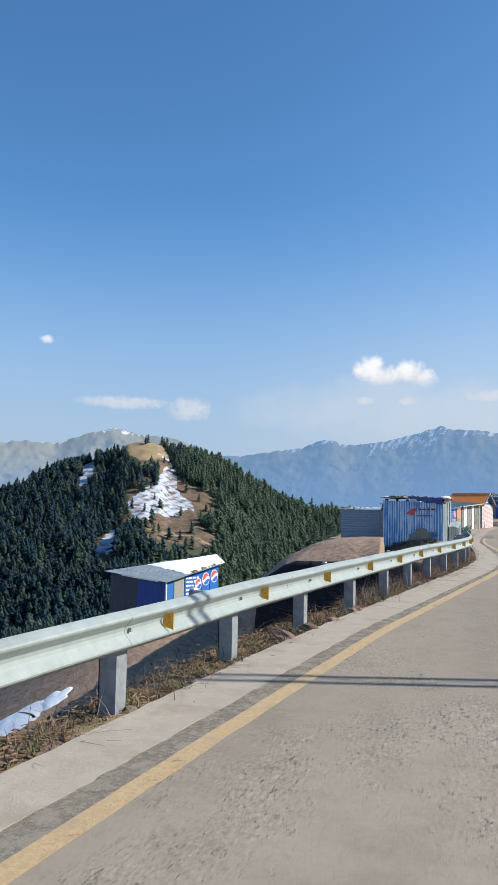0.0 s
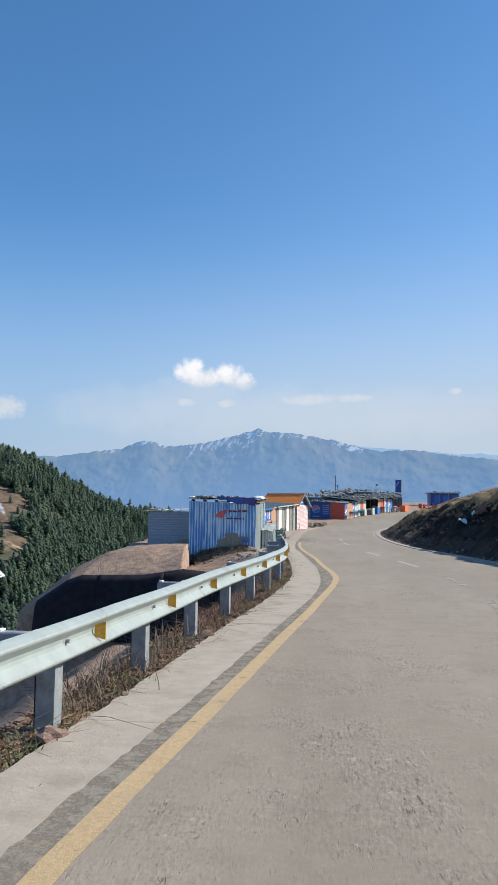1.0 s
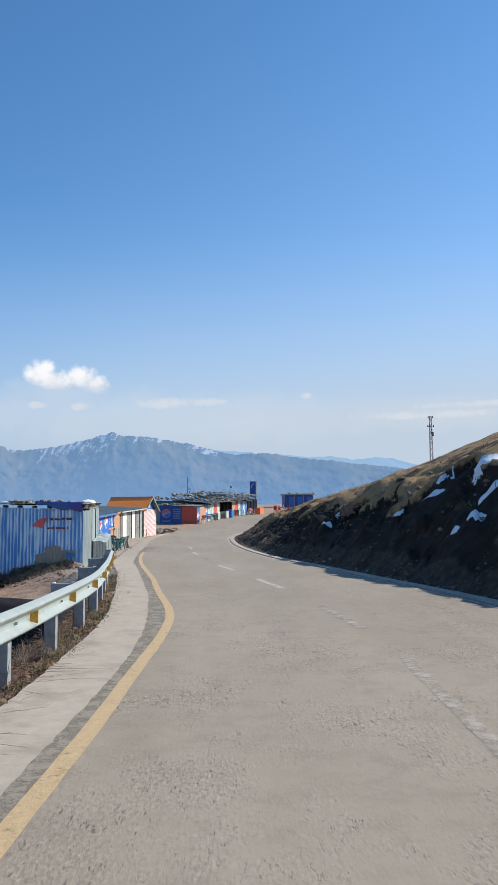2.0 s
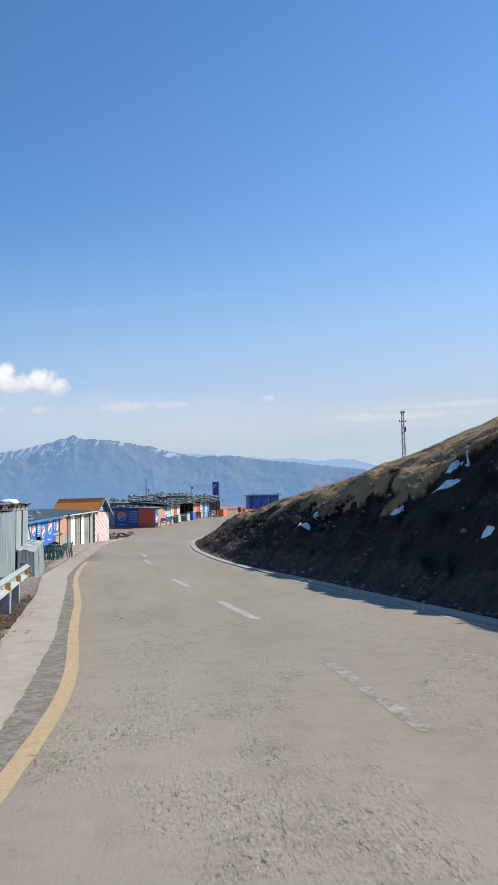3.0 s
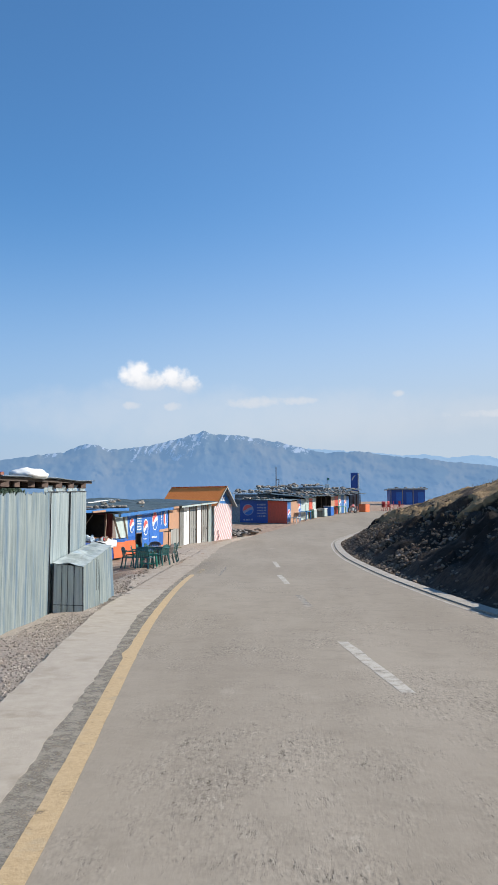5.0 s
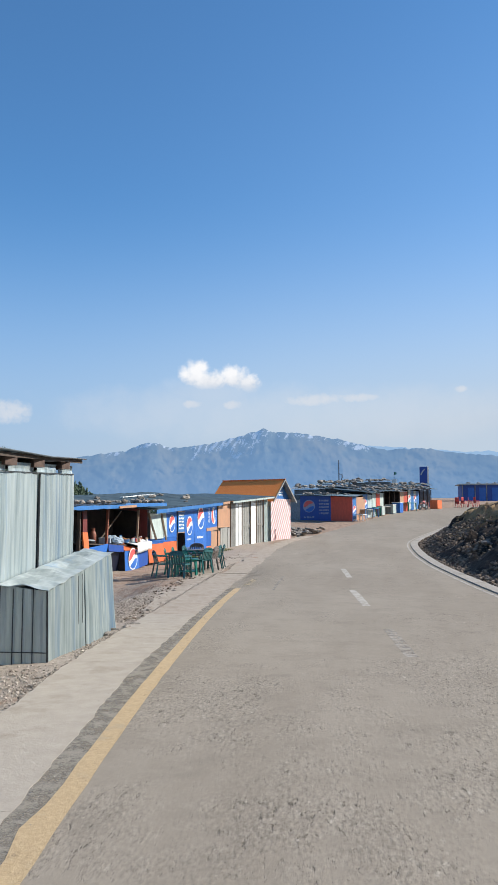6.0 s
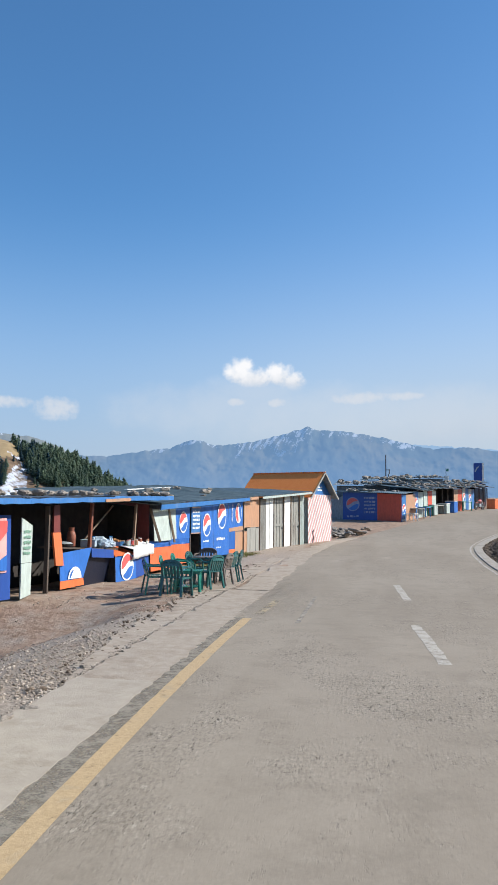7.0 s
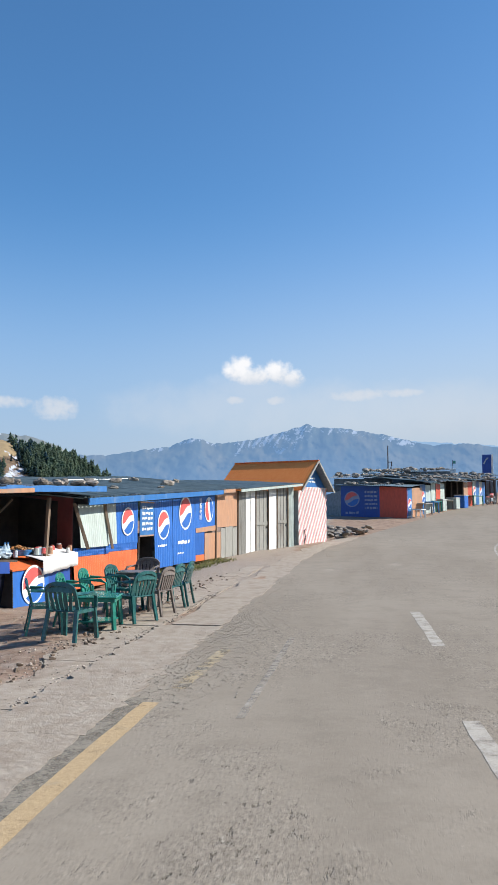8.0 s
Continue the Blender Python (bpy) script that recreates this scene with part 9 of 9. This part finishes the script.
    def earth(x0, x1, reach, mat, label):
        bm = bmesh.new()
        xs = np.arange(x0, x1 + 0.01, 0.10)
        ds = np.linspace(-0.15, reach, 26)
        V = [[bm.verts.new((x, front(x) - dd, heap_z(x, front(x) - dd) - (0.12 if i in (0, len(xs) - 1) else 0.0))) for dd in ds] for i, x in enumerate(xs)]
        for p, q in zip(V, V[1:]):
            for j in range(len(ds) - 1):
                bm.faces.new((p[j], p[j + 1], q[j + 1], q[j]))
        t = thing("earth_heap", label, "heap")
        part("earth", bm, mat, t, "", True)
    earth(-8.7, -5.25, 2.9, DARK_EARTH, "dark tipped earth heaped before the shed")
    earth(-5.26, -4.35, 1.7, DIRT, "reddish earth heaped beside the shed corner")
    def heap():
        for i in range(700):
            x = rnd.uniform(-8.5, -4.3)
            y = front(x) - rnd.uniform(0.0, 2.8)
            yield x, y, heap_z(x, y), rnd.choice((0.02, 0.03, 0.05, 0.08, 0.12)) * rnd.uniform(0.7, 1.2)
    rubble("rubble_heap", heap(), "brown rubble and broken stone strewn over the earth heap", EARTHY, seed=8)
    for i in range(20):
        x = rnd.uniform(-8.2, -5.2)
        y = front(x) - rnd.uniform(0.2, 2.2)
        a, ln = rnd.uniform(-0.2, 0.9), rnd.uniform(0.4, 1.3)
        x1, y1 = x + ln * math.cos(a), y + ln * math.sin(a) * 0.4
        t = thing("scrap_plank", "broken weathered plank on the earth heap", "plank", "planks on the earth heap")
        part("plank", beam(bmesh.new(), (x, y, heap_z(x, y) + 0.04), (x1, y1, max(heap_z(x1, min(y1, front(x1) - 0.05)) + 0.04, heap_z(x, y) + rnd.uniform(-0.05, 0.12))), rnd.uniform(0.04, 0.12), 0.03), rnd.choice((WOOD, WOOD_DARK, WOOD)), t)
    def heap_brush():
        for i in range(150):
            x = rnd.uniform(-8.5, -5.0)
            y = front(x) - abs(rnd.gauss(0.3, 0.9))
            yield x, y, heap_z(x, y) - 0.02, rnd.uniform(0.6, 1.2)
    weeds("heap_brush", heap_brush(), TWIG, "dead brush and stalks on the earth heap", (8, 14), (0.10, 0.35), 0.007, 0.3, 21, 1.8)
    # heap of slabs near the gabled hut
    for i in range(46):
        x, y = -4.6 + rnd.uniform(0, 2.8), 84.6 + rnd.uniform(-1.6, 3.4)
        if x > float(edge_left(y)) - 0.35:
            x = float(edge_left(y)) - 0.4 - rnd.random() * 0.6
        s = rnd.uniform(0.14, 0.36)
        ob = new("stone_slab", rnd.choice(ROCKS))
        ob.matrix_basis = pose(x, y, float(road_z(y)) + rnd.uniform(0.0, 0.30), rnd.uniform(-20, 20), rnd.uniform(-20, 20), rnd.uniform(0, 360)) @ Matrix.Diagonal((s, s * 0.8, s * 0.4, 1))
        tagged(ob, "flat grey stone in a heap beside the road", "stone", "heap of stones beside the road")


def weeds(name, spots, mat, label, blades=(10, 18), height=(0.15, 0.4), width=0.006, spread=0.12, seed=0, curl=0.5):
    rnd = random.Random(seed)
    V, Fc = [], []
    for x, y, z, k in spots:
        for i in range(rnd.randint(*blades)):
            a = rnd.uniform(0, 6.28)
            h = rnd.uniform(*height) * k
            px, py = x + rnd.gauss(0, spread * 0.5), y + rnd.gauss(0, spread * 0.5)
            lean = rnd.uniform(0.1, 1.0) * curl
            pts = []
            for j in range(4):
                u = j / 3
                pts.append((px + math.cos(a) * h * lean * u * u * 1.2, py + math.sin(a) * h * lean * u * u * 1.2, z + h * (u - 0.25 * lean * u * u)))
            sx, sy = -math.sin(a), math.cos(a)
            b = len(V)
            for j, p in enumerate(pts):
                w = width * (1 - 0.8 * j / 3)
                V += [(p[0] + sx * w, p[1] + sy * w, p[2]), (p[0] - sx * w, p[1] - sy * w, p[2]), (p[0] + math.cos(a) * w, p[1] + math.sin(a) * w, p[2] + w)]
            for j in range(3):
                q = b + 3 * j
                for m, n in ((0, 1), (1, 2), (2, 0)):
                    Fc.append((q + m, q + n, q + 3 + n, q + 3 + m))
    return tagged(from_arrays(name, V, Fc, mat, "stuff"), label, "weeds")


def build_weeds():
    rnd = random.Random(15)
    def along(n, y0, y1, far=0.5, k=1.0):
        for i in range(n):
            y = rnd.uniform(y0, y1)
            x = float(shoulder_out(y)) - 0.04 - abs(rnd.gauss(0, far))
            yield x, y, float(land_z(x, y)) - 0.02, k * rnd.uniform(0.6, 1.2)
    weeds("dry_weeds", along(420, -10, 33, 0.38), DRYGRASS, "tangle of dry straw-coloured grass below the guardrail", (14, 26), (0.06, 0.18), 0.004, 0.22, 1, 2.2)
    weeds("twigs", along(150, -9, 33, 0.5), TWIG, "bare grey stalks and twigs below the guardrail", (4, 8), (0.15, 0.40), 0.005, 0.25, 2, 1.5)
    weeds("green_weeds", along(220, -9, 33, 0.35, 0.7), LEAF, "low dull green weeds below the guardrail", (12, 22), (0.06, 0.18), 0.012, 0.16, 3, 1.2)
    weeds("leaf_litter", along(1500, -9, 33, 0.40), LITTER, "brown dead leaves and debris below the guardrail", (14, 24), (0.02, 0.08), 0.020, 0.30, 12, 3.0)
    def thicket():
        for i in range(40):
            y = rnd.choice((6.2, 7.4, 8.8, 9.6, 13.5, 14.5, 17)) + rnd.gauss(0, 0.4)
            x = float(shoulder_out(y)) - 0.15 - abs(rnd.gauss(0, 0.25))
            yield x, y, float(land_z(x, y)) - 0.02, rnd.uniform(0.8, 1.3)
    weeds("dead_brush", thicket(), TWIG, "dead brush with pale stalks behind the guardrail posts", (9, 16), (0.2, 0.5), 0.005, 0.28, 4, 1.3)
    def red_brush():
        for i in range(48):
            y = rnd.choice((11.5, 12.6, 13.4, 14.6, 15.4, 4.0, 7.0, 20.5)) + rnd.gauss(0, 0.5)
            x = float(shoulder_out(y)) - 0.25 - abs(rnd.gauss(0, 0.35))
            yield x, y, float(land_z(x, y)) - 0.02, rnd.uniform(0.8, 1.3)
    weeds("red_brush", red_brush(), RED_TWIG, "reddish-brown dead brush standing up to the rail", (8, 16), (0.15, 0.42), 0.006, 0.26, 9, 2.4)
    def tufts():
        for i in range(260):
            y = rnd.uniform(24, 80)
            d = rnd.uniform(3.2, 9)
            x = float(edge_right(y)) + d
            yield x, y, float(hill_z(x, y)) - 0.02, rnd.uniform(0.6, 1.2)
    weeds("hill_tufts", tufts(), DRYGRASS, "tufts of dry yellow grass on the bank", (8, 14), (0.1, 0.3), 0.012, 0.3, 5, 1.0)
    def moss():
        for i in range(150):
            y = rnd.uniform(64.5, 72)
            p = L2.y(y, 0, rnd.uniform(0.1, 0.75))
            yield p.x, p.y, float(land_z(p.x, p.y)) + 0.02, 1.0
    weeds("straw_litter", moss(), MOSS, "mossy straw litter along the foot of the shop", (10, 18), (0.05, 0.14), 0.008, 0.3, 7, 1.6)


build_guardrail()
build_tin_shed()
build_tin_box()
build_open_stall()
goods()
build_blue_shop()
build_white_shop()
build_orange_hut()
build_red_hut()
build_shop_row()
build_far_blue_hut()
build_grey_hut()
build_kiosk()
build_chairs()
build_far_furniture()
lattice_mast((30.9, 106.5, 8.3), 6.9, 0.36, 0.24, "grey steel lattice mast standing on the hilltop", True, 0.0, 0.05, 0.022, 0.6)
lattice_mast((7.9, 3.25, 1.6), 7.2, 0.34, 0.24, "grey steel lattice mast beside the road", False, 20, 0.06, 0.012)
build_cut_shade()
build_rubble()

def snow_patch(x, y, rx, ry, turn, seed):
    """A thin ragged drift of old snow that follows the slope."""
    bm = bmesh.new()
    rings, n = 9, 44
    c, s = math.cos(radians(turn)), math.sin(radians(turn))
    V = []
    for j in range(1, rings + 1):
        u = j / rings
        row = []
        for i in range(n):
            a = 2 * math.pi * i / n
            k = 1 + 0.4 * noise.noise(Vector((math.cos(a) * 1.6, math.sin(a) * 1.6, seed))) + 0.12 * noise.noise(Vector((math.cos(a) * 3.4, math.sin(a) * 3.4, seed)))
            px, py = rx * u * k * math.cos(a), ry * u * k * math.sin(a)
            qx, qy = x + px * c - py * s, y + px * s + py * c
            h = 0.05 * noise.noise(Vector((qx * 1.3, qy * 1.3, seed))) + 0.09 * (1 - u * u) + 0.02
            row.append(bm.verts.new((qx, qy, float(land_z(qx, qy)) + (h if j < rings else -0.06))))
        V.append(row)
    bm.faces.new(V[0])
    for a, b in zip(V, V[1:]):
        for i in range(n):
            bm.faces.new((a[i], b[i], b[(i + 1) % n], a[(i + 1) % n]))
    t = thing("snow_patch", "thin ragged patch of old snow on the slope", "snow", "patches of old snow on the slope")
    part("drift", bm, SNOW, t, "", True)


for spot in ((-28.4, 31.3, 2.6, 1.0, 25, 1.0), (-26.3, 32.7, 1.0, 0.55, 35, 2.0), (-4.3, 20.2, 0.5, 1.1, 8, 3.0), (-4.2, 23.0, 0.4, 0.9, -6, 4.0), (-3.25, 15.0, 0.35, 0.9, 10, 5.0), (-3.05, 18.9, 0.30, 0.9, 6, 6.0), (-2.95, 21.6, 0.28, 0.8, 0, 7.0)):
    snow_patch(*spot)
build_weeds()
